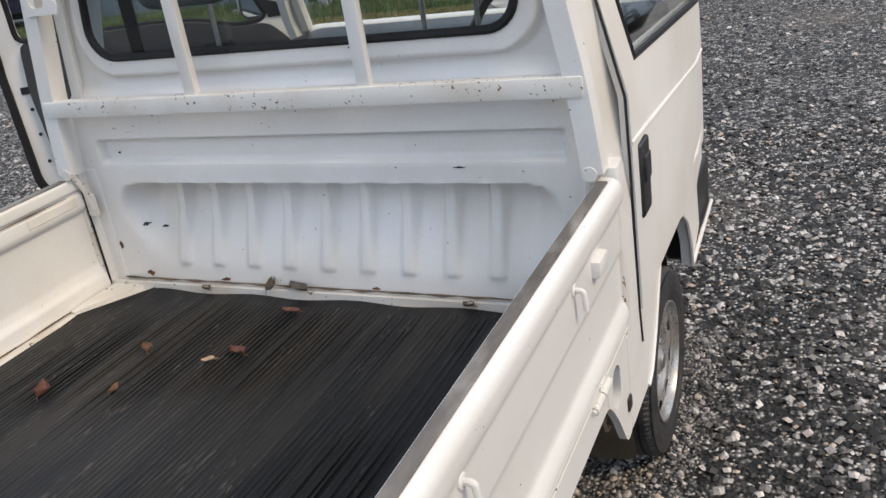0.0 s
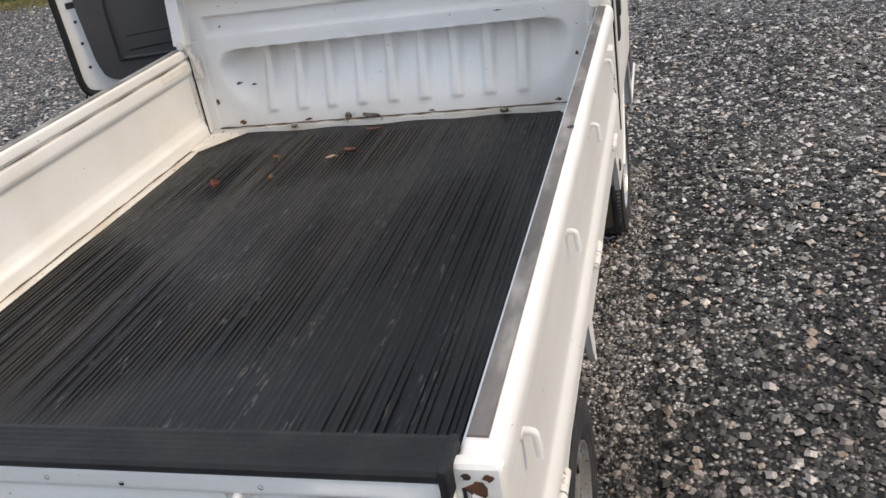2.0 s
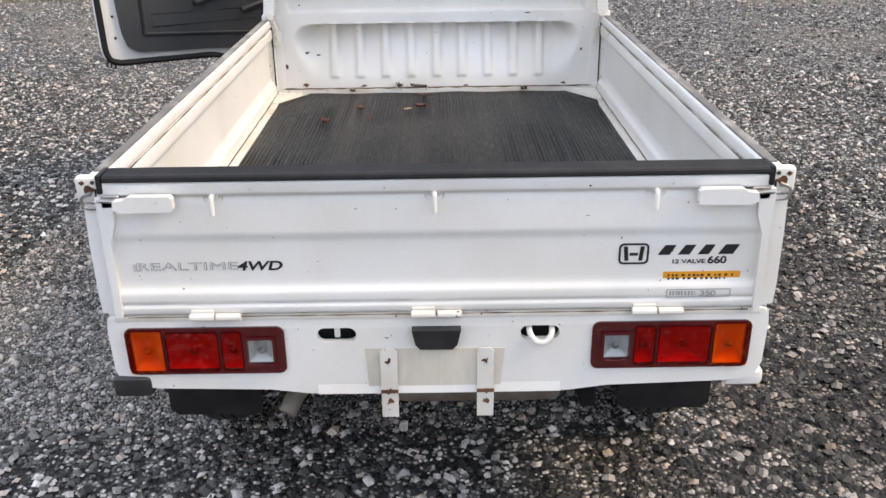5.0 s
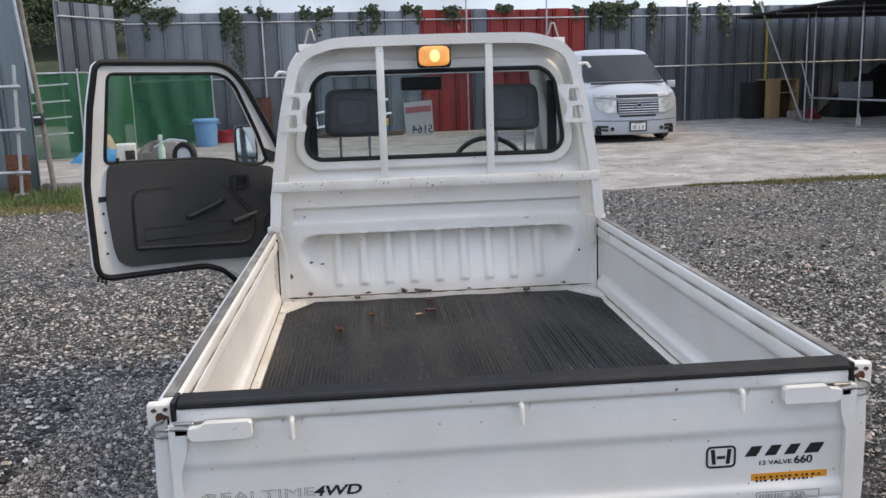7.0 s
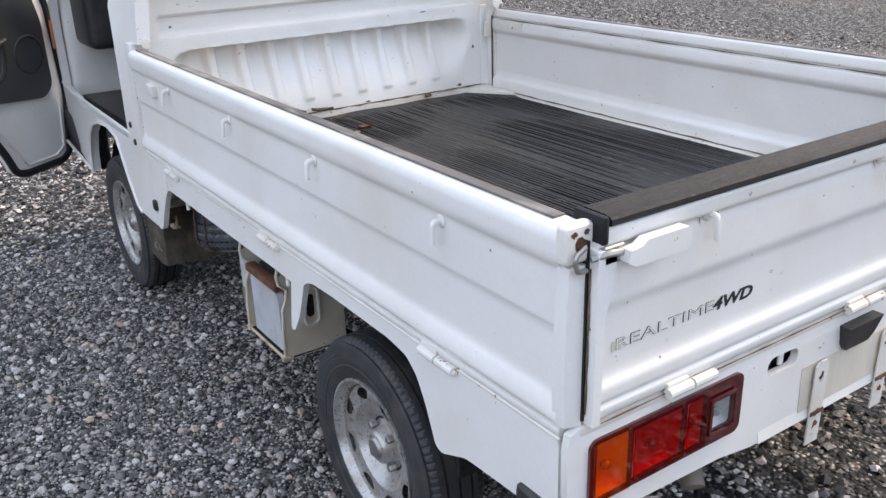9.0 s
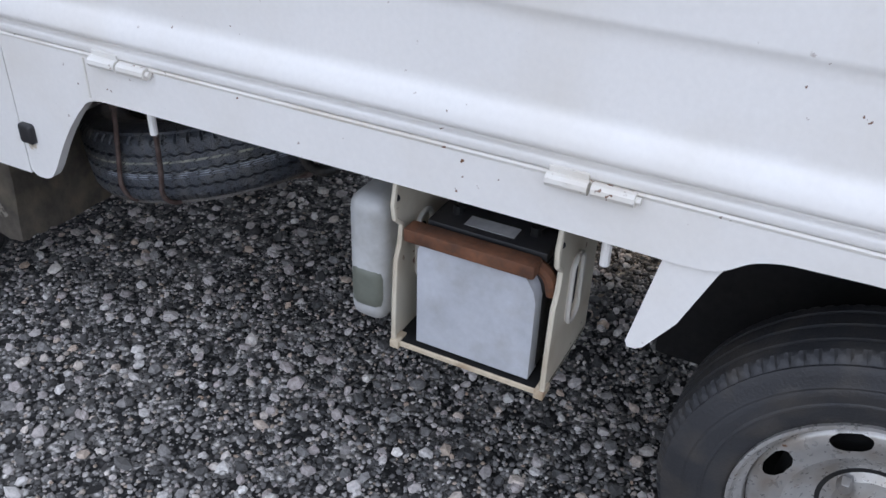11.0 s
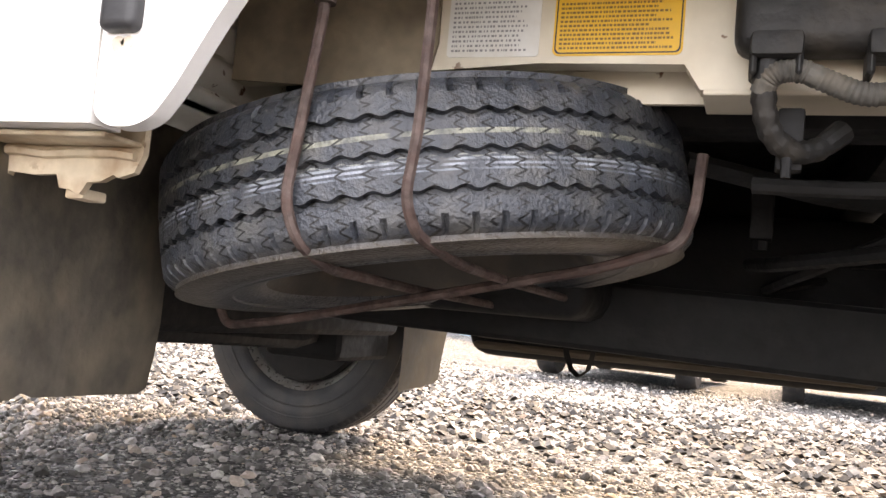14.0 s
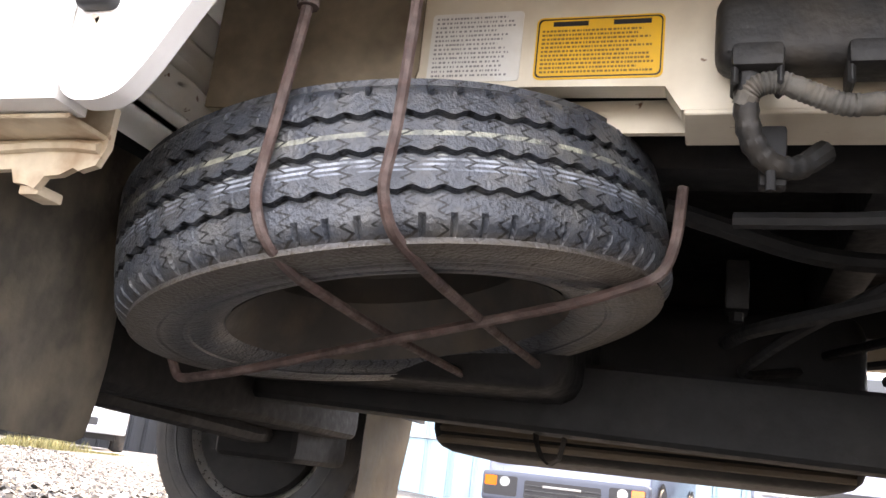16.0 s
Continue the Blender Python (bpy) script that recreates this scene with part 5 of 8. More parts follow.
guard = part("guard_frame", plate(GO + list(reversed(inset(GO, 0.040))), [], lambda a, b, d: (a, 1.838 + d, b), 0.045, 0.010), PAINT, truck, "white tubular guard frame with chipped cross bar")
part("cross_bar", rbox(-0.652, 0.652, 1.834, 1.866, 1.098, 1.137, 0.005), CHIPPED, guard, "chipped white cross bar")
for sx in (-1, 1):
    part("upright_bar", rbox(sx * 0.213 - 0.015, sx * 0.213 + 0.015, 1.842, 1.862, 1.135, 1.668, 0.004), PAINT, guard)
    outl = [(sx * a, b) for a, b in ((0.604, 1.333), (0.514, 1.333), (0.507, 1.354), (0.521, 1.376), (0.519, 1.412), (0.497, 1.444), (0.486, 1.462), (0.484, 1.483), (0.575, 1.483))]
    hol = [[(sx * a, b) for a, b in rrect(0.544, 0.586, 1.350, 1.400, 0.010)], [(sx * a, b) for a, b in rrect(0.528, 0.570, 1.417, 1.467, 0.010)]]
    br = part("guard_bracket", plate(outl, hol, lambda a, b, d: (a, 1.833 + d, b), 0.005), PAINT, guard, "white bracket plate with two slots")
    for a, b in ((0.522, 1.347), (0.498, 1.470)):
        part("bolt", moved(lathe([(0, 0.006), (0.007, 0.006), (0.009, 0)], 8), pose(sx * a, 1.833, b, 0, 0, 90)), STEEL, br)
    part("roof_loop", tube(bend([(sx * 0.462, 1.90, 1.680), (sx * 0.472, 1.90, 1.722), (sx * 0.484, 1.90, 1.724), (sx * 0.508, 1.90, 1.645)], 0.012), 0.0038, 6), STEEL, guard)
    part("rope_hook", tube(bend([(sx * 0.575, 1.86, 1.56), (sx * 0.606, 1.855, 1.565), (sx * 0.618, 1.855, 1.545)], 0.012), 0.006, 8), PAINT, guard)
    part("panel_plug", moved(lathe([(0, 0.003), (0.007, 0.003), (0.009, 0)], 10), pose(sx * 0.385, 1.929, 1.622, 0, 0, 90)), STEEL, truck)
lampb = part("work_lamp", rbox(-0.070, 0.064, 1.822, 1.858, 1.563, 1.651, 0.016, 3), PLASTIC, truck, "amber work lamp, lit, above the rear window")
dome = lathe([(0.0, 0.017), (0.5, 0.016), (0.8, 0.013), (0.95, 0.008), (1.0, 0.0)], 40, lambda r, h, a: (-0.003 + 0.060 * r * abs(math.cos(a)) ** 0.45 * math.copysign(1, math.cos(a)), 1.824 - h, 1.607 + 0.038 * r * abs(math.sin(a)) ** 0.45 * math.copysign(1, math.sin(a))))
part("lens", dome, LAMPON, lampb, "glowing amber lens")
part("bulb_spot", lathe([(0.0, 0.003), (0.7, 0.002), (1.0, 0.0)], 24, lambda r, h, a: (-0.002 + 0.020 * r * math.cos(a), 1.8075 - h, 1.607 + 0.024 * r * math.sin(a))), BULB, lampb)

# -- cab sides
def cab_x(z):
    return 0.690 - 0.235 * max(0.0, z - 1.10) - 1.4 * max(0.0, z - 1.52) ** 2


SIDE = [(1.8655, 0.386), (1.8655, 0.600), (1.907, 0.606), (1.907, 1.575), (1.93, 1.605), (2.0, 1.64), (2.62, 1.67), (2.70, 1.64), (2.98, 1.12), (3.05, 0.95), (3.09, 0.62), (3.07, 0.42), (2.67, 0.38), (2.655, 0.46), (2.60, 0.545), (2.53, 0.592), (2.44, 0.616), (2.31, 0.624), (2.215, 0.606), (2.13, 0.472), (2.07, 0.402), (2.03, 0.386)]
WINDOW = [(2.06, 1.115), (2.84, 1.085), (2.82, 1.20), (2.66, 1.53), (2.58, 1.60), (2.07, 1.60)]
OPENING = [(2.05, 0.635), (2.04, 1.05), (2.06, 1.615), (2.60, 1.635), (2.68, 1.60), (2.92, 1.12), (2.985, 0.93), (3.0, 0.66), (2.66, 0.635)]
for s in (-1, 1):
    hol = [WINDOW] if s > 0 else [OPENING]
    curve = lambda a: 0.30 * max(0.0, a - 2.78) ** 2
    part("cab_side", plate(SIDE, hol, lambda a, b, d: (s * (cab_x(b) - d - curve(a)), a, b), 0.03, 0.006), PAINT, truck, "white cab side with wheel arch")
    part("arch_lip", tube([(s * 0.690, a, b) for a, b in SIDE[11:]], 0.006, 6), PAINT, truck)
    part("crease", tube([(s * (0.6895 - curve(a)), a, b) for a, b in ((2.02, 0.655), (2.40, 0.662), (2.8, 0.668), (3.04, 0.67))], 0.0055, 8), PAINT, truck)
    part("front_bumper_side", rbox(min(s * 0.60, s * 0.675), max(s * 0.60, s * 0.675), 2.72, 3.15, 0.36, 0.56, 0.03, 4), PLASTIC, truck, "black plastic bumper end")
    part("side_indicator", rbox(min(s * 0.62, s * 0.675), max(s * 0.62, s * 0.675), 3.02, 3.09, 0.80, 0.92, 0.01, 3), RED if s > 0 else AMBER, truck, "small coloured corner lamp")
rd = [(1.992, 0.60), (1.985, 0.93), (1.978, 1.06), (2.00, 1.64), (2.60, 1.66), (2.69, 1.63), (2.96, 1.12), (3.03, 0.94), (3.06, 0.64), (2.66, 0.60), (2.60, 0.60), (2.50, 0.605), (2.22, 0.605), (2.12, 0.60)]
rdoor = part("cab_door", plate(rd, [WINDOW], lambda a, b, d: (cab_x(b) + 0.007 - d - 0.30 * max(0.0, a - 2.78) ** 2, a, b), 0.02, 0.004), PAINT, truck, "closed white driver's door with black handle")
part("door_glass", plate(WINDOW, [], lambda a, b, d: (cab_x(b) - 0.006 - d, a, b), 0.004), GLASS, rdoor, "dark-looking side glass", 0).visible_shadow = False
part("window_seal", tube([(cab_x(b) + 0.004, a, b) for a, b in WINDOW], 0.009, 6, True), RUBBER, rdoor)
part("door_handle", rbox(0.685, 0.7035, 2.035, 2.115, 0.785, 0.945, 0.012, 3), PLASTIC, rdoor, "black recessed door handle")
part("handle_grip", rbox(0.700, 0.709, 2.05, 2.10, 0.86, 0.915, 0.004), PLASTIC, rdoor)
part("crease", tube([(0.6955 - 0.3 * max(0, a - 2.78) ** 2, a, b) for a, b in ((1.985, 0.965), (2.4, 0.945), (2.8, 0.925), (3.02, 0.915))], 0.005, 8), PAINT, rdoor)
part("door_gap", tube([(cab_x(b) + 0.0015, a, b) for a, b in ((1.995, 0.52), (1.985, 0.60), (1.981, 0.93), (1.974, 1.06), (1.996, 1.62))], 0.003, 5), INK, rdoor)
for y, z in ((1.998, 0.690), (1.974, 0.638)):
    part("body_plug", moved(lathe([(0, 0.004), (0.009, 0.004), (0.011, 0)], 12), pose(-0.6905, y, z, 0, 0, 180)), PLASTIC, truck, "small black body plug")
# roof, windscreen, front
bm = bmesh.new()
g = [[bm.verts.new((cab_x(1.67) * u, y, 1.668 + 0.020 * (1 - abs(u) ** 3) * smooth01((y - 1.88) / 0.25))) for u in [i / 12 - 1 for i in range(25)]] for y in (1.885, 1.93, 2.0, 2.2, 2.45, 2.62, 2.70)]
for a, b in zip(g, g[1:]):
    for i in range(24):
        bm.faces.new((a[i], a[i + 1], b[i + 1], b[i]))
ex = bmesh.ops.extrude_face_region(bm, geom=bm.faces[:], use_keep_orig=True)
for q in ex["geom"]:
    if isinstance(q, bmesh.types.BMVert):
        q.co.z -= 0.025
part("cab_roof", bm, PAINT, truck, "white cab roof")
wind = part("windscreen", plate([(-0.55, 0), (0.55, 0), (0.60, 1), (-0.60, 1)], [], lambda a, b, d: (a, 2.70 + 0.28 * b, 1.66 - 0.55 * b + d), 0.004), GLASS, truck, "clear windscreen glass", 0)
wind.visible_shadow = False
for s in (-1, 1):
    part("screen_pillar", tube([(s * 0.55, 2.68, 1.675), (s * 0.60, 2.85, 1.36), (s * 0.635, 2.99, 1.08)], 0.024, 8), PAINT, truck)
part("front_panel", rbox(-0.64, 0.64, 2.98, 3.06, 0.42, 1.08, 0.03, 4), PAINT, truck, "white cab front panel")
# cab interior
part("dashboard", rbox(-0.60, 0.60, 2.74, 3.0, 0.82, 1.075, 0.04, 4), PLASTIC, truck, "black dashboard")
part("cab_floor", rbox(-0.62, 0.62, 1.96, 2.95, 0.60, 0.625, 0.004), PLASTIC, truck)
for s in (-1, 1):
    seat = part("seat", rbox(s * 0.31 - 0.225, s * 0.31 + 0.225, 2.06, 2.50, 0.66, 0.86, 0.05, 4), material("dark_seat_cloth", (0.12, 0.122, 0.13), 0.7, 0, 0.2, 8, 200, 0.3), truck, "dark grey cloth seat")
    part("seat_back", rbox(s * 0.33 - 0.21, s * 0.33 + 0.21, 2.01, 2.12, 0.82, 1.17, 0.045, 4), MATS["dark_seat_cloth"], seat)
    part("headrest", rbox(s * 0.327 - 0.116, s * 0.327 + 0.116, 1.995, 2.095, 1.298, 1.490, 0.049, 6, lambda b: [setattr(v.co, "x", s * 0.327 + (v.co.x - s * 0.327) * (1.06 - 0.9 * max(0.0, v.co.z - 1.40))) for v in b.verts]), MATS["dark_seat_cloth"], seat, "dark rounded headrest")
    part("headrest_seam", tube([(s * 0.327 + a, 1.9935, b) for a, b in rrect(-0.062, 0.062, 1.345, 1.452, 0.025)], 0.0045, 6, True), MATS["dark_seat_cloth"], seat)
    for k in (-1, 1):
        part("headrest_post", tube([(s * 0.327 + k * 0.06, 2.045, 1.15), (s * 0.327 + k * 0.06, 2.045, 1.30)], 0.006, 6), STEEL, seat)
    part("belt", rbox(s * 0.50 - 0.02, s * 0.50 + 0.02, 2.03, 2.034, 0.9, 1.5, 0), PLASTIC, truck)
sw = [(0.315 + 0.185 * math.cos(a), 2.62 + 0.09 * math.sin(a), 1.065 + 0.16 * math.sin(a)) for a in [i * math.pi / 16 for i in range(32)]]
steer = part("steering_wheel", tube(sw, 0.013, 8, True), PLASTIC, truck, "black steering wheel")
part("spoke", join(tube([(0.14, 2.62, 1.065), (0.49, 2.62, 1.065)], 0.012, 6), tube([(0.315, 2.62, 1.065), (0.315, 2.80, 0.95)], 0.025, 8)), PLASTIC, steer)
mir = part("inside_mirror", rbox(-0.105, 0.095, 2.65, 2.69, 1.468, 1.536, 0.019, 5), PLASTIC, truck, "black inside mirror")
part("mirror_stem", tube([(0, 2.68, 1.56), (0, 2.72, 1.64)], 0.007, 6), PLASTIC, mir)
PAPER = bpy.data.materials.new("white_paper")
PAPER.use_nodes = True
pn, pl_ = PAPER.node_tree.nodes, PAPER.node_tree.links
dif, tlu, pmix = pn.new("ShaderNodeBsdfDiffuse"), pn.new("ShaderNodeBsdfTranslucent"), pn.new("ShaderNodeMixShader")
dif.inputs[0].default_value = tlu.inputs[0].default_value = (0.86, 0.86, 0.85, 1)
pl_.new(dif.outputs[0], pmix.inputs[1]), pl_.new(tlu.outputs[0], pmix.inputs[2]), pl_.new(pmix.outputs[0], pn["Material Output"].inputs[0])
tag = part("paper_tag", plate([(-0.082, 1.248), (0.058, 1.248), (0.052, 1.418), (-0.090, 1.408)], [], lambda a, b, d: (a, 2.79 + d, b), 0.0012), PAPER, truck, "white paper tag on the windscreen", 0)
part("pink_band", plate([(-0.080, 1.355), (0.048, 1.362), (0.047, 1.392), (-0.082, 1.385)], [], lambda a, b, d: (a, 2.788 + d, b), 0.0008), material("pink_print", (0.80, 0.30, 0.33), 0.7, 0, 0.1), tag)
letters("lettering", "5164", 0.056, Matrix.Translation((0.055, 2.7865, 1.258)) @ pose(0, 0, 0, 90, 0, 0) @ Matrix.Diagonal((-1, 1, 1, 1)), INK, tag, 0.95)

# -- open left door
HINGE, DU, DN = Vector((-0.690, 3.150, 0)), Vector((-0.826, -0.563, 0)), Vector((-0.563, 0.826, 0))


def at_door(u, z, n):
    """u from the hinge, n outward; the upper part leans inward."""
    lean = 0.20 * max(0.0, z - 1.10)
    return HINGE + DU * u + DN * (n - lean) + Vector((0, 0, z))


DOOR = [(1.045, 1.625), (1.02, 1.645), (0.48, 1.640), (0.41, 1.622), (0.36, 1.585), (0.30, 1.520), (0.14, 1.265), (0.05, 1.10), (0.0, 0.98), (-0.02, 0.62), (0.02, 0.36), (0.06, 0.335), (0.26, 0.330), (0.315, 0.345), (0.345, 0.42), (0.40, 0.52), (0.47, 0.585), (0.56, 0.618), (0.75, 0.626), (1.04, 0.638), (1.085, 0.655), (1.10, 0.70), (1.105, 1.08), (1.075, 1.45)]
DWIN = [(0.985, 1.588), (0.46, 1.580), (0.405, 1.560), (0.36, 1.515), (0.235, 1.28), (0.175, 1.135), (0.20, 1.115), (0.30, 1.115), (0.40, 1.150), (0.55, 1.168), (1.010, 1.182)]
DTRIM = [(1.000, 1.178), (0.55, 1.165), (0.40, 1.147), (0.30, 1.110), (0.17, 1.105), (0.10, 1.03), (0.07, 0.92), (0.07, 0.66), (0.12, 0.62), (0.60, 0.665), (0.94, 0.685), (0.985, 0.71), (1.005, 0.78), (1.020, 1.02)]
DOOR, DWIN, DTRIM = soften(DOOR, 0.03), soften(DWIN, 0.03), soften(DTRIM, 0.03)
ld = part("cab_door", plate(DOOR, [DWIN], lambda a, b, d: at_door(a, b, -d), 0.045, 0.006), PAINT, truck, "open white passenger door with grey plastic lining")


def shrink(points, k):
    cx, cz = sum(p[0] for p in points) / len(points), sum(p[1] for p in points) / len(points)
    return [(a + (cx - a) * k / max(0.05, math.hypot(cx - a, cz - b)), b + (cz - b) * k / max(0.05, math.hypot(cx - a, cz - b))) for a, b in points]


part("weather_strip", tube([at_door(a, b, -0.047) for a, b in shrink(DOOR, 0.010)], 0.0155, 6, True), RUBBER, ld, "black rubber weather strip")
part("glass_seal", tube([at_door(a, b, -0.040) for a, b in DWIN], 0.010, 6, True), RUBBER, ld)
part("door_glass", plate(DWIN, [], lambda a, b, d: at_door(a, b, -0.022 - d), 0.004), GLASS, ld, "clear door glass", 0).visible_shadow = False
lin = part("door_lining", plate(DTRIM, [], lambda a, b, d: at_door(a, b, -0.045 - d), 0.026, 0.008), TRIM, ld, "dark grey moulded door lining")
on_lining = lambda a, b, k=0.0715: at_door(a, b, -k)
pocket = bend([(0.905, 0.765, 0), (0.30, 0.715, 0), (0.27, 0.86, 0), (0.44, 1.035, 0), (0.905, 1.045, 0), (0.905, 0.765, 0)], 0.06, 6)
part("lining_crease", tube([on_lining(p.x, p.y, 0.0725) for p in pocket], 0.007, 6), INK, lin)
part("lining_ridge", tube([on_lining(p.x * 0.97 + 0.018, p.y * 0.97 + 0.027, 0.0725) for p in pocket], 0.007, 6), TRIM, lin)
for zz in (0.855, 0.800):
    part("lining_crease", tube([on_lining(a, zz - 0.02 * (0.9 - a), 0.0715) for a in (0.86, 0.6, 0.33)], 0.004, 6), RUBBER, lin)
part("pull_panel", plate([(0.86, 0.80), (0.34, 0.785), (0.34, 0.84), (0.86, 0.853)], [], lambda a, b, d: at_door(a, b, -0.069 - d), 0.006, 0.002), TRIM, lin)
part("window_crank", tube(bend([on_lining(0.64, 0.895, 0.072), on_lining(0.63, 0.895, 0.094), on_lining(0.455, 0.955, 0.098)], 0.02), [0.016] * 3 + [0.013] * 5, 8), PLASTIC, lin, "black window crank")
part("crank_knob", tube([on_lining(0.455, 0.955, 0.095), on_lining(0.452, 0.956, 0.125)], 0.013, 10), PLASTIC, lin)
part("pull_handle", tube([on_lining(0.405, 0.838, 0.085), on_lining(0.34, 0.858, 0.094), on_lining(0.27, 0.873, 0.085)], [0.014, 0.012, 0.008], 8), TRIM, lin)
part("latch_bezel", plate(rrect(0.30, 0.405, 1.000, 1.075, 0.012), [rrect(0.318, 0.388, 1.014, 1.062, 0.006)], lambda a, b, d: at_door(a, b, -0.070 - d), 0.012, 0.003), PLASTIC, lin)
part("latch_lever", plate(rrect(0.325, 0.365, 1.018, 1.058, 0.005), [], lambda a, b, d: at_door(a, b, -0.070 - d), 0.008, 0.002), RUBBER, lin)
part("speaker_ring", tube([on_lining(0.16 + 0.07 * math.cos(a), 0.80 + 0.07 * math.sin(a), 0.070) for a in [i * math.pi / 12 for i in range(24)]], 0.006, 6, True), PLASTIC, lin)
part("lock_knob", tube([at_door(0.955, 1.18, -0.055), at_door(0.955, 1.205, -0.055)], 0.009, 8), PLASTIC, lin)
for zz in (0.76, 0.86, 0.95, 1.12):
    part("edge_hole", moved(lathe([(0, 0.001), (0.006, 0.001), (0.007, 0)], 8, lambda r, h, a: at_door(1.035 + r * math.cos(a), zz + r * math.sin(a), -0.046 - h)), Matrix()), INK, ld)
part("door_striker", plate(rrect(1.018, 1.052, 1.005, 1.03, 0.003), [], lambda a, b, d: at_door(a, b, -0.046 - d), 0.004), INK, ld)
part("lower_panel_press", tube([at_door(a, b, -0.046) for a, b in ((0.03, 0.58), (0.05, 0.40), (0.10, 0.37), (0.25, 0.37), (0.30, 0.44), (0.36, 0.54), (0.42, 0.58))], 0.006, 6), PAINT, ld)
part("corner_sweep", join(*[tube([at_door(1.045 + i * 0.018, 0.655, -0.03), at_door(1.055 + i * 0.018, 0.615 + 0.008 * i, -0.035)], 0.005, 6) for i in range(3)]), RUBBER, ld)
# mirror on the door
MP = Matrix.Translation((-0.925, 3.130, 1.207)) @ pose(0, 0, 0, -4, 0, 15)
mm = part("door_mirror", moved(rbox(-0.058, 0.058, -0.01, 0.055, -0.102, 0.102, 0.028, 4), MP), PLASTIC, ld, "black door mirror")
part("mirror_rim", moved(tube([(a, -0.010, b) for a, b in rrect(-0.052, 0.052, -0.096, 0.096, 0.026)], 0.006, 8, True), MP), PLASTIC, mm)
part("mirror_glass", moved(plate(rrect(-0.048, 0.048, -0.092, 0.092, 0.022), [], lambda a, b, d: (a, -0.012 - d, b), 0.003), MP), material("mirror_silver", (0.85, 0.86, 0.87), 0.03, 1.0, 0.0, 5, 50, 0), mm, "reflecting mirror glass")
part("mirror_arm", tube([(-0.905, 3.14, 1.13), (-0.87, 3.10, 1.10), (-0.80, 3.10, 1.10)], 0.014, 8), PLASTIC, mm)
part("mirror_sail", plate([(0.09, 1.12), (0.165, 1.12), (0.20, 1.20), (0.13, 1.17)], [], lambda a, b, d: at_door(a, b, -0.01 - d), 0.04), PLASTIC, ld)

# ---- things in the bed ----
mat_x, mat_z = [], []
x, worn_rib, odd = -0.622, random.Random(8), 0
while x < 0.622:
    h = worn_rib.choice((0.0048, 0.0042, 0.0038, 0.0034, 0.0024, 0.0040, 0.0046, 0.0012, 0.0032, 0.0008))
    for dx, dz in ((0.0, 0.0), (0.0014, h), (0.0062, h), (0.0076, 0.0)):
        mat_x.append(x + dx), mat_z.append(dz)
    x, odd = x + (0.0112 if odd else 0.0150) * worn_rib.uniform(0.92, 1.08), 1 - odd


def mat_front(x):
    return 1.868 + 0.006 * math.sin(x * 23) if abs(x) < 0.52 else 1.868 - (abs(x) - 0.52) * 1.5


bm = bmesh.new()
rows = []
for j in range(61):
    t = j / 60
    rows.append([bm.verts.new((x, -0.012 + (mat_front(x) + 0.012) * t, 0.6355 + z * (1 - smooth01((t - 0.955) / 0.03)) * (0.10 + 0.90 * smooth01(0.55 + 1.9 * noise.noise((x * 2.6, t * 4.2, 1.7)) + 0.5 * noise.noise((x * 9, t * 6, 4.1)))) + 0.0022 * noise.noise((x * 3, t * 5, 0.3)) + 0.004 * smooth01((t - 0.97) / 0.03))) for x, z in zip(mat_x, mat_z)])
for a, b in zip(rows, rows[1:]):
    for i in range(len(a) - 1):
        bm.faces.new((a[i], a[i + 1], b[i + 1], b[i]))
edge = [v for v in rows[0]] + [r[-1] for r in rows[1:]] + list(reversed(rows[-1][:-1])) + [r[0] for r in reversed(rows[1:-1])]
low = [bm.verts.new((v.co.x, v.co.y, 0.6305)) for v in edge]
for i in range(len(edge)):
    j = (i + 1) % len(edge)
    bm.faces.new((edge[i], low[i], low[j], edge[j]))
mat_ob = part("bed_mat", bm, MAT_RUBBER, None, "", 30)
tagged(mat_ob, "worn black ribbed rubber mat on the truck bed", "mat")


def dry_leaf(length, width, curl, seed):
    rnd, b = random.Random(seed), bmesh.new()
    g = []
    for i in range(9):
        t = i / 8
        w = width * math.sin(math.pi * min(1, t * 0.96 + 0.02)) ** 0.8 * (1 + 0.18 * rnd.uniform(-1, 1))
        g.append([b.verts.new((k * w / 2 + 0.003 * math.sin(t * 5), (t - 0.5) * length, 0.003 + curl * (abs(k) ** 2) * width * 0.6 + curl * 0.3 * length * (t - 0.5) ** 2 * 2)) for k in (-1, -0.5, 0, 0.5, 1)])
    for p, q in zip(g, g[1:]):
        for i in range(4):
            b.faces.new((p[i], p[i + 1], q[i + 1], q[i]))
    ex = bmesh.ops.extrude_face_region(b, geom=b.faces[:], use_keep_orig=True)
    for v in ex["geom"]:
        if isinstance(v, bmesh.types.BMVert):
            v.co.z += 0.0007
    stem = tube([(0, -length * 0.49, 0.003 + curl * 0.15 * length), (0.002, -length * 0.6, 0.006), (0.004, -length * 0.68, 0.004)], 0.0009, 5)
    return join(b, stem)


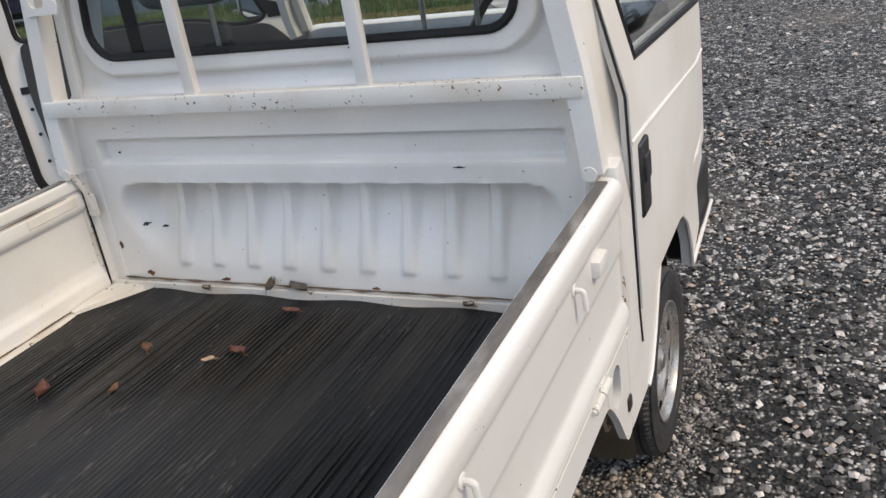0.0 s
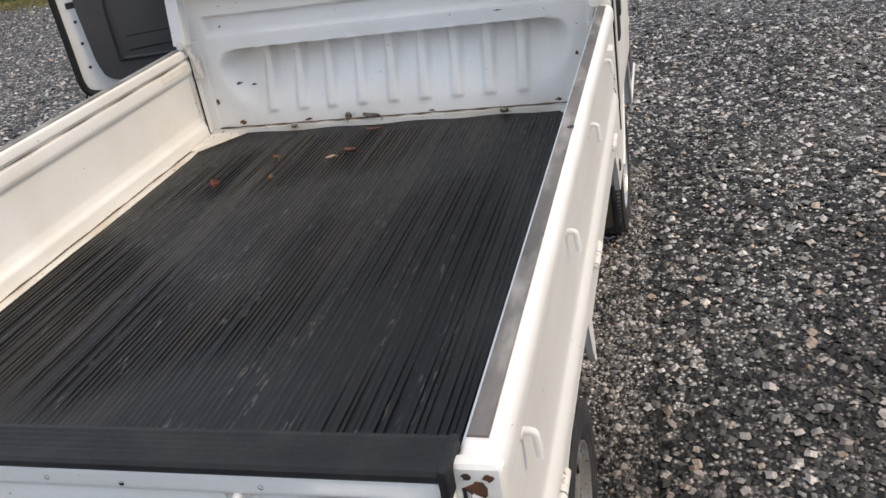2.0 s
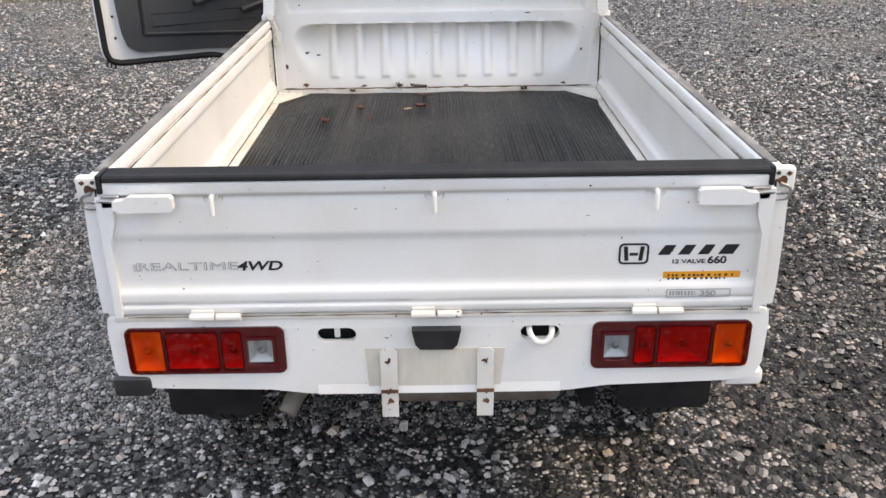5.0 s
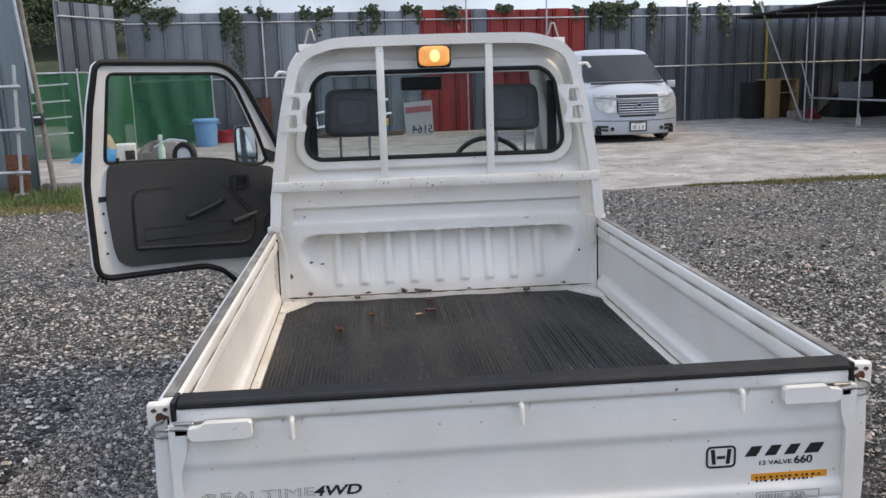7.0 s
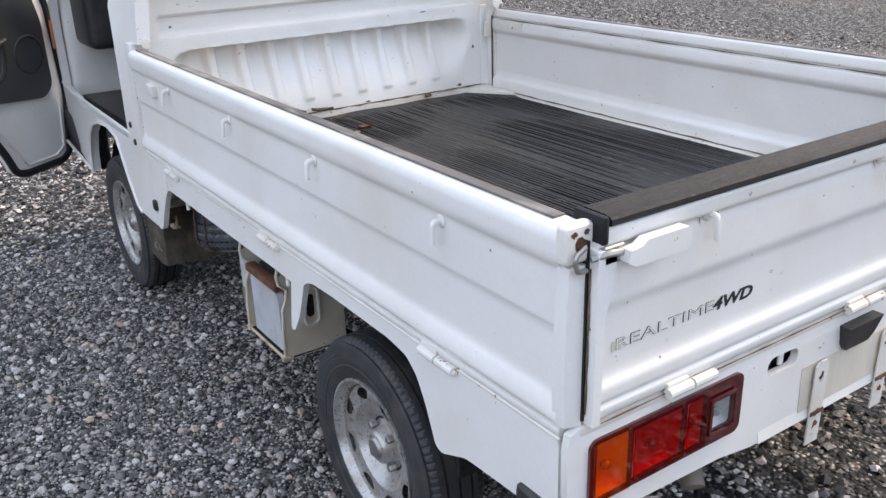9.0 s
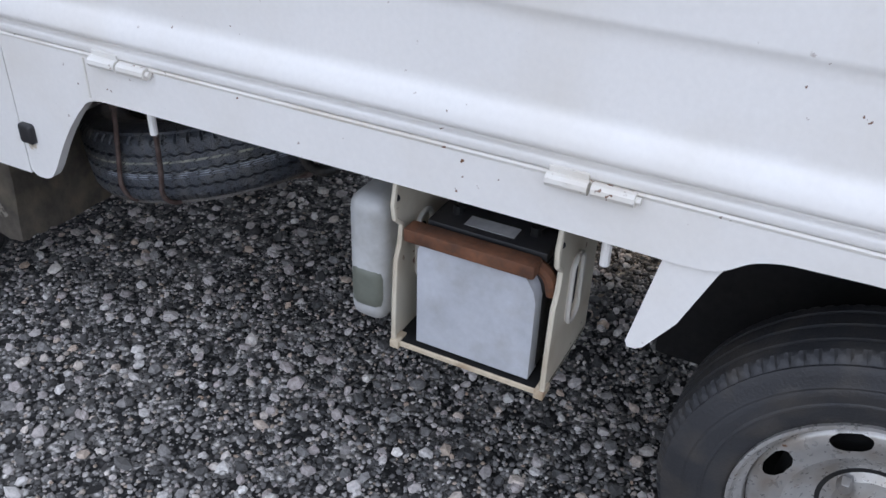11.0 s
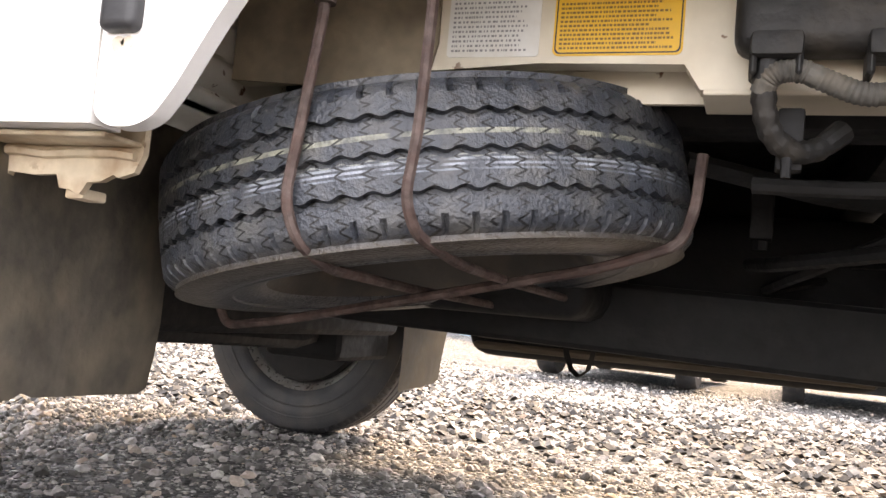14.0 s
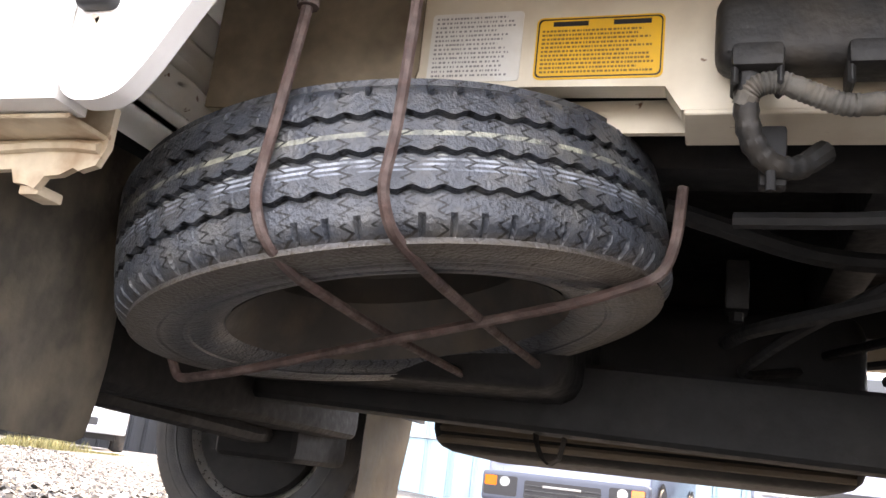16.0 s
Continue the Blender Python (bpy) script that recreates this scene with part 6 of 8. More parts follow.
LEAFC = [material("russet_leaf", (0.13, 0.052, 0.035), 0.6, 0, 0.35, 60, 300, 0.2), material("brown_leaf", (0.16, 0.085, 0.05), 0.7, 0, 0.35, 60, 300, 0.2), material("pale_leaf", (0.42, 0.30, 0.20), 0.6, 0, 0.25, 60, 300, 0.2), material("grey_leaf", (0.12, 0.10, 0.08), 0.75, 0, 0.35, 60, 300, 0.2)]
for x, y, z, ang, ln, wd, curl, c, lab in ((-0.063, 1.612, 0.6415, 70, 0.052, 0.030, 0.6, 0, "curled russet dry leaf on the rubber mat"), (-0.403, 1.402, 0.6415, 20, 0.056, 0.032, 0.7, 0, "curled russet dry leaf on the rubber mat"), (-0.112, 1.575, 0.6415, 110, 0.034, 0.020, 0.4, 2, "small pale yellow leaf on the rubber mat"),
                                           (-0.050, 1.800, 0.6415, 80, 0.060, 0.022, 0.3, 0, "russet dry leaf on the rubber mat"), (-0.290, 1.590, 0.6415, 40, 0.046, 0.028, 0.6, 1, "curled brown dry leaf on the rubber mat"), (-0.245, 1.440, 0.6415, 0, 0.036, 0.018, 0.6, 1, "small brown dry leaf on the rubber mat"),
                                           (-0.075, 1.878, 0.6545, 62, 0.085, 0.032, 0.5, 3, "large grey-brown dry leaf on the front rim"), (-0.155, 1.878, 0.6545, 10, 0.060, 0.025, 0.9, 3, "crumpled grey leaf standing at the front rim"), (0.355, 1.872, 0.6415, 80, 0.030, 0.02, 0.8, 3, "small dark leaf scrap at the front rim"), (-0.345, 1.872, 0.6415, 60, 0.028, 0.02, 0.8, 3, "small dark leaf scrap at the front rim")):
    lf = part("fallen_leaf", dry_leaf(ln * 0.88, wd * 0.88, curl, int(abs(x) * 1000)), LEAFC[c], None, "", 60)
    tagged(lf, lab, "leaf", "leaves on the truck bed")
    lf.matrix_basis = pose(x, y, z, 0, 0, ang)

# ---- ground ----


def fall(x, y):
    """The yard falls away to the east."""
    s, f = np.clip((x - 1.2) / 5.5, 0, 1), np.clip((y - 5.0) / 4.0, 0, 1)
    return -(0.20 + 0.03 * np.clip((2.7 - y) / 2.5, 0, 1)) * s * s * (3 - 2 * s) * (1 - f * f * (3 - 2 * f))


def ground_z(x, y):
    return float(fall(x, y)) + 0.006 * noise.noise((x * 0.7, y * 0.7, 0.0)) * (1 if max(abs(x), abs(y - 1)) < 12 else 0)


m = bpy.data.materials.new("gravel_ground")
m.use_nodes = True
n, l = m.node_tree.nodes, m.node_tree.links
p = n["Principled BSDF"]
co = n.new("ShaderNodeTexCoord")


def node(kind, **inputs):
    q = n.new(kind)
    for key, v in inputs.items():
        q.inputs[key.replace("_", " ")].default_value = v
    return q


def ramp4(src, stops):
    r = n.new("ShaderNodeValToRGB")
    while len(r.color_ramp.elements) < len(stops):
        r.color_ramp.elements.new(0.5)
    for e, (pos, c) in zip(r.color_ramp.elements, stops):
        e.position, e.color = pos, tuple(c) + (1,)
    l.new(src, r.inputs[0])
    return r


def dark_patch(src):
    """A darker stretch of gravel east of the truck, its edge broken by noise."""
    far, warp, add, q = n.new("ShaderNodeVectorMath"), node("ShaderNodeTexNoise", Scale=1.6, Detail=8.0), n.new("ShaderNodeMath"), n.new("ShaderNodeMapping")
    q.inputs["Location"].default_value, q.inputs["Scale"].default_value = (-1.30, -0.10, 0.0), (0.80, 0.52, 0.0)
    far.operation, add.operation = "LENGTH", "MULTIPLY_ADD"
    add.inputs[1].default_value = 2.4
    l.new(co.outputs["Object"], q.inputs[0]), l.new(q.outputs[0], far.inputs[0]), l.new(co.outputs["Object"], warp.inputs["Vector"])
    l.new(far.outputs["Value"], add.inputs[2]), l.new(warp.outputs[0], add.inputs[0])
    dark_ramp = ramp4(add.outputs[0], [(0.75, (0.40, 0.375, 0.355)), (1.0, (0.60, 0.575, 0.56))])
    dark_ramp.color_ramp.elements.new(1.0).color = (1, 1, 1, 1)
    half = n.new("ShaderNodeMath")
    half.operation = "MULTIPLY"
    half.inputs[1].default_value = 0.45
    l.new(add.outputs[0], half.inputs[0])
    for e, x in zip(dark_ramp.color_ramp.elements, (0.70, 0.82, 1.0)):
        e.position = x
    l.new(half.outputs[0], dark_ramp.inputs[0])
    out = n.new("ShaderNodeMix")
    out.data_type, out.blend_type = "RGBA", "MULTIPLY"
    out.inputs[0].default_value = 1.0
    l.new(src, out.inputs[6]), l.new(dark_ramp.outputs[0], out.inputs[7])
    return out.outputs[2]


vor = node("ShaderNodeTexVoronoi", Scale=72.0)
big = node("ShaderNodeTexVoronoi", Scale=34.0)
broad = node("ShaderNodeTexNoise", Scale=0.35, Detail=5.0)
mid = node("ShaderNodeTexNoise", Scale=2.2, Detail=5.0)
for q in (vor, big, broad, mid):
    l.new(co.outputs["Object"], q.inputs["Vector"])
GREYS = [(0.0, (0.014, 0.0137, 0.0133)), (0.50, (0.048, 0.046, 0.044)), (0.66, (0.22, 0.21, 0.199)), (0.80, (0.55, 0.525, 0.49)), (1.0, (0.88, 0.84, 0.78))]
sep1, sep2 = n.new("ShaderNodeSeparateColor"), n.new("ShaderNodeSeparateColor")
l.new(vor.outputs["Color"], sep1.inputs[0]), l.new(big.outputs["Color"], sep2.inputs[0])
c1, c2 = ramp4(sep1.outputs[0], GREYS), ramp4(sep2.outputs[0], GREYS)
pick = ramp4(sep2.outputs[1], [(0.62, (0, 0, 0)), (0.66, (1, 1, 1))])
mx = n.new("ShaderNodeMix")
mx.data_type = "RGBA"
l.new(pick.outputs[0], mx.inputs[0]), l.new(c1.outputs[0], mx.inputs[6]), l.new(c2.outputs[0], mx.inputs[7])
# gaps between stones darkened in the colour, grit and shade together
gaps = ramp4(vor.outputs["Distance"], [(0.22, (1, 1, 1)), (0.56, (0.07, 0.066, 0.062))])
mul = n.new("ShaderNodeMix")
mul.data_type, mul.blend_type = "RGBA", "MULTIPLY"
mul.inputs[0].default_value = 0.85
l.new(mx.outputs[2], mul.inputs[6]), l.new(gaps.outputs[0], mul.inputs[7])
earth = ramp4(broad.outputs[0], [(0.55, (0, 0, 0)), (0.72, (0.55, 0.55, 0.55))])
soil = n.new("ShaderNodeMix")
soil.data_type = "RGBA"
soil.inputs[7].default_value = (0.21, 0.175, 0.135, 1)
l.new(earth.outputs[0], soil.inputs[0]), l.new(mul.outputs[2], soil.inputs[6])
l.new(dark_patch(soil.outputs[2]), p.inputs["Base Color"])
p.inputs["Roughness"].default_value = 0.78
inv = ramp4(vor.outputs["Distance"], [(0.0, (1, 1, 1)), (0.7, (0, 0, 0))])
bp = node("ShaderNodeBump", Strength=0.9, Distance=0.012)
l.new(inv.outputs[0], bp.inputs["Height"]), l.new(bp.outputs[0], p.inputs["Normal"])
GRAVEL = m
xs = sorted(set([-3000, -400, -100, -40, -20] + [round(-12 + 0.4 * i, 3) for i in range(61)] + [20, 40, 100, 400, 3000]))
ys = sorted(set([-3000, -400, -100, -30, -12] + [round(-6 + 0.4 * i, 3) for i in range(46)] + [20, 40, 100, 400, 3000]))
bm = bmesh.new()
gv = [[bm.verts.new((x, y, ground_z(x, y))) for x in xs] for y in ys]
for a, b in zip(gv, gv[1:]):
    for i in range(len(xs) - 1):
        bm.faces.new((a[i], a[i + 1], b[i + 1], b[i]))
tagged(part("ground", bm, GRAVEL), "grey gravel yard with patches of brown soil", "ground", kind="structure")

# loose stones: every one a small uneven solid, joined
ICO_V = []
gr = (1 + 5 ** 0.5) / 2
for a in (-1, 1):
    for b in (-gr, gr):
        ICO_V += [(0, a, b), (a, b, 0), (b, 0, a)]
ICO_V = np.array(ICO_V) / math.hypot(1, gr)
hull = bmesh.new()
for v in ICO_V:
    hull.verts.new(v)
bmesh.ops.convex_hull(hull, input=hull.verts[:])
hull.verts.index_update()
ICO_F = np.array([[v.index for v in f.verts] for f in hull.faces])
ICO_V = np.array([v.co[:] for v in hull.verts])
hull.free()
HEX_V = np.array([(math.cos(k * math.pi / 3), math.sin(k * math.pi / 3), 0.25 * (-1) ** k) for k in range(6)] + [(0, 0, 0.85), (0, 0, -0.85)], float)
HEX_F = np.array([(k, (k + 1) % 6, 6) for k in range(6)] + [((k + 1) % 6, k, 7) for k in range(6)])


def stones(name, count, x0, x1, y0, y1, rmin, rmax, base_v, base_f, keep, seed, kind, power=3.6):
    rng = np.random.default_rng(seed)
    xy = np.stack([rng.uniform(x0, x1, count), rng.uniform(y0, y1, count)], 1)
    xy = xy[keep(xy[:, 0], xy[:, 1])]
    c = len(xy)
    r = rmin + (rmax - rmin) * rng.random(c) ** power
    sc = r[:, None] * np.stack([rng.uniform(0.8, 1.25, c), rng.uniform(0.8, 1.25, c), rng.uniform(0.55, 0.9, c)], 1)
    v = base_v[None] * sc[:, None] * rng.uniform(*((0.80, 1.14) if len(base_v) > 8 else (0.75, 1.15)), (c, len(base_v), 1))
    a = rng.uniform(0, 6.283, c)
    ca, sa_ = np.cos(a)[:, None], np.sin(a)[:, None]
    tilt = rng.uniform(-0.5, 0.5, (c, 1))
    X, Y, Z = v[..., 0], v[..., 1], v[..., 2] + v[..., 0] * tilt
    gz = fall(xy[:, 0], xy[:, 1])
    out = np.stack([X * ca - Y * sa_ + xy[:, :1], X * sa_ + Y * ca + xy[:, 1:], Z + (gz + r * rng.uniform(0.2, 0.65, c))[:, None]], -1).reshape(-1, 3)
    f = (base_f[None] + (np.arange(c) * len(base_v))[:, None, None]).reshape(-1)
    me = bpy.data.meshes.new(name)
    me.vertices.add(len(out)), me.loops.add(len(f)), me.polygons.add(len(f) // 3)
    me.vertices.foreach_set("co", out.astype(np.float32).ravel())
    me.loops.foreach_set("vertex_index", f.astype(np.int32))
    me.polygons.foreach_set("loop_start", np.arange(0, len(f), 3, dtype=np.int32))
    me.polygons.foreach_set("use_smooth", np.full(len(f) // 3, len(base_v) > 8 and kind == "dark_stone"))
    me.update()
    me.validate()
    me.materials.append(STONES[kind])
    return tagged(new(name, me), "loose grey and tan gravel stones", "gravel", kind="stuff")


STONES = {}
for kind, tones in (("pale_stone", [(0.0, (0.035, 0.034, 0.033)), (0.22, (0.09, 0.087, 0.083)), (0.40, (0.27, 0.258, 0.245)), (0.60, (0.48, 0.42, 0.395)), (0.84, (0.68, 0.65, 0.61)), (0.95, (0.50, 0.37, 0.27)), (1.0, (0.86, 0.83, 0.78))]),
                    ("mixed_stone", [(0.0, (0.012, 0.0118, 0.0116)), (0.49, (0.040, 0.0385, 0.037)), (0.63, (0.18, 0.172, 0.163)), (0.77, (0.45, 0.43, 0.40)), (0.90, (0.76, 0.69, 0.645)), (0.96, (0.50, 0.37, 0.27)), (1.0, (0.88, 0.85, 0.80))]),
                    ("dark_stone", [(0.0, (0.040, 0.039, 0.0385)), (0.44, (0.138, 0.134, 0.129)), (0.68, (0.285, 0.274, 0.261)), (0.86, (0.54, 0.518, 0.488)), (0.97, (0.36, 0.28, 0.21)), (1.0, (0.62, 0.60, 0.56))])):
    m = STONES[kind] = bpy.data.materials.new(kind)
    m.use_nodes = True
    n, l = m.node_tree.nodes, m.node_tree.links
    p = n["Principled BSDF"]
    geo = n.new("ShaderNodeNewGeometry")
    co = n.new("ShaderNodeTexCoord")
    tone = ramp4(geo.outputs["Random Per Island"], tones)
    gn = node("ShaderNodeTexNoise", Scale=130.0, Detail=5.0)
    l.new(co.outputs["Object"], gn.inputs["Vector"])
    gr2 = ramp4(gn.outputs[0], [(0.3, (0.58, 0.58, 0.58)), (0.7, (1.1, 1.1, 1.1))])
    sm = n.new("ShaderNodeMix")
    sm.data_type, sm.blend_type = "RGBA", "MULTIPLY"
    sm.inputs[0].default_value = 1.0
    l.new(tone.outputs[0], sm.inputs[6]), l.new(gr2.outputs[0], sm.inputs[7])
    patch = node("ShaderNodeTexNoise", Scale=0.7, Detail=5.0)
    l.new(co.outputs["Object"], patch.inputs["Vector"])
    dusty = ramp4(patch.outputs[0], [(0.48, (0, 0, 0)), (0.70, (0.30, 0.30, 0.30))])
    tan = n.new("ShaderNodeMix")
    tan.data_type = "RGBA"
    tan.inputs[7].default_value = (0.40, 0.365, 0.32, 1)
    l.new(dusty.outputs[0], tan.inputs[0]), l.new(sm.outputs[2], tan.inputs[6]), l.new(dark_patch(tan.outputs[2]), p.inputs["Base Color"])
    p.inputs["Roughness"].default_value = 0.66
    bp = node("ShaderNodeBump", Strength=0.35, Distance=0.003)
    l.new(gn.outputs[0], bp.inputs["Height"]), l.new(bp.outputs[0], p.inputs["Normal"])


def off_wheels(x, y):
    ok = np.ones(len(x), bool)
    for wx in (-0.61, 0.61):
        for wy in (0.595, 2.335):
            ok &= ~((abs(x - wx) < 0.06) & (abs(y - wy) < 0.05))
    return ok


near = lambda x, y: (x > -1.75) & (x < 0.75) & (y > 0.45) & (y < 2.95)
keep = lambda x, y: near(x, y) & off_wheels(x, y)
stones("gravel", 56000, -1.75, 0.75, 0.45, 2.95, 0.0026, 0.0060, ICO_V, ICO_F, keep, 1, "dark_stone", 1.6)
stones("gravel", 17500, -1.75, 0.75, 0.45, 2.95, 0.0036, 0.0140, ICO_V, ICO_F, keep, 5, "pale_stone", 4.4)
stones("gravel", 42000, -1.75, 0.75, 0.45, 2.95, 0.0022, 0.0050, HEX_V, HEX_F, keep, 4, "dark_stone")
stones("gravel", 90000, -3.4, 3.4, -0.9, 5.2, 0.0052, 0.018, HEX_V, HEX_F, lambda x, y: ~near(x, y) & off_wheels(x, y), 2, "mixed_stone")
stones("gravel", 17000, -7.5, -0.2, -1.2, 9.8, 0.008, 0.022, HEX_V, HEX_F, lambda x, y: ~((abs(x) < 3.4) & (y < 5.2)), 6, "pale_stone")
stones("gravel", 18000, -0.2, 7.5, -1.2, 9.6, 0.008, 0.022, HEX_V, HEX_F, lambda x, y: ~((abs(x) < 3.4) & (y < 5.2)), 3, "mixed_stone")

# ---- yard beyond: pavement, weeds, fences ----
CONCRETE = material("pale_concrete", (0.365, 0.342, 0.318), 0.85, 0, 0.34, 1.3, 16, 0.3, (0.15, 0.13, 0.106), 0.65, ((0.09, 0.07, 0.05), 9, 0.39))
apron = [(-40, 13.4), (-9, 13.2), (-4.2, 12.7), (-2.6, 10.0), (-1, 9.55), (3, 9.55), (4.1, 9.82), (5.5, 9.87), (6.8, 9.95), (7.6, 9.62), (9.2, 9.55), (30, 9.0), (60, 9.0), (60, 60), (-40, 60)]
tagged(part("pavement", plate(apron, [], lambda a, b, d: (a, b, -0.12 + d), 0.145), CONCRETE), "pale stained concrete apron", "pavement", kind="structure")


def blades(name, label, count, spots, height, colour, seed, category="grass"):
    """Many thin tapering blades; spots: function giving a place."""
    rnd, vs, fs = random.Random(seed), [], []
    for _ in range(count):
        x, y, z = spots(rnd)
        h, a, w = height * rnd.uniform(0.35, 1.2), rnd.uniform(0, 6.28), rnd.uniform(0.004, 0.010)
        lx, ly = rnd.uniform(-0.5, 0.5) * h, rnd.uniform(-0.5, 0.5) * h
        k = len(vs)
        dx, dy = math.cos(a) * w, math.sin(a) * w
        vs += [(x - dx, y - dy, z), (x + dx, y + dy, z), (x + lx * 0.4 + dx * 0.7, y + ly * 0.4 + dy * 0.7, z + h * 0.6), (x + lx * 0.4 - dx * 0.7, y + ly * 0.4 - dy * 0.7, z + h * 0.6), (x + lx, y + ly, z + h)]
        fs += [(k, k + 1, k + 2, k + 3), (k + 3, k + 2, k + 4)]
    me = bpy.data.meshes.new(name)
    me.from_pydata(vs, [], fs)
    me.materials.append(colour)
    return tagged(new(name, me), label, category, kind="stuff")


GRASS = material("green_grass", (0.085, 0.14, 0.035), 0.6, 0, 0.3, 3, 40, 0, (0.26, 0.22, 0.09), 0.6, None, 0, 0.35)
DRYGRASS = material("dry_grass", (0.22, 0.19, 0.075), 0.7, 0, 0.3, 3, 40, 0, (0.09, 0.12, 0.03), 0.5, None, 0, 0.35)
blades("grass", "green and straw grass strip beside the steel wall", 16000, lambda r: (r.uniform(-12.5, -2.9), 10.35 + (r.random() ** 1.4) * 2.3, 0.0), 0.13, GRASS, 21)
blades("grass", "short dry grass fringe beside the gravel", 12000, lambda r: (r.uniform(-12.5, -2.9), 10.35 - abs(r.gauss(0, 0.34)) + r.gauss(0, 0.08), 0.0), 0.05, DRYGRASS, 22)
blades("weeds", "dry weeds along the concrete edge", 4200, lambda r: (lambda t: (5.0 + 4.0 * t + r.gauss(0, 0.10), 9.72 + 0.12 * math.sin(t * 5.1) + r.gauss(0, 0.11), 0.0))(round(r.random() * 14) / 14 if r.random() < 0.6 else r.random()), 0.05, DRYGRASS, 23)
MOSS = material("mossy_weeds", (0.17, 0.15, 0.045), 0.8, 0, 0.3, 3, 40, 0, (0.10, 0.11, 0.03), 0.6, None, 0, 0.35)
blades("weeds", "low yellow-green weeds on the concrete edge", 9000, lambda r: (lambda t: (3.9 + 5.9 * t, 9.80 + 0.16 * math.sin(t * 4.1) - 0.16 * t + r.gauss(0, 0.045), 0.0))(r.random() ** 0.8), 0.03, MOSS, 26)
blades("weeds", "tall green weed tuft at the concrete edge", 900, lambda r: (r.gauss(8.3, 0.35), r.gauss(9.6, 0.12), 0.0), 0.13, DRYGRASS, 24)
blades("weeds", "low weeds on the pavement joint", 500, lambda r: (r.gauss(0.6, 0.5), r.gauss(13.2, 0.15), 0.02), 0.12, GRASS, 25)

WESTSHEET = material("galvanised_sheet", (0.27, 0.325, 0.35), 0.36, 0.35, 0.3, 1.6, 30, 0.04, (0.16, 0.19, 0.20), 0.6, ((0.10, 0.11, 0.11), 5, 0.36), 0, 0, (1, 1, 0.10), 0.0, 0.2)
SHEET = material("grey_steel_sheet", (0.182, 0.206, 0.235), 0.38, 0.35, 0.35, 1.6, 30, 0.04, (0.055, 0.057, 0.06), 0.7, ((0.30, 0.30, 0.29), 7, 0.34), 0, 0, (1, 1, 0.12), 0.0, 0.28)
REDSHEET = material("red_steel_sheet", (0.26, 0.022, 0.018), 0.5, 0.1, 0.2, 1.2, 30, 0.04, (0.10, 0.025, 0.02), 0.6, None, 0, 0, (1, 1, 0.15), 0.0, 0.15)
BLUESHEET = material("pale_blue_sheet", (0.31, 0.44, 0.50), 0.45, 0.05, 0.12, 1.2, 30, 0.03, (0.16, 0.25, 0.29), 0.4, None, 0, 0, (1, 1, 0.2), 0.0, 0.12)
# steel sheet with the dimness of the shelter's interior put into its colour
SHADESHEET = material("shaded_steel_sheet", (0.045, 0.050, 0.057), 0.6, 0.2, 0.3, 1.6, 30, 0.04, (0.02, 0.02, 0.02), 0.6, None, 0, 0, (1, 1, 0.12), 0.0, 0.2)
PANEL = [(0.0, 0.0), (0.006, -0.045), (0.026, -0.045), (0.032, 0.0), (0.078, 0.004), (0.084, -0.030), (0.098, -0.030), (0.104, 0.0), (0.30, 0.003), (0.48, 0.0), (0.484, 0.03), (0.497, 0.03), (0.5, 0.0)]


def panel_mesh(height, mat):
    b = bmesh.new()
    rows = [[b.verts.new((a, q + dy, z)) for a, q in PANEL] for dy, z in ((0, 0), (0, height), (0.006, height), (0.006, 0))]
    for i in range(4):
        for k in range(len(PANEL) - 1):
            b.faces.new((rows[i][k], rows[i][k + 1], rows[(i + 1) % 4][k + 1], rows[(i + 1) % 4][k]))
    o = part("panel", b, mat, None, "", 25)
    me = o.data
    bpy.data.objects.remove(o)
    return me


def sheet_wall(name, label, start, end, height, mats, z=0.0, rails=(1.7, 3.2)):
    """A wall of upright steel sheets from start to end, seen from its -y side, with pipe rails."""
    a, b = Vector((*start, z)), Vector((*end, z))
    d = (b - a)
    ang = math.degrees(math.atan2(d.y, d.x))
    w = tagged(new(name), label, "wall", kind="structure")
    w.matrix_basis = Matrix.Translation(a) @ pose(0, 0, 0, 0, 0, ang)
    made, rnd = {}, random.Random(5)
    for i in range(int(d.length / 0.5)):
        mt = mats(i)
        if mt.name not in made:
            made[mt.name] = panel_mesh(height, mt)
        o = new("panel", made[mt.name])
        o.parent = w
        o.location = (i * 0.5, rnd.uniform(-0.006, 0.006), rnd.uniform(-0.02, 0.02))
    for r in rails:
        part("rail_pipe", tube([(0, -0.06, r), (d.length, -0.06, r)], 0.0245, 8), GALV, w)
    return w


north = sheet_wall("wall_north", "tall grey steel sheet hoarding with two red stretches", (-6.6, 22.8), (20.6, 26.64), 3.46, lambda i: REDSHEET if i in (16, 17, 18, 20, 21, 22, 23, 24, 25) else SHEET)
for xx in (-3.05, 2.65, 5.05, 9.5):
    part("post_pipe", tube([((xx + 6.6) * 1.01, -0.10, 0), ((xx + 6.6) * 1.01, -0.10, 3.9)], 0.0245, 8), GALV, north)
sheet_wall("wall_return", "short return of grey steel sheet hoarding", (-7.63, 20.7), (-6.6, 22.8), 3.64, lambda i: SHEET, 0, (3.3,))
sheet_wall("wall_west", "grey steel sheet wall beside the grass", (-14.1, 13.6), (-5.17, 11.95), 3.3, lambda i: WESTSHEET, 0, ())
sheet_wall("wall_east", "pale blue corrugated sheet fence", (15.6, 12.4), (17.0, -14.0), 2.4, lambda i: BLUESHEET, -0.22, (1.2,))
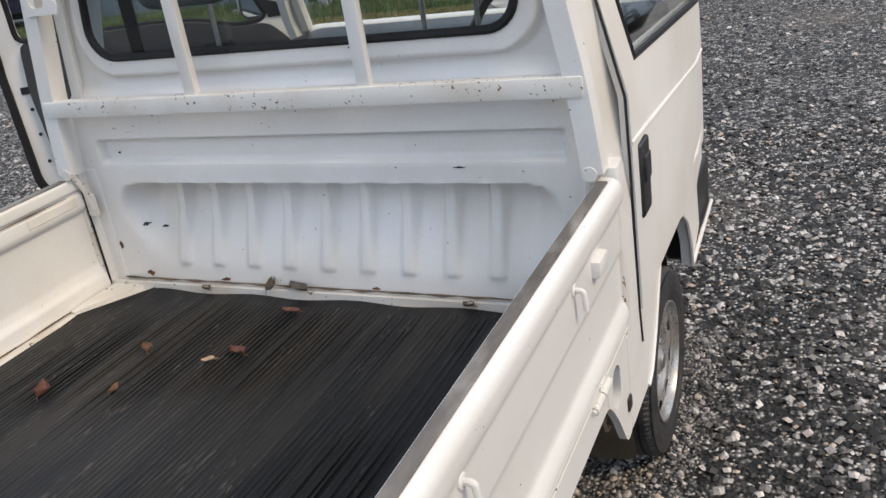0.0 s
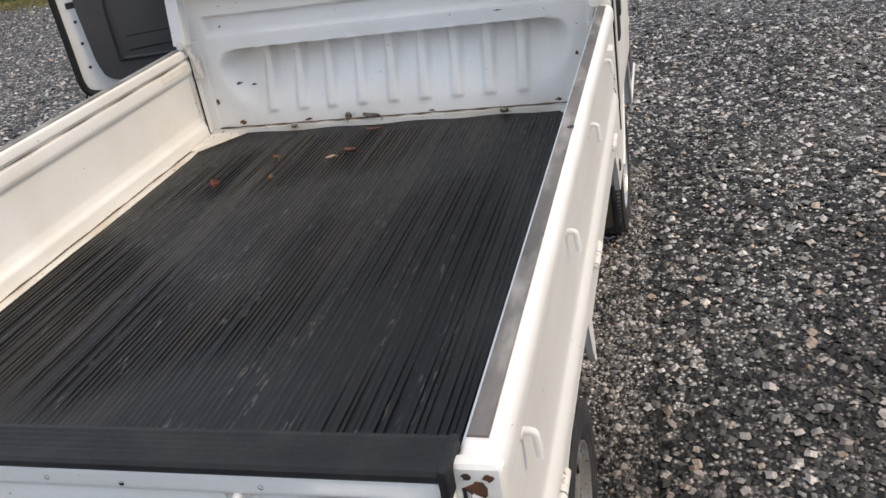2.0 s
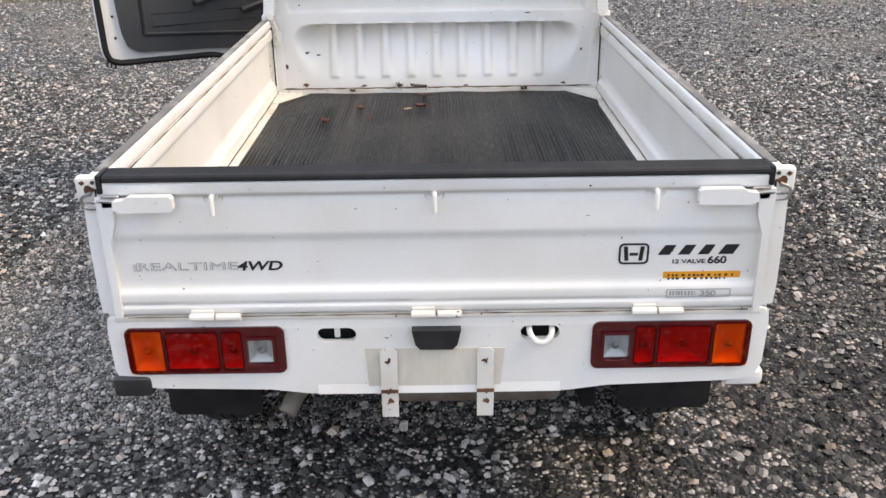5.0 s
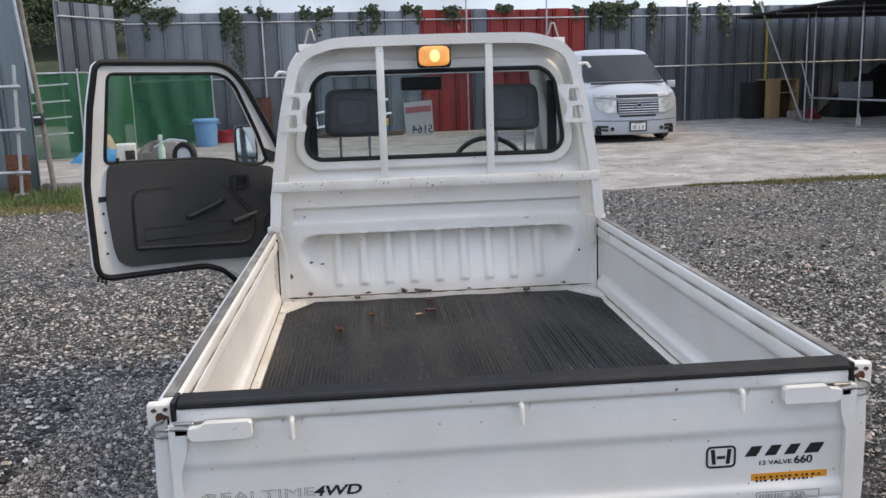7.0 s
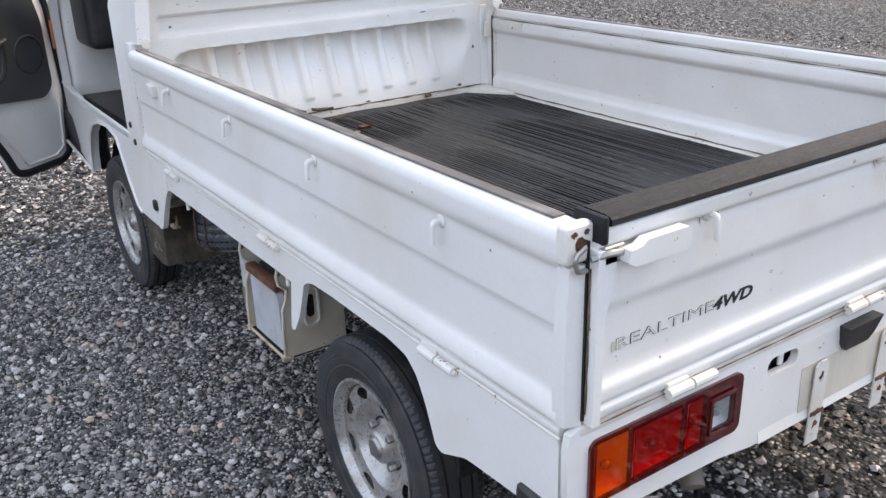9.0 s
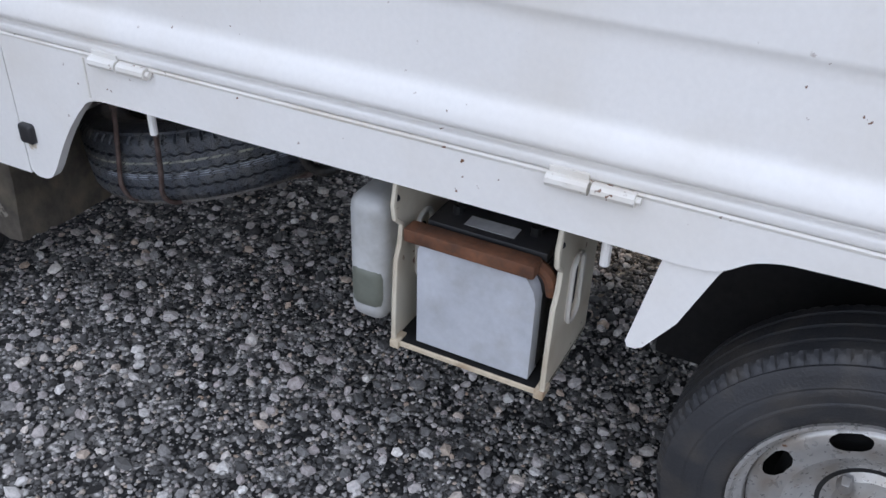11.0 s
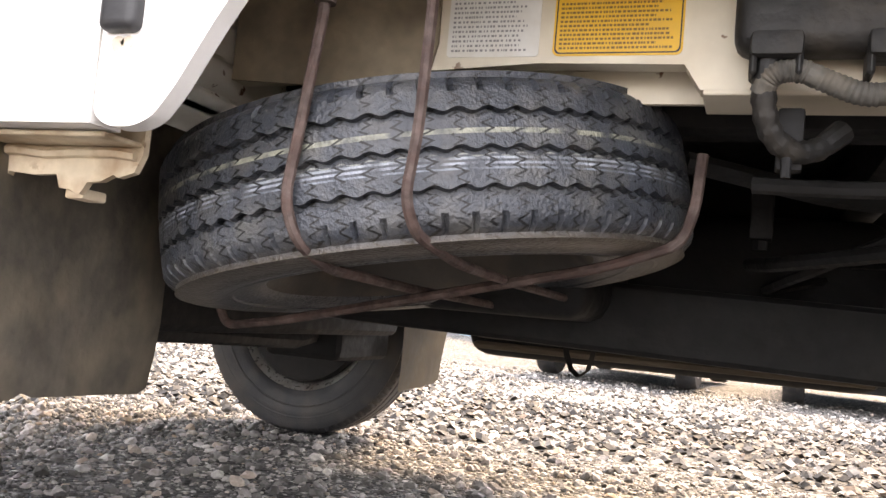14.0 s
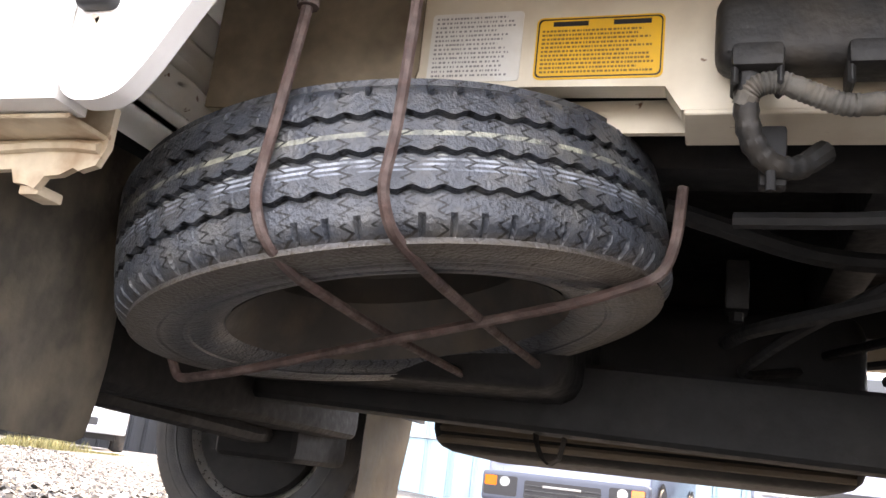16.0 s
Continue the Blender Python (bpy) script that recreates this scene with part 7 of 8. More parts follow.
sheet_wall("wall_north_east", "added steel sheet wall closing the shelter, shade put into its grey", (19.35, 26.5), (15.6, 12.4), 3.4, lambda i: SHADESHEET, 0, ())
sheet_wall("wall_south", "grey steel sheet fence behind the truck", (17.0, -14.0), (-16.0, -14.0), 2.4, lambda i: SHEET, 0, ())

VINE = material("vine_leaves", (0.022, 0.045, 0.012), 0.55, 0, 0.3, 3, 40, 0, None, 0, None, 0, 0.4)


def vine(x, y, top, width, drop, count, seed):
    rnd, vs, fs = random.Random(seed), [], []
    strands = [(rnd.gauss(0, width / 2.5), rnd.random() ** 1.7 * drop) for _ in range(max(3, int(width * 12)))]
    for _ in range(count):
        sx, sd = rnd.choice(strands)
        t = rnd.random() ** 1.5
        px, pz, py = x + sx + rnd.gauss(0, 0.05), top + 0.06 - t * sd + rnd.gauss(0, 0.05), y - 0.07 - abs(rnd.gauss(0, 0.06))
        s, a, b = rnd.uniform(0.03, 0.075), rnd.uniform(0, 6.28), rnd.uniform(-0.9, 0.9)
        u = Vector((math.cos(a), math.sin(a) * 0.5, math.sin(a) * 0.8)) * s
        v = Vector((-math.sin(a) * 0.8, b * 0.6, math.cos(a))) * s * 0.7
        c, k = Vector((px, py, pz)), len(vs)
        vs += [tuple(c - u), tuple(c + v), tuple(c + u), tuple(c - v)]
        fs.append((k, k + 1, k + 2, k + 3))
    me = bpy.data.meshes.new("vine")
    me.from_pydata(vs, [], fs)
    me.materials.append(VINE)
    tagged(new("vine", me), "dark green creeper hanging over the steel hoarding", "vine", kind="stuff")


for i, (x, width, drop, count) in enumerate(((-5.8, 0.85, 0.9, 440), (-3.75, 0.5, 2.0, 420), (-3.0, 0.6, 0.5, 180), (-1.55, 0.6, 0.8, 220), (-0.12, 0.5, 0.85, 240), (1.0, 0.5, 0.8, 220), (2.2, 0.5, 0.5, 120), (3.8, 0.45, 0.5, 140),
                                              (6.75, 1.3, 0.9, 800), (7.1, 0.5, 1.2, 260), (7.6, 0.3, 1.4, 160), (8.35, 0.3, 1.2, 150), (9.75, 0.3, 1.1, 130), (10.8, 0.25, 1.5, 140), (11.85, 0.3, 1.1, 120))):
    vine(x, 22.8 + (x + 6.6) * 0.1412, 3.44, width, drop, count, 40 + i)

# green netting
NET = bpy.data.materials.new("green_netting")
NET.use_nodes = True
n, l = NET.node_tree.nodes, NET.node_tree.links
tr, mxs = n.new("ShaderNodeBsdfTransparent"), n.new("ShaderNodeMixShader")
n["Principled BSDF"].inputs["Base Color"].default_value = (0.006, 0.105, 0.042, 1)
n["Principled BSDF"].inputs["Roughness"].default_value = 0.7
wv = n.new("ShaderNodeTexNoise")
wv.inputs["Scale"].default_value = 3.0
rp2 = n.new("ShaderNodeValToRGB")
rp2.color_ramp.elements[0].color, rp2.color_ramp.elements[1].color = (0.66, 0.66, 0.66, 1), (0.94, 0.94, 0.94, 1)
l.new(wv.outputs[0], rp2.inputs[0]), l.new(rp2.outputs[0], mxs.inputs[0]), l.new(tr.outputs[0], mxs.inputs[1]), l.new(n["Principled BSDF"].outputs[0], mxs.inputs[2]), l.new(mxs.outputs[0], n["Material Output"].inputs[0])
netting = thing("green_netting", "green construction netting on a pipe rail", "netting")
bm = bmesh.new()
pts = [(-9.5, 17.6), (-6.6, 18.6), (-6.2, 21.4), (-4.25, 21.8)]
cols = []
for (ax, ay), (bx2, by2) in zip(pts, pts[1:]):
    for i in range(16):
        t = i / 16
        cols.append((ax + (bx2 - ax) * t, ay + (by2 - ay) * t))
cols.append(pts[-1])
nv = [[bm.verts.new((x + 0.03 * math.sin(i * 1.9 + j), y + 0.05 * math.sin(i * 1.3 + j * 0.7), 0.05 + 1.85 * j / 6)) for i, (x, y) in enumerate(cols)] for j in range(7)]
for a, b in zip(nv, nv[1:]):
    for i in range(len(cols) - 1):
        bm.faces.new((a[i], a[i + 1], b[i + 1], b[i]))
part("net_sheet", bm, NET, netting)
part("rail", tube([(x, y, 1.91) for x, y in pts], 0.02, 8), GALV, netting)
for x, y in pts:
    part("stake", tube([(x, y - 0.04, 0), (x, y - 0.04, 2.0)], 0.02, 8), GALV, netting)
for k in range(4):
    part("lattice", tube([(-8.8, 17.4, 0.5 + 0.35 * k), (-6.7, 18.2, 0.62 + 0.35 * k)], 0.018, 6), GALV, netting)

# pipe rail in front of the west wall
railing = thing("pipe_railing", "galvanised scaffold pipe railing before the steel wall", "railing")
for x in (-5.26, -6.00, -7.3):
    y = 11.25 - (x + 5.12) * 0.12
    part("post", tube([(x, y, 0.0), (x + 0.10, y, 1.90)], 0.0245, 10), GALV, railing)
    part("post_foot", rbox(x - 0.07, x + 0.07, y - 0.1, y + 0.1, 0.0, 0.10, 0.01), STEEL, railing)
    for z in (1.60, 1.00, 0.40):
        part("clamp", rbox(x + z * 0.053 - 0.035, x + z * 0.053 + 0.035, y - 0.08, y + 0.05, z - 0.04, z + 0.04, 0.008), STEEL, railing)
for z in (1.60, 1.00, 0.40):
    part("rail", tube([(-5.08, 11.19, z), (-7.7, 11.50, z)], 0.0245, 10), GALV, railing)
pail = thing("bucket", "white plastic bucket on the ground by the railing", "bucket")
part("pail_body", lathe([(0, 0), (0.10, 0), (0.105, 0.01), (0.135, 0.26), (0.145, 0.265), (0.145, 0.28), (0.128, 0.28), (0.10, 0.03), (0, 0.03)], 20, lambda r, h, a: (r * math.cos(a), r * math.sin(a), h)), MILKY, pail)
part("pail_handle", tube([(0.14 * math.cos(a), -0.03 - 0.10 * math.sin(a), 0.26 - 0.06 * math.sin(a)) for a in [k * math.pi / 10 for k in range(11)]], 0.004, 6), STEEL, pail)
pail.matrix_basis = pose(-5.84, 11.62, 0.0) @ Matrix.Scale(0.84, 4)
spade = thing("spade", "spade with a steel shaft leaning on the wall", "spade")
part("blade", plate([(-0.10, 0.0), (0.10, 0.0), (0.11, 0.26), (-0.11, 0.26)], [], lambda a, b, d: (a, d, b), 0.004), STEEL, spade)
part("shaft", tube([(0, 0.0, 0.2), (0, 0.0, 0.95)], 0.016, 8), GALV, spade)
part("grip", tube(bend([(0, 0, 0.93), (-0.06, 0, 1.02), (-0.06, 0, 1.08), (0.06, 0, 1.08), (0.06, 0, 1.02), (0, 0, 0.93)], 0.02), 0.012, 8), PLASTIC, spade)
spade.matrix_basis = pose(-5.98, 11.78, 0.0, -9)
pole = thing("meter_pole", "leaning steel pole with a small grey meter box", "pole")
part("shaft", tube([(-5.02, 11.9, 0), (-5.08, 11.85, 1.3), (-5.24, 11.8, 3.6)], 0.04, 10), material("weathered_pole", (0.22, 0.20, 0.18), 0.7, 0.1, 0.3, 8, 60, 0.1), pole)
part("conduit", tube([(-5.12, 11.75, 1.5), (-5.28, 11.72, 3.6)], 0.022, 8), GALV, pole)
part("meter_box", rbox(-5.15, -5.01, 11.70, 11.82, 1.04, 1.22, 0.03, 3), PLASTIC, pole)
part("meter_cover", rbox(-5.13, -5.03, 11.67, 11.72, 1.14, 1.17, 0.02, 3), MILKY, pole)
rust = thing("rusty_sheet", "rusty dark sheet leaning on the wall", "sheet")
part("sheet", rbox(-5.62, -5.30, 11.74, 11.76, 0.0, 0.62, 0.003), RUSTY, rust)
slab = part("kerb_stone", rbox(-5.3, -3.6, 12.2, 12.5, 0.0, 0.14, 0.03, 2), CONCRETE)
tagged(slab, "rough concrete kerb stone in the grass", "stone")
rock = part("flat_rock", rbox(-4.55, -4.15, 11.9, 12.15, 0.0, 0.10, 0.04, 2), CONCRETE)
tagged(rock, "pale flat rock in the grass", "rock")


# ---- objects along the far wall ----
def bin_with_lid(x, y):
    b = thing("plastic_bin", "large blue plastic bin with lid", "bin")
    bl = material("blue_plastic", (0.16, 0.34, 0.60), 0.45, 0, 0.1, 6, 60, 0.03, (0.3, 0.35, 0.4), 0.2)
    part("body", lathe([(0.0, 0.0), (0.25, 0.0), (0.26, 0.02), (0.30, 0.60), (0.33, 0.61), (0.33, 0.64), (0.29, 0.64)], 28, lambda r, h, a: (r * math.cos(a), r * math.sin(a), h)), bl, b)
    part("lid", lathe([(0.335, 0.64), (0.335, 0.67), (0.30, 0.70), (0.0, 0.71)], 28, lambda r, h, a: (r * math.cos(a), r * math.sin(a), h)), bl, b)
    for s in (-1, 1):
        part("handle", rbox(s * 0.34 - 0.03, s * 0.34 + 0.03, -0.06, 0.06, 0.56, 0.60, 0.01), bl, b)
    b.location = (x, y, 0.025)


bin_with_lid(-4.40, 21.2)
bk = thing("laundry_basket", "crushed red plastic basket", "basket")
rp3 = material("red_plastic", (0.42, 0.03, 0.05), 0.45, 0, 0.15, 6, 60, 0.05)
part("tub", lathe([(0.0, 0.01), (0.20, 0.01), (0.27, 0.34), (0.29, 0.35), (0.29, 0.37), (0.25, 0.36), (0.18, 0.03)], 12, lambda r, h, a: (r * math.cos(a) * 1.1, r * math.sin(a) * 0.8, h + 0.05 * math.sin(a * 2) * (h > 0.2))), rp3, bk)
part("rim", tube([(0.32 * math.cos(a), 0.235 * math.sin(a), 0.37 + 0.05 * math.sin(a * 2)) for a in [i * math.pi / 10 for i in range(20)]], 0.015, 6, True), rp3, bk)
bk.matrix_basis = pose(-4.08, 22.3, 0.025) @ Matrix.Diagonal((1.1, 1.0, 0.85, 1.0))
dr = thing("oil_drum", "rusty brown open steel drum", "drum")
dmat = material("rusty_drum", (0.055, 0.022, 0.018), 0.75, 0.2, 0.4, 4, 50, 0.15, (0.11, 0.045, 0.025), 0.5)
part("shell", lathe([(0.0, 0.0), (0.30, 0.0), (0.30, 0.30), (0.312, 0.31), (0.30, 0.32), (0.30, 0.60), (0.312, 0.61), (0.30, 0.62), (0.30, 0.92), (0.31, 0.93), (0.285, 0.93), (0.28, 0.1), (0, 0.1)], 28, lambda r, h, a: (r * math.cos(a), r * math.sin(a), h)), dmat, dr)
part("stick", tube([(-0.1, 0, 0.2), (-0.26, 0.02, 1.28)], 0.02, 6), RUSTY, dr)
dr.matrix_basis = pose(-3.20, 23.0, 0.025) @ Matrix.Diagonal((1.0, 1.0, 1.24, 1.0))
ladder = thing("ladder", "aluminium ladder leaning sideways on the wall", "ladder")
alu = material("aluminium", (0.72, 0.73, 0.74), 0.35, 0.7, 0.08, 8, 60, 0.03)
for k in (0, 1):
    part("stile", rbox(0, 2.9, -0.02, 0.02, k * 0.40 - 0.03, k * 0.40 + 0.03, 0.005), alu, ladder)
for k in range(9):
    part("rung", tube([(0.15 + k * 0.325, 0, 0.0), (0.15 + k * 0.325, 0, 0.40)], 0.016, 8), alu, ladder)
ladder.matrix_basis = pose(-2.45, 23.0, 0.18, -14, -9, 7)
part("ladder_foot", rbox(-0.02, 0.05, -0.05, 0.05, -0.05, 0.05, 0.01), PLASTIC, ladder)
part("ladder_foot", rbox(-0.02, 0.05, -0.05, 0.05, 0.36, 0.46, 0.01), PLASTIC, ladder)
# low block added in place of brown debris, carries the ladder
prop = part("timber_prop", rbox(-2.4, 0.7, 22.86, 23.12, 0.025, 0.15, 0.02), material("brown_debris", (0.10, 0.075, 0.055), 0.85, 0, 0.25, 4, 50, 0.2))
tagged(prop, "added low brown block under the ladder, in place of debris", "timber")
tin = thing("storage_box", "small blue and yellow box by the steel hoarding", "box")
part("box_base", rbox(-0.14, 0.14, -0.12, 0.12, 0.0, 0.26, 0.01), material("blue_box_paint", (0.05, 0.20, 0.45), 0.5, 0, 0.1), tin)
part("box_cover", rbox(-0.15, 0.15, -0.13, 0.13, 0.26, 0.46, 0.01), material("yellow_box_paint", (0.75, 0.50, 0.05), 0.5, 0, 0.1), tin)
tin.location = (0.15, 23.35, 0.025)
gen = thing("generator", "white boxed generator on the ground", "generator")
part("case", rbox(-0.23, 0.23, -0.2, 0.2, 0.08, 0.50, 0.05, 4), material("off_white_plastic", (0.70, 0.69, 0.66), 0.45, 0, 0.06, 5, 60, 0.03, (0.4, 0.36, 0.3), 0.3), gen)
part("vent", rbox(-0.02, 0.2, -0.215, -0.19, 0.12, 0.34, 0.01), PLASTIC, gen)
part("foot_rail", rbox(-0.26, 0.26, -0.18, 0.18, 0.0, 0.09, 0.01), PLASTIC, gen)
gen.matrix_basis = pose(-5.17, 16.55, 0.025, 0, 0, 12) @ Matrix.Scale(0.84, 4)


def heap(name, label, category, mat, x, y, sx, sy, h, seed):
    b = bmesh.new()
    g = [[b.verts.new((sx * (i / 14 - 0.5), sy * (j / 14 - 0.5), h * max(0.0, 1 - 4 * (i / 14 - 0.5) ** 2) ** 0.6 * max(0.0, 1 - 4 * (j / 14 - 0.5) ** 2) ** 0.6 * (0.75 + 0.45 * noise.noise((i * 0.31 + seed * 0.37, j * 0.31, seed * 0.71)) + 0.16 * noise.noise((i * 0.67, j * 0.67, seed * 0.53))))) for i in range(15)] for j in range(15)]
    for p1, p2 in zip(g, g[1:]):
        for i in range(14):
            b.faces.new((p1[i], p1[i + 1], p2[i + 1], p2[i]))
    o = tagged(part(name, b, mat, None, "", 25), label, category)
    o.location = (x, y, 0.025)
    return o


heap("tarpaulin", "crumpled blue tarpaulin heap", "tarpaulin", material("blue_tarp", (0.04, 0.24, 0.48), 0.5, 0, 0.2, 5, 60, 0.1), -6.0, 17.6, 1.1, 0.7, 0.34, 3)
heap("sack_pile", "tan sacks heaped beside the tarpaulin", "sack", material("tan_sacking", (0.42, 0.35, 0.22), 0.85, 0, 0.2, 5, 60, 0.2), -6.1, 18.1, 0.8, 0.6, 0.66, 7)
heap("rubble_pile", "grey clutter heap on the concrete", "clutter", material("grey_clutter", (0.15, 0.14, 0.13), 0.8, 0, 0.3, 9, 60, 0.2), -4.85, 17.8, 0.9, 0.6, 0.42, 9)
bot = thing("spray_bottle", "pale green plastic bottle with white cap", "bottle")
part("flask", lathe([(0, 0), (0.07, 0), (0.075, 0.25), (0.03, 0.36), (0.025, 0.42), (0, 0.42)], 14, lambda r, h, a: (r * math.cos(a), r * math.sin(a), h)), material("pale_green_plastic", (0.45, 0.62, 0.52), 0.35, 0, 0.05), bot)
part("cap", rbox(-0.05, 0.03, -0.03, 0.03, 0.42, 0.54, 0.01), MILKY, bot)
bot.location = (-4.62, 17.2, 0.025)
crate = tagged(part("crate", rbox(-4.95, -4.5, 18.1, 18.5, 0.025, 0.36, 0.02), material("grey_crate", (0.36, 0.35, 0.33), 0.7, 0, 0.2)), "grey plastic crate under the bottle", "crate")
barrow = thing("wheel_trolley", "white and black wheel of a small trolley", "trolley")
part("tyre", lathe([(0.16, -0.05), (0.24, -0.05), (0.26, 0), (0.24, 0.05), (0.16, 0.05)], 24), RUBBER, barrow)
part("disc", lathe([(0.0, -0.03), (0.15, -0.03), (0.17, 0), (0.15, 0.03), (0, 0.03)], 24), MILKY, barrow)
part("frame_bar", tube(bend([(0.08, 0, 0.26), (0.08, 0.4, 0.3), (0.05, 0.7, 0.15)], 0.1), 0.02, 8), MILKY, barrow)
barrow.matrix_basis = pose(-3.66, 14.8, 0.285, 0, 0, 65)

# shelter at the end of the hoarding
shelter = thing("scaffold_shelter", "open scaffold-pipe shelter with a dark sheet roof", "shelter")
part("roof_sheet", rbox(11.1, 19.0, 15.3, 24.9, 3.05, 3.11, 0.01), UNDER, shelter)
for k in range(5):
    part("purlin", tube([(11.1, 15.6 + k * 2.25, 3.02), (17.0 + k * 0.45, 15.6 + k * 2.25, 3.02)], 0.0245, 8), GALV, shelter)
for x, y in ((12.36, 23.0), (12.06, 22.0), (11.94, 19.46), (11.45, 15.95), (14.6, 21.2), (15.4, 17.6)):
    part("post", tube([(x, y, 0), (x, y, 3.06)], 0.0245, 8), GALV, shelter)
    part("base_plate", rbox(x - 0.2, x + 0.2, y - 0.2, y + 0.2, 0.02, 0.07, 0.01), STEEL, shelter)
part("brace", tube([(11.2, 23.7, 3.45), (12.33, 23.12, 0.08)], 0.03, 8), GALV, shelter)
part("brace", tube([(11.78, 22.2, 1.75), (12.02, 22.05, 0.75)], 0.02, 8), GALV, shelter)
part("cross_pipe", tube([(12.05, 22.1, 0.70), (11.32, 15.8, 0.74)], 0.0245, 8), GALV, shelter)
part("yellow_post", tube([(12.22, 25.32, 0), (12.22, 25.32, 3.3)], 0.03, 8), material("yellow_paint", (0.45, 0.36, 0.03), 0.6, 0, 0.2), shelter)
part("yellow_post", tube([(11.38, 16.15, 0.0), (11.50, 16.15, 3.06)], 0.026, 8), MATS["yellow_paint"], shelter)
blk = thing("steel_cabinet", "black steel cabinet against the hoarding", "cabinet")
part("carcass", rbox(-0.27, 0.27, -0.25, 0.25, 0, 1.12, 0.01), PLASTIC, blk)
part("door_leaf", rbox(-0.25, 0.25, -0.27, -0.252, 0.04, 1.08, 0.006), PLASTIC, blk)
blk.matrix_basis = pose(11.60, 24.95, 0.025, 0, 0, 8) @ Matrix.Diagonal((0.75, 1.0, 1.0, 1.0))
WOOD = material("pale_plywood", (0.42, 0.28, 0.15), 0.65, 0, 0.2, 3, 60, 0.1, (0.26, 0.16, 0.08), 0.4, None, 0, 0, (1, 1, 0.2))
wd = thing("wooden_cabinet", "pale plywood cabinet with open shelves", "cabinet")
part("side_board", rbox(-0.4, 0.15, -0.3, -0.27, 0, 1.15, 0.004), WOOD, wd)
part("top_board", rbox(-0.4, 0.85, -0.3, 0.3, 1.15, 1.19, 0.004), WOOD, wd)
part("shelf", rbox(0.15, 0.85, -0.28, 0.3, 0.75, 0.78, 0.004), WOOD, wd)
part("back_board", rbox(-0.4, 0.85, 0.28, 0.31, 0, 1.15, 0.004), material("dark_wood", (0.09, 0.055, 0.03), 0.7, 0, 0.2), wd)
part("end_board", rbox(0.82, 0.85, -0.3, 0.28, 0, 1.15, 0.004), WOOD, wd)
wd.matrix_basis = pose(12.25, 24.9, 0.025, 0, 0, 4) @ Matrix.Diagonal((0.88, 0.9, 1.0, 1.0))
blo = thing("concrete_block", "grey concrete block by the cabinet", "block")
part("block", rbox(-0.2, 0.2, -0.1, 0.1, 0, 0.22, 0.01), CONCRETE, blo)
blo.location = (12.72, 24.3, 0.025)
gp = thing("grey_board", "grey board leaning in the shelter", "board")
part("board", rbox(-0.6, 0.6, -0.02, 0.02, 0, 0.95, 0.004), material("grey_board_paint", (0.30, 0.32, 0.34), 0.6, 0, 0.1), gp)
gp.matrix_basis = pose(14.3, 23.7, 0.60, -6) @ Matrix.Diagonal((0.88, 1.0, 0.5, 1.0))
part("trestle", rbox(-0.6, 0.6, -0.05, 0.05, -1.15, 0.0, 0.01), UNDER, gp)
tb = thing("tool_box", "red steel tool box on a pipe stand", "tool box")
part("box", rbox(-0.29, 0.29, -0.2, 0.2, 0.62, 0.90, 0.03), material("red_enamel", (0.50, 0.02, 0.02), 0.4, 0, 0.1), tb)
for a, b in ((-0.3, -0.15), (0.3, -0.15), (-0.3, 0.15), (0.3, 0.15)):
    part("leg", tube([(a, b, 0), (a, b, 0.63)], 0.015, 6), STEEL, tb)
tb.matrix_basis = pose(11.24, 16.42, 0.025) @ Matrix.Scale(0.70, 4)
for k in range(4):
    st = thing("leaning_pipe", "short galvanised pipe leaning in the shelter", "pipe", "leaning pipes")
    part("pipe", tube([(0, 0, 0), (0.30, 0.15, 0.56)], 0.024, 8), GALV, st)
    st.location = (17.5 + 0.25 * k, 24.9, 0.025)
heap("scrap", "dark scrap and machine parts heaped in the shelter", "scrap", UNDER, 15.6, 24.4, 3.8, 1.4, 1.6, 11)
heap("red_scrap", "small red and black scrap beside the pipes", "scrap", material("dark_red_paint", (0.16, 0.015, 0.018), 0.5, 0, 0.3, 9, 60, 0.1), 12.9, 23.6, 0.45, 0.4, 0.42, 12)
tagged(part("bottle", lathe([(0, 0), (0.06, 0), (0.06, 0.16), (0.02, 0.24), (0.02, 0.28), (0, 0.28)], 12, lambda r, h, a: (12.06 + r * math.cos(a), 19.62 + r * math.sin(a), 0.07 + h)), MILKY), "white plastic bottle on the post base", "bottle")

# ---- parked vehicles ----
CARGLASS = material("dark_car_glass", (0.02, 0.025, 0.028), 0.06, 0, 0.1, 4, 50, 0)
CHROME = material("chrome", (0.75, 0.75, 0.76), 0.15, 1.0, 0.05, 8, 60, 0)
PLATEW = material("number_plate_white", (0.75, 0.75, 0.73), 0.4, 0, 0.03)


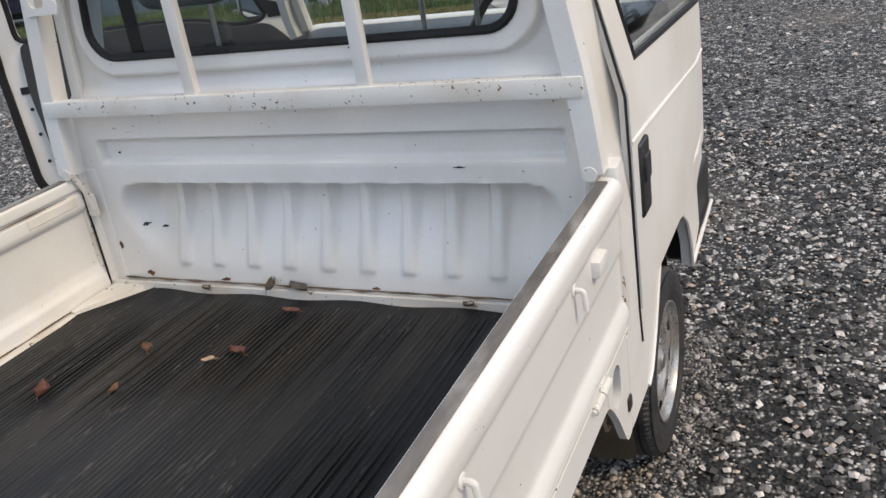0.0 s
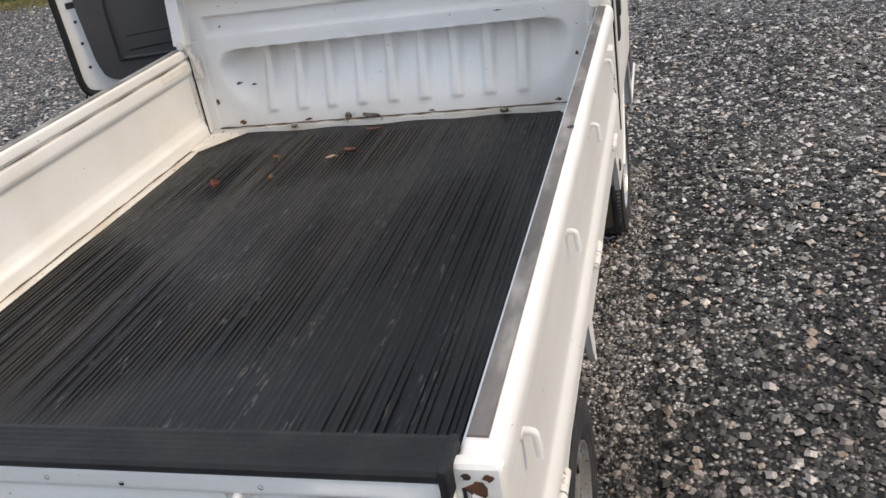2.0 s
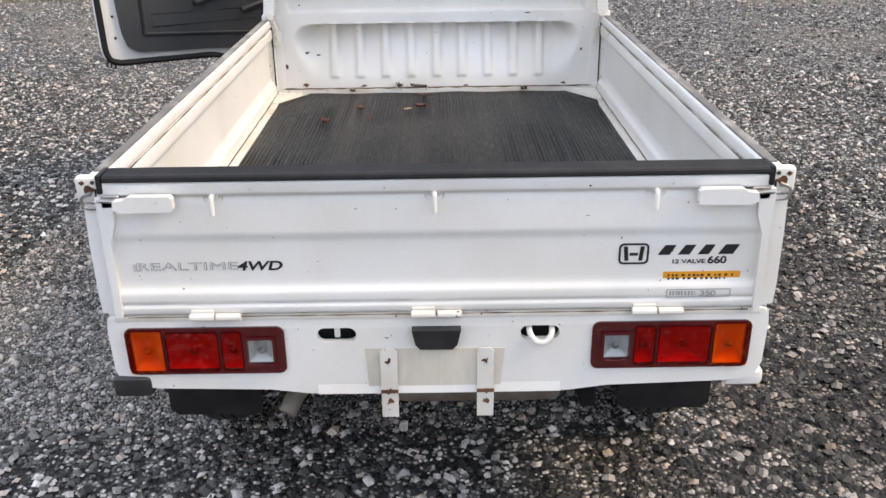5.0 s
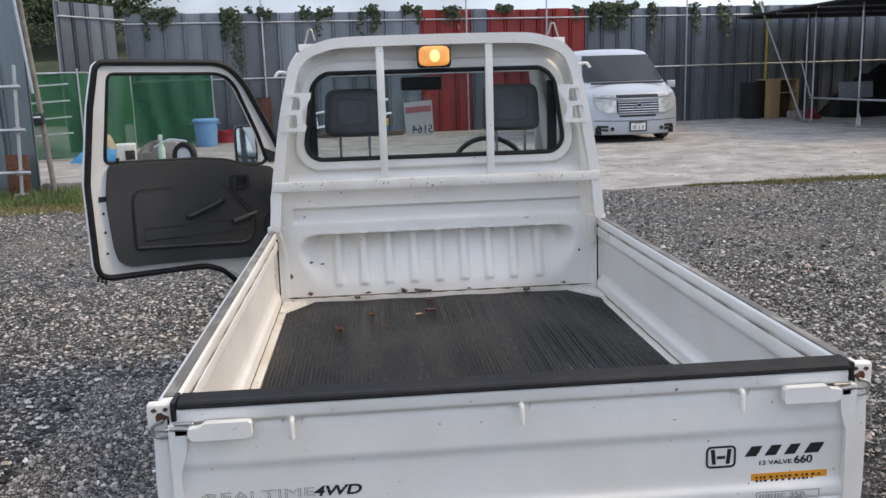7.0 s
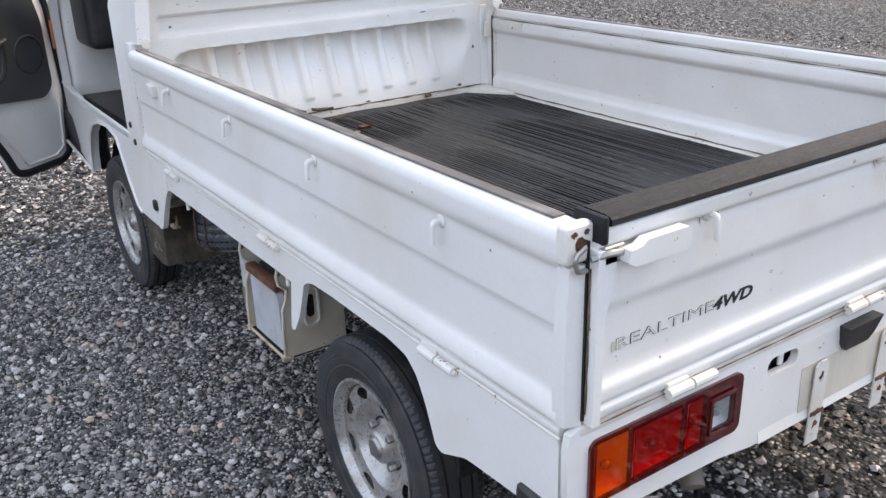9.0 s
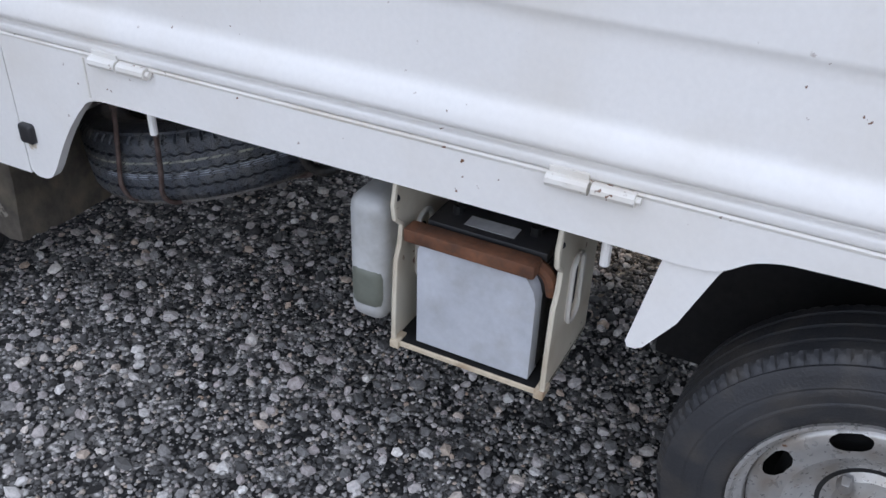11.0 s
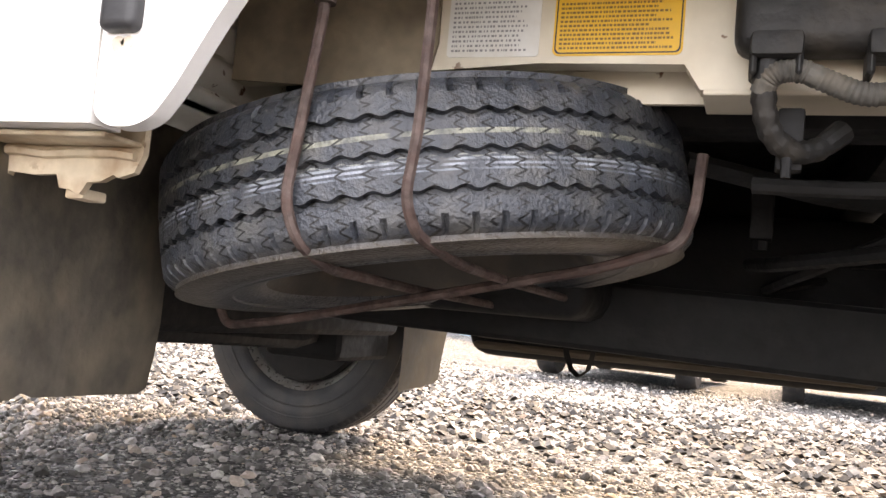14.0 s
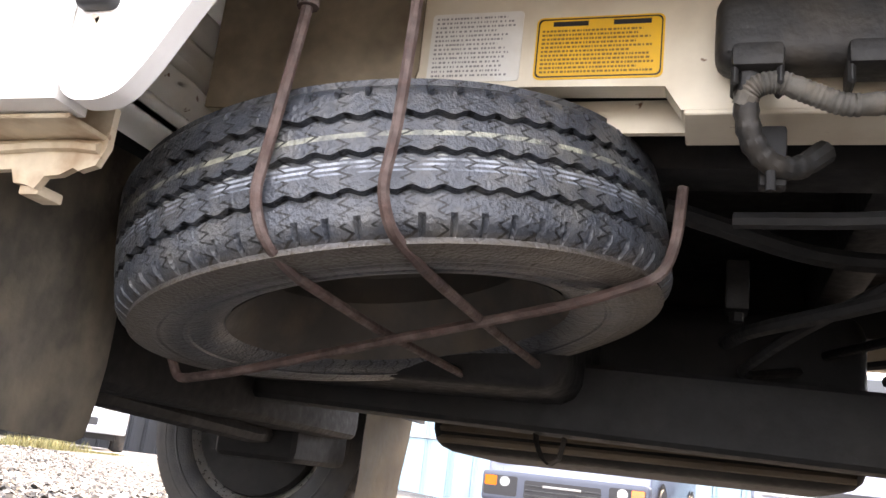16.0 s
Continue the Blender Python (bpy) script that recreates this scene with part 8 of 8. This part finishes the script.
def vehicle(name, label, category, width, profile, belt, paint, wheels, wheel_r, screen, side_windows, front, nose=0.0):
    """A car about its centre, nose towards +y. profile: (y, z) round the side, belt: where the cabin narrows."""
    top = max(z for _, z in profile)
    half = width / 2
    xw = lambda z: half * (1 - 0.20 * max(0.0, z - belt) / (top - belt))
    v = thing(name, label, category)
    b = bmesh.new()
    n = 16
    rows = []
    for i in range(n + 1):
        u = -1 + 2 * i / n
        k = 0.06 * abs(u) ** 4
        bow = nose * abs(u) ** 2.6
        rows.append([b.verts.new((xw(z) * u, y * (1 - k * 0.5) - (bow * min(1.0, max(0.0, y - 1.0) / 0.8)), z - (k * 0.8 if z > belt + 0.2 else 0))) for y, z in profile])
    m = len(profile)
    for p1, p2 in zip(rows, rows[1:]):
        for j in range(m):
            b.faces.new((p1[j], p1[(j + 1) % m], p2[(j + 1) % m], p2[j]))
    b.faces.new(rows[0]), b.faces.new(rows[-1])
    bmesh.ops.recalc_face_normals(b, faces=b.faces[:])
    es = [e for e in b.edges if len(e.link_faces) == 2 and e.calc_face_angle() > 0.9]
    bmesh.ops.bevel(b, geom=es, offset=0.045, segments=3, profile=0.6, affect="EDGES", clamp_overlap=True)
    part("body", b, paint, v, "", 35)
    (y0, z0), (y1, z1) = screen
    nrm = Vector((0, z0 - z1, y1 - y0)).normalized()
    scr = lambda a, t, d: (a * xw(z0 + (z1 - z0) * t) * (1 - 0.03), y0 + (y1 - y0) * t + nrm.y * (0.012 + d) - nose * abs(a) ** 2.6 * min(1.0, max(0.0, y0 + (y1 - y0) * t - 1.0) / 0.8), z0 + (z1 - z0) * t + nrm.z * (0.012 + d))
    part("windscreen", plate([(-0.93 + 0.155 * i, 0.08) for i in range(13)] + [(0.97 - 0.1617 * i, 0.94) for i in range(13)], [], scr, 0.004), CARGLASS, v)
    for s in (-1, 1):
        for win in side_windows:
            part("side_window", plate(win, [], lambda a, b2, d: (s * (xw(b2) + 0.004 - d), a, b2), 0.01), CARGLASS, v)
        for y in wheels:
            w = new("wheel")
            w.parent = v
            w.location = (s * (half - 0.072), y, wheel_r)
            part("tyre", lathe([(wheel_r * 0.62, -0.09), (wheel_r * 0.95, -0.09), (wheel_r, -0.06), (wheel_r, 0.06), (wheel_r * 0.95, 0.09), (wheel_r * 0.62, 0.09)], 28), TYRE, w)
            part("rim", lathe([(wheel_r * 0.64, s * 0.085), (wheel_r * 0.60, s * 0.08), (wheel_r * 0.52, s * 0.05), (wheel_r * 0.2, s * 0.065), (0, s * 0.07)], 30, skip=lambda i, k: i == 2 and k % 6 in (0, 1)), RIMM, w)
            # dark discs stand in for the shade behind the rim and inside the arch
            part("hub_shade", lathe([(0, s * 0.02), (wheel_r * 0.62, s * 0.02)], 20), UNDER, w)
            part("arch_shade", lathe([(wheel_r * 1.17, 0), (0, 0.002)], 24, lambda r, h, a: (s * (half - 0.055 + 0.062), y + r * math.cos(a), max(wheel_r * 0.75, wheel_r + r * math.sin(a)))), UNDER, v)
        part("mirror", rbox(min(s * (half - 0.02), s * (half + 0.14)), max(s * (half - 0.02), s * (half + 0.14)), y1 - 0.22, y1 - 0.12, belt - 0.02, belt + 0.13, 0.03, 3), paint, v)
    fy = max(y for y, _ in profile)
    front(v, fy, half)
    # dark box added for the shade below the body
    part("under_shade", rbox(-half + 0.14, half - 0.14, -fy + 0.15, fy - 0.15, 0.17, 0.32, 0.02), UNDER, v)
    return v


def flat_part(v, name, a0, a1, b0, b1, y, mt, r=0.01, depth=0.03, label=""):
    return part(name, plate(rrect(a0, a1, b0, b1, min(r, (a1 - a0) / 2.1, (b1 - b0) / 2.1)), [], lambda a, b, d: (a, y - d, b), depth, 0.002), mt, v, label)


def van_front(v, fy, half):
    bent = lambda a, b, d: (a, fy + 0.012 - d - 0.26 * (abs(a) / half) ** 2.6 - 0.20 * max(0.0, b - 0.72), b)
    for s in (-1, 1):
        for nm, pts, mt in (("headlamp", ((0.44, 0.60), (0.60, 0.59), (0.76, 0.66), (0.83, 0.74), (0.86, 0.88), (0.66, 0.865), (0.44, 0.85)), CLEAR_LAMP), ("marker_lamp", ((0.44, 0.905), (0.66, 0.915), (0.86, 0.93), (0.85, 0.985), (0.66, 0.965), (0.44, 0.95)), CLEAR_LAMP), ("bumper_vent", ((0.60, 0.235), (0.80, 0.25), (0.80, 0.29), (0.60, 0.28)), INK), ("bumper_vent", ((0.60, 0.305), (0.80, 0.315), (0.80, 0.355), (0.60, 0.35)), INK)):
            part(nm, plate([(s * a, b) for a, b in pts], [], bent, 0.06), mt, v)
        lamp = part("fog_lamp", plate([(s * (0.52 + 0.055 * math.cos(w * 0.524)), 0.285 + 0.055 * math.sin(w * 0.524)) for w in range(12)], [], bent, 0.05), CHROME, v)
        part("fog_lens", plate([(s * (0.52 + 0.038 * math.cos(w * 0.524)), 0.285 + 0.038 * math.sin(w * 0.524)) for w in range(12)], [], lambda a, b, d: Vector(bent(a, b, d)) + Vector((0, 0.006, 0)), 0.02), INK, lamp)
    bow = lambda x: 0.26 * (abs(x) / half) ** 2.6
    g = part("grille", plate(rrect(-0.43, 0.43, 0.59, 0.835, 0.02), [], lambda a, b, d: Vector(bent(a, b, d)) + Vector((0, 0.036, 0)), 0.09), PLASTIC, v)
    for k in range(5):
        part("grille_bar", tube([(x, fy + 0.040 - bow(x) - 0.20 * max(0.0, 0.615 + k * 0.049 - 0.72), 0.615 + k * 0.049) for x in (-0.42, -0.21, 0, 0.21, 0.42)], 0.008, 6), CHROME, g)
    part("badge", lathe([(0.045, 0.02), (0.07, 0.02), (0.07, 0.035), (0.045, 0.035)], 20, lambda r, h, a: (r * math.cos(a), fy + 0.03 + h, 0.735 + r * 0.85 * math.sin(a))), CHROME, g)
    part("upper_trim", plate(rrect(-0.44, 0.44, 0.90, 0.955, 0.01), [], bent, 0.05), PLASTIC, v, "dark upper grille slot")
    part("trim_bar", tube([(x, fy + 0.008 - bow(x) - 0.20 * 0.155, 0.875) for x in (-0.86, -0.6, -0.3, 0, 0.3, 0.6, 0.86)], 0.014, 6), SILVER, v)
    part("lower_grille", plate(rrect(-0.38, 0.38, 0.515, 0.555, 0.01), [], bent, 0.05), INK, v)
    part("bumper_line", tube([(x, fy + 0.006 - bow(x), 0.435 + 0.02 * abs(x)) for x in (-0.86, -0.6, -0.3, 0, 0.3, 0.6, 0.86)], 0.007, 6), PLASTIC, v)
    pl = flat_part(v, "number_plate", -0.165, 0.165, 0.24, 0.405, fy + 0.02, PLATEW, 0.01, 0.02)
    part("plate_frame", plate(rrect(-0.18, 0.18, 0.225, 0.42, 0.01), [rrect(-0.155, 0.155, 0.25, 0.395, 0.008)], lambda a, b, d: (a, fy + 0.026 - d, b), 0.02), INK, pl)
    for a0, a1, b0, b1 in ((-0.08, 0.08, 0.365, 0.385), (-0.12, -0.07, 0.265, 0.345), (-0.04, 0.0, 0.265, 0.345), (0.03, 0.12, 0.265, 0.345)):
        flat_part(pl, "plate_bar", a0, a1, b0, b1, fy + 0.0225, FADED, 0.002, 0.002)
    part("cowl", tube([(x, 1.87 - 0.30 * bow(x), 1.185) for x in (-0.78, -0.5, 0, 0.5, 0.78)], 0.022, 6), INK, v)
    for s in (-1, 1):
        for y in (1.12, 0.02):
            part("door_gap", tube([(s * half * 1.001, y, z) for z in (0.32, 0.7, 1.04)], 0.006, 5), INK, v)
        for y in (0.12, -0.12):
            part("door_handle", rbox(s * half - 0.015, s * half + 0.02, y - 0.07, y + 0.07, 0.94, 0.975, 0.01), CHROME, v)


CLEAR_LAMP = material("clear_headlamp", (0.60, 0.60, 0.58), 0.15, 0.3, 0.35, 9, 60, 0.1, None, 0, None, 0.5)
SILVER = material("silver_car_paint", (0.42, 0.445, 0.485), 0.36, 0.3, 0.03, 1, 400, 0.0, None, 0, None, 0.7)
van = vehicle("minivan", "silver minivan parked facing the yard on concrete", "van", 1.92,
              [(-2.40, 0.20), (-2.42, 0.95), (-2.34, 1.66), (-2.18, 1.86), (-1.0, 1.915), (0.60, 1.905), (0.86, 1.87), (1.02, 1.80), (1.42, 1.51), (1.86, 1.18), (2.10, 1.08), (2.30, 0.98), (2.40, 0.84), (2.43, 0.62), (2.43, 0.42), (2.44, 0.36), (2.43, 0.16)], 1.08, SILVER, (-1.45, 1.48), 0.33, ((1.02, 1.80), (1.86, 1.18)),
              [[(1.42, 1.20), (1.15, 1.46), (0.86, 1.66), (0.70, 1.70), (0.70, 1.18)], [(0.60, 1.18), (0.60, 1.71), (-0.80, 1.73), (-0.80, 1.18)], [(-0.88, 1.18), (-0.88, 1.73), (-2.05, 1.72), (-2.2, 1.22)]], van_front, 0.26)
van.matrix_basis = pose(5.40, 19.85, 0.025, 0, 0, 184.5) @ Matrix.Scale(1.09, 4)


def truck_front(kind):
    def make(v, fy, half):
        bump = part("bumper", rbox(-half - 0.005, half + 0.005, fy - 0.10, fy + 0.07, 0.27, 0.53, 0.04, 4), material("blue_grey_bumper", (0.062, 0.072, 0.098), 0.5, 0, 0.1, 5, 60, 0.05), v, "blue-grey plastic bumper")
        if kind == "lamps":
            for s in (-1, 1):
                flat_part(bump, "lamp_recess", *sorted((s * (half - 0.02), s * (half - 0.33))), 0.32, 0.49, fy + 0.072, INK, 0.02, 0.03)
                flat_part(bump, "indicator", *sorted((s * (half - 0.03), s * (half - 0.14))), 0.40, 0.485, fy + 0.078, AMBER, 0.01, 0.03, "amber indicator lens")
                flat_part(bump, "fog_lamp", *sorted((s * (half - 0.17), s * (half - 0.26))), 0.40, 0.485, fy + 0.078, CLEAR, 0.04, 0.03, "round clear lamp")
            g = flat_part(bump, "grille", -0.34, 0.34, 0.315, 0.47, fy + 0.074, INK, 0.02, 0.03)
            for k in range(3):
                part("grille_bar", rbox(-0.33, 0.33, fy + 0.070, fy + 0.082, 0.335 + k * 0.042, 0.350 + k * 0.042, 0.003), PLASTIC, g)
            part("plate_holder", rbox(-0.17, 0.17, fy + 0.08, fy + 0.09, 0.42, 0.44, 0.004), STEEL, g)
        else:
            flat_part(bump, "intake", -0.22, 0.42, 0.42, 0.50, fy + 0.074, INK, 0.01, 0.03)
            flat_part(bump, "intake", 0.46, 0.64, 0.43, 0.50, fy + 0.074, INK, 0.01, 0.03)
            flat_part(bump, "intake", 0.22, 0.33, 0.34, 0.38, fy + 0.074, INK, 0.01, 0.03)
            for k in range(3):
                part("grille_bar", rbox(-0.21, 0.41, fy + 0.070, fy + 0.080, 0.43 + k * 0.024, 0.438 + k * 0.024, 0.003), PLASTIC, bump)
            g = flat_part(v, "grille", -0.40, 0.40, 0.56, 0.68, fy + 0.012, INK, 0.01, 0.03)
            part("grille_bar", rbox(-0.40, 0.40, fy + 0.005, fy + 0.02, 0.60, 0.62, 0.003), CHROME, g)
        for s in (-1, 1):
            flat_part(v, "headlamp", *sorted((s * (half - 0.05), s * (half - 0.32))), 0.60, 0.80, fy + 0.004, CLEAR, 0.03, 0.08)
        flat_part(v, "wiper_panel", -0.55, 0.55, 0.98, 1.02, fy - 0.05, INK, 0.01, 0.03)
    return make


KEI = [(-1.62, 0.30), (-1.64, 1.0), (-1.58, 1.72), (-1.45, 1.80), (0.85, 1.80), (1.05, 1.72), (1.45, 1.05), (1.56, 0.80), (1.58, 0.30)]
KWIN = [[(1.15, 1.08), (0.92, 1.52), (0.75, 1.60), (0.10, 1.60), (0.10, 1.08)], [(0.0, 1.08), (0.0, 1.60), (-1.35, 1.60), (-1.42, 1.08)]]
for nm, lab, y, yaw, kind, col in (("kei_van", "small silver-blue van with amber lamps in its bumper", 2.51, 84, "lamps", material("blue_silver_paint", (0.20, 0.225, 0.30), 0.3, 0.4, 0.03, 1, 300, 0, None, 0, None, 0.6)), ("kei_van", "small silver van with a slotted bumper, parked on gravel", 0.35, 88, "slots", material("pale_silver_paint", (0.26, 0.275, 0.32), 0.3, 0.4, 0.03, 1, 300, 0, None, 0, None, 0.6))):
    k = vehicle(nm, lab, "van", 1.47, KEI, 1.0, col, (-1.1, 0.95), 0.27, ((1.05, 1.72), (1.45, 1.05)), KWIN, truck_front(kind))
    k.matrix_basis = pose(8.3, y, -0.195 if y > 1 else -0.225, 0, 0, yaw)

HATCH = [(-1.85, 0.30), (-1.90, 0.85), (-1.70, 1.35), (-1.45, 1.50), (0.2, 1.50), (0.45, 1.43), (1.10, 0.98), (1.75, 0.82), (1.88, 0.62), (1.88, 0.26)]
HWIN = [[(0.80, 0.98), (0.42, 1.28), (0.2, 1.38), (-0.05, 1.38), (-0.05, 0.98)], [(-0.13, 0.98), (-0.13, 1.38), (-1.1, 1.36), (-1.3, 0.98)]]


def hatch_front(v, fy, half):
    for s in (-1, 1):
        flat_part(v, "headlamp", *sorted((s * (half - 0.04), s * (half - 0.40))), 0.60, 0.76, fy - 0.01, CLEAR, 0.05, 0.12)
    flat_part(v, "grille", -0.40, 0.40, 0.38, 0.50, fy + 0.005, INK, 0.02, 0.04)
    pl = flat_part(v, "number_plate", -0.165, 0.165, 0.40, 0.56, fy + 0.012, PLATEW, 0.01, 0.02)
    flat_part(pl, "plate_bar", -0.12, 0.12, 0.43, 0.50, fy + 0.014, FADED, 0.002, 0.002)


h1 = vehicle("hatchback", "silver hatchback with dark alloy wheels on concrete", "car", 1.69, HATCH, 0.9, SILVER, (-1.22, 1.22), 0.31, ((0.45, 1.43), (1.10, 0.98)), HWIN, hatch_front)
h1.matrix_basis = pose(11.9, 12.1, 0.025, 0, 0, 128)
h2 = vehicle("hatchback", "dark blue car parked beyond the grass", "car", 1.69, HATCH, 0.9, material("dark_blue_paint", (0.010, 0.014, 0.035), 0.2, 0.2, 0.05, 1, 200, 0, None, 0, None, 0.8), (-1.22, 1.22), 0.31, ((0.45, 1.43), (1.10, 0.98)), HWIN, hatch_front)
h2.matrix_basis = pose(-13.6, 13.2, 0.0, 0, 0, -70)
bar = thing("barrier_stand", "red and yellow folding barrier stand on the grass", "barrier")
ORED = material("signal_red", (0.75, 0.05, 0.02), 0.45, 0, 0.08, 8, 60, 0.02)
for a, b in (((0, 0, 0), (0.22, 0, 0.85)), ((0.44, 0, 0), (0.22, 0, 0.85))):
    part("leg", tube([a, b], 0.035, 4), ORED, bar)
part("cross_rail", tube([(0.05, -0.03, 0.12), (0.75, -0.03, 0.12)], 0.03, 4), ORED, bar)
part("band", tube([(0.05, -0.04, 0.0), (0.18, -0.04, 0.5)], 0.015, 4), material("signal_yellow", (0.75, 0.55, 0.03), 0.5, 0, 0.1), bar)
bar.matrix_basis = pose(-11.45, 11.9, 0.0, 0, 0, 15)

# ---- far beyond the fence ----
house = thing("house", "white house with a dark tiled roof beyond the trees", "house")
part("walls", rbox(-3, 3, -2.5, 2.5, 0, 6.2, 0.05), material("white_render", (0.66, 0.66, 0.64), 0.8, 0, 0.06, 1, 20, 0.05), house)
part("roof", extrude([(-3.1, 6.1), (3.1, 6.1), (2.6, 6.5), (0, 7.9), (-2.6, 6.5)], lambda p, q, s: (s, p, q), -3.6, 3.6), material("dark_roof_tiles", (0.035, 0.037, 0.042), 0.6, 0, 0.2, 3, 20, 0.2), house)
for x in (-1.6, 0.2, 1.7):
    w = part("window", rbox(x - 0.45, x + 0.45, -2.53, -2.49, 4.1, 5.2, 0.01), CARGLASS, house)
    part("sill", rbox(x - 0.5, x + 0.5, -2.60, -2.50, 4.02, 4.10, 0.01), material("sill_grey", (0.4, 0.4, 0.4), 0.7), w)
house.matrix_basis = pose(-50.0, 150.0, 6.97, 0, 0, 12)
LEAF = material("tree_leaves", (0.028, 0.05, 0.016), 0.6, 0, 0.3, 1, 20, 0, None, 0, None, 0, 0.45)
BARK = material("bark", (0.10, 0.075, 0.055), 0.9, 0, 0.3, 6, 40, 0.4)


def tree(x, y, height, spread, seed, count=3800):
    rnd = random.Random(seed)
    t = thing("tree", "dark green leafy tree beyond the hoarding", "tree", "trees beyond the fence")
    trunk = [(0, 0, 0), (0.1, 0.05, height * 0.3), (0, 0.1, height * 0.55), (0.1, 0, height * 0.8)]
    b = tube(trunk, [height * 0.035, height * 0.028, height * 0.02, height * 0.008], 8)
    tips = []
    for k in range(9):
        a, h0 = rnd.uniform(0, 6.28), height * rnd.uniform(0.3, 0.7)
        e = Vector((math.cos(a) * spread * rnd.uniform(0.5, 0.95), math.sin(a) * spread * rnd.uniform(0.5, 0.95), h0 + height * rnd.uniform(0.1, 0.3)))
        b = join(b, tube([(0, 0, h0), tuple(e * 0.5 + Vector((0, 0, h0 * 0.55))), tuple(e)], [height * 0.014, height * 0.009, height * 0.003], 5))
        tips.append(e)
    tips += [Vector((rnd.gauss(0, spread * 0.3), rnd.gauss(0, spread * 0.3), height * rnd.uniform(0.75, 1.0))) for _ in range(5)]
    part("trunk", b, BARK, t)
    vs, fs = [], []
    for _ in range(count):
        c = rnd.choice(tips) + Vector((rnd.gauss(0, spread * 0.2), rnd.gauss(0, spread * 0.2), rnd.gauss(0, height * 0.07)))
        s = height * rnd.uniform(0.018, 0.04)
        u = Vector((rnd.uniform(-1, 1), rnd.uniform(-1, 1), rnd.uniform(-1, 1))).normalized() * s
        v = u.orthogonal().normalized() * s * 0.6
        k = len(vs)
        vs += [tuple(c - u), tuple(c + v), tuple(c + u), tuple(c - v)]
        fs.append((k, k + 1, k + 2, k + 3))
    me = bpy.data.meshes.new("crown")
    me.from_pydata(vs, [], fs)
    me.materials.append(LEAF)
    o = new("crown", me)
    o.parent = t
    t.location = (x, y, float(np.interp(y, [42.5, 46.0, 54.0], [2.85, 3.55, 5.25])))


for i, (x, y, h, s) in enumerate(((-14.5, 44, 3.2, 2.2), (-17.8, 48, 4.2, 2.6), (-12.2, 46, 2.2, 1.9), (-21, 52, 4.0, 2.8), (-16.2, 42, 1.8, 1.6), (-19.5, 42, 2.5, 2.1), (-13.2, 46, 3.6, 2.6), (-15.6, 50, 4.6, 3.0), (-17.0, 44.5, 3.8, 2.4), (-19.0, 47, 5.0, 2.8), (-22.5, 50, 5.2, 3.0), (-18.4, 55, 3.6, 3.0))):
    tree(x, y, h, s, 70 + i)
boat = thing("motor_home", "small white vehicle on the slope beyond", "vehicle")
part("hull", rbox(-1.6, 1.6, -0.6, 0.6, 0.3, 1.1, 0.15, 3), MILKY, boat)
part("cabin", rbox(-1.2, 1.0, -0.5, 0.5, 1.0, 1.6, 0.12, 3), MILKY, boat)
for x in (-0.9, -0.2, 0.5):
    part("window", rbox(x - 0.25, x + 0.25, -0.52, -0.48, 1.15, 1.45, 0.02), CARGLASS, boat)
for x in (-1, 1):
    part("support", rbox(x - 0.2, x + 0.2, -0.4, 0.4, 0.0, 0.32, 0.02), UNDER, boat)
boat.matrix_basis = Matrix.Translation((-13.6, 41.3, 2.86)) @ Matrix.Scale(0.5, 4)
BANKMAT = material("bank_scrub", (0.030, 0.048, 0.018), 0.9, 0, 0.5, 1.2, 9, 0.5, (0.09, 0.075, 0.04), 0.5)
bank = part("earth_bank", extrude([(38.0, -0.1), (38.5, 2.2), (40.0, 2.85), (42.5, 2.9), (46.0, 3.6), (54.0, 5.3), (68.0, 5.9), (110.0, 7.0), (165.0, 7.0), (165.0, -0.1)], lambda p, q, t: (t, p, q), -75, -8), BANKMAT)
tagged(bank, "scrub-covered earth bank beyond the yard", "bank", kind="structure")
upole = thing("utility_pole", "grey concrete utility pole beyond the fence", "pole")
part("shaft", tube([(0, 0, 0), (0, 0, 8.5)], [0.16, 0.10], 12), CONCRETE, upole)
part("cross_arm", rbox(-0.7, 0.7, -0.05, 0.05, 7.6, 7.7, 0.01), STEEL, upole)
upole.location = (-12.6, 36, 0)
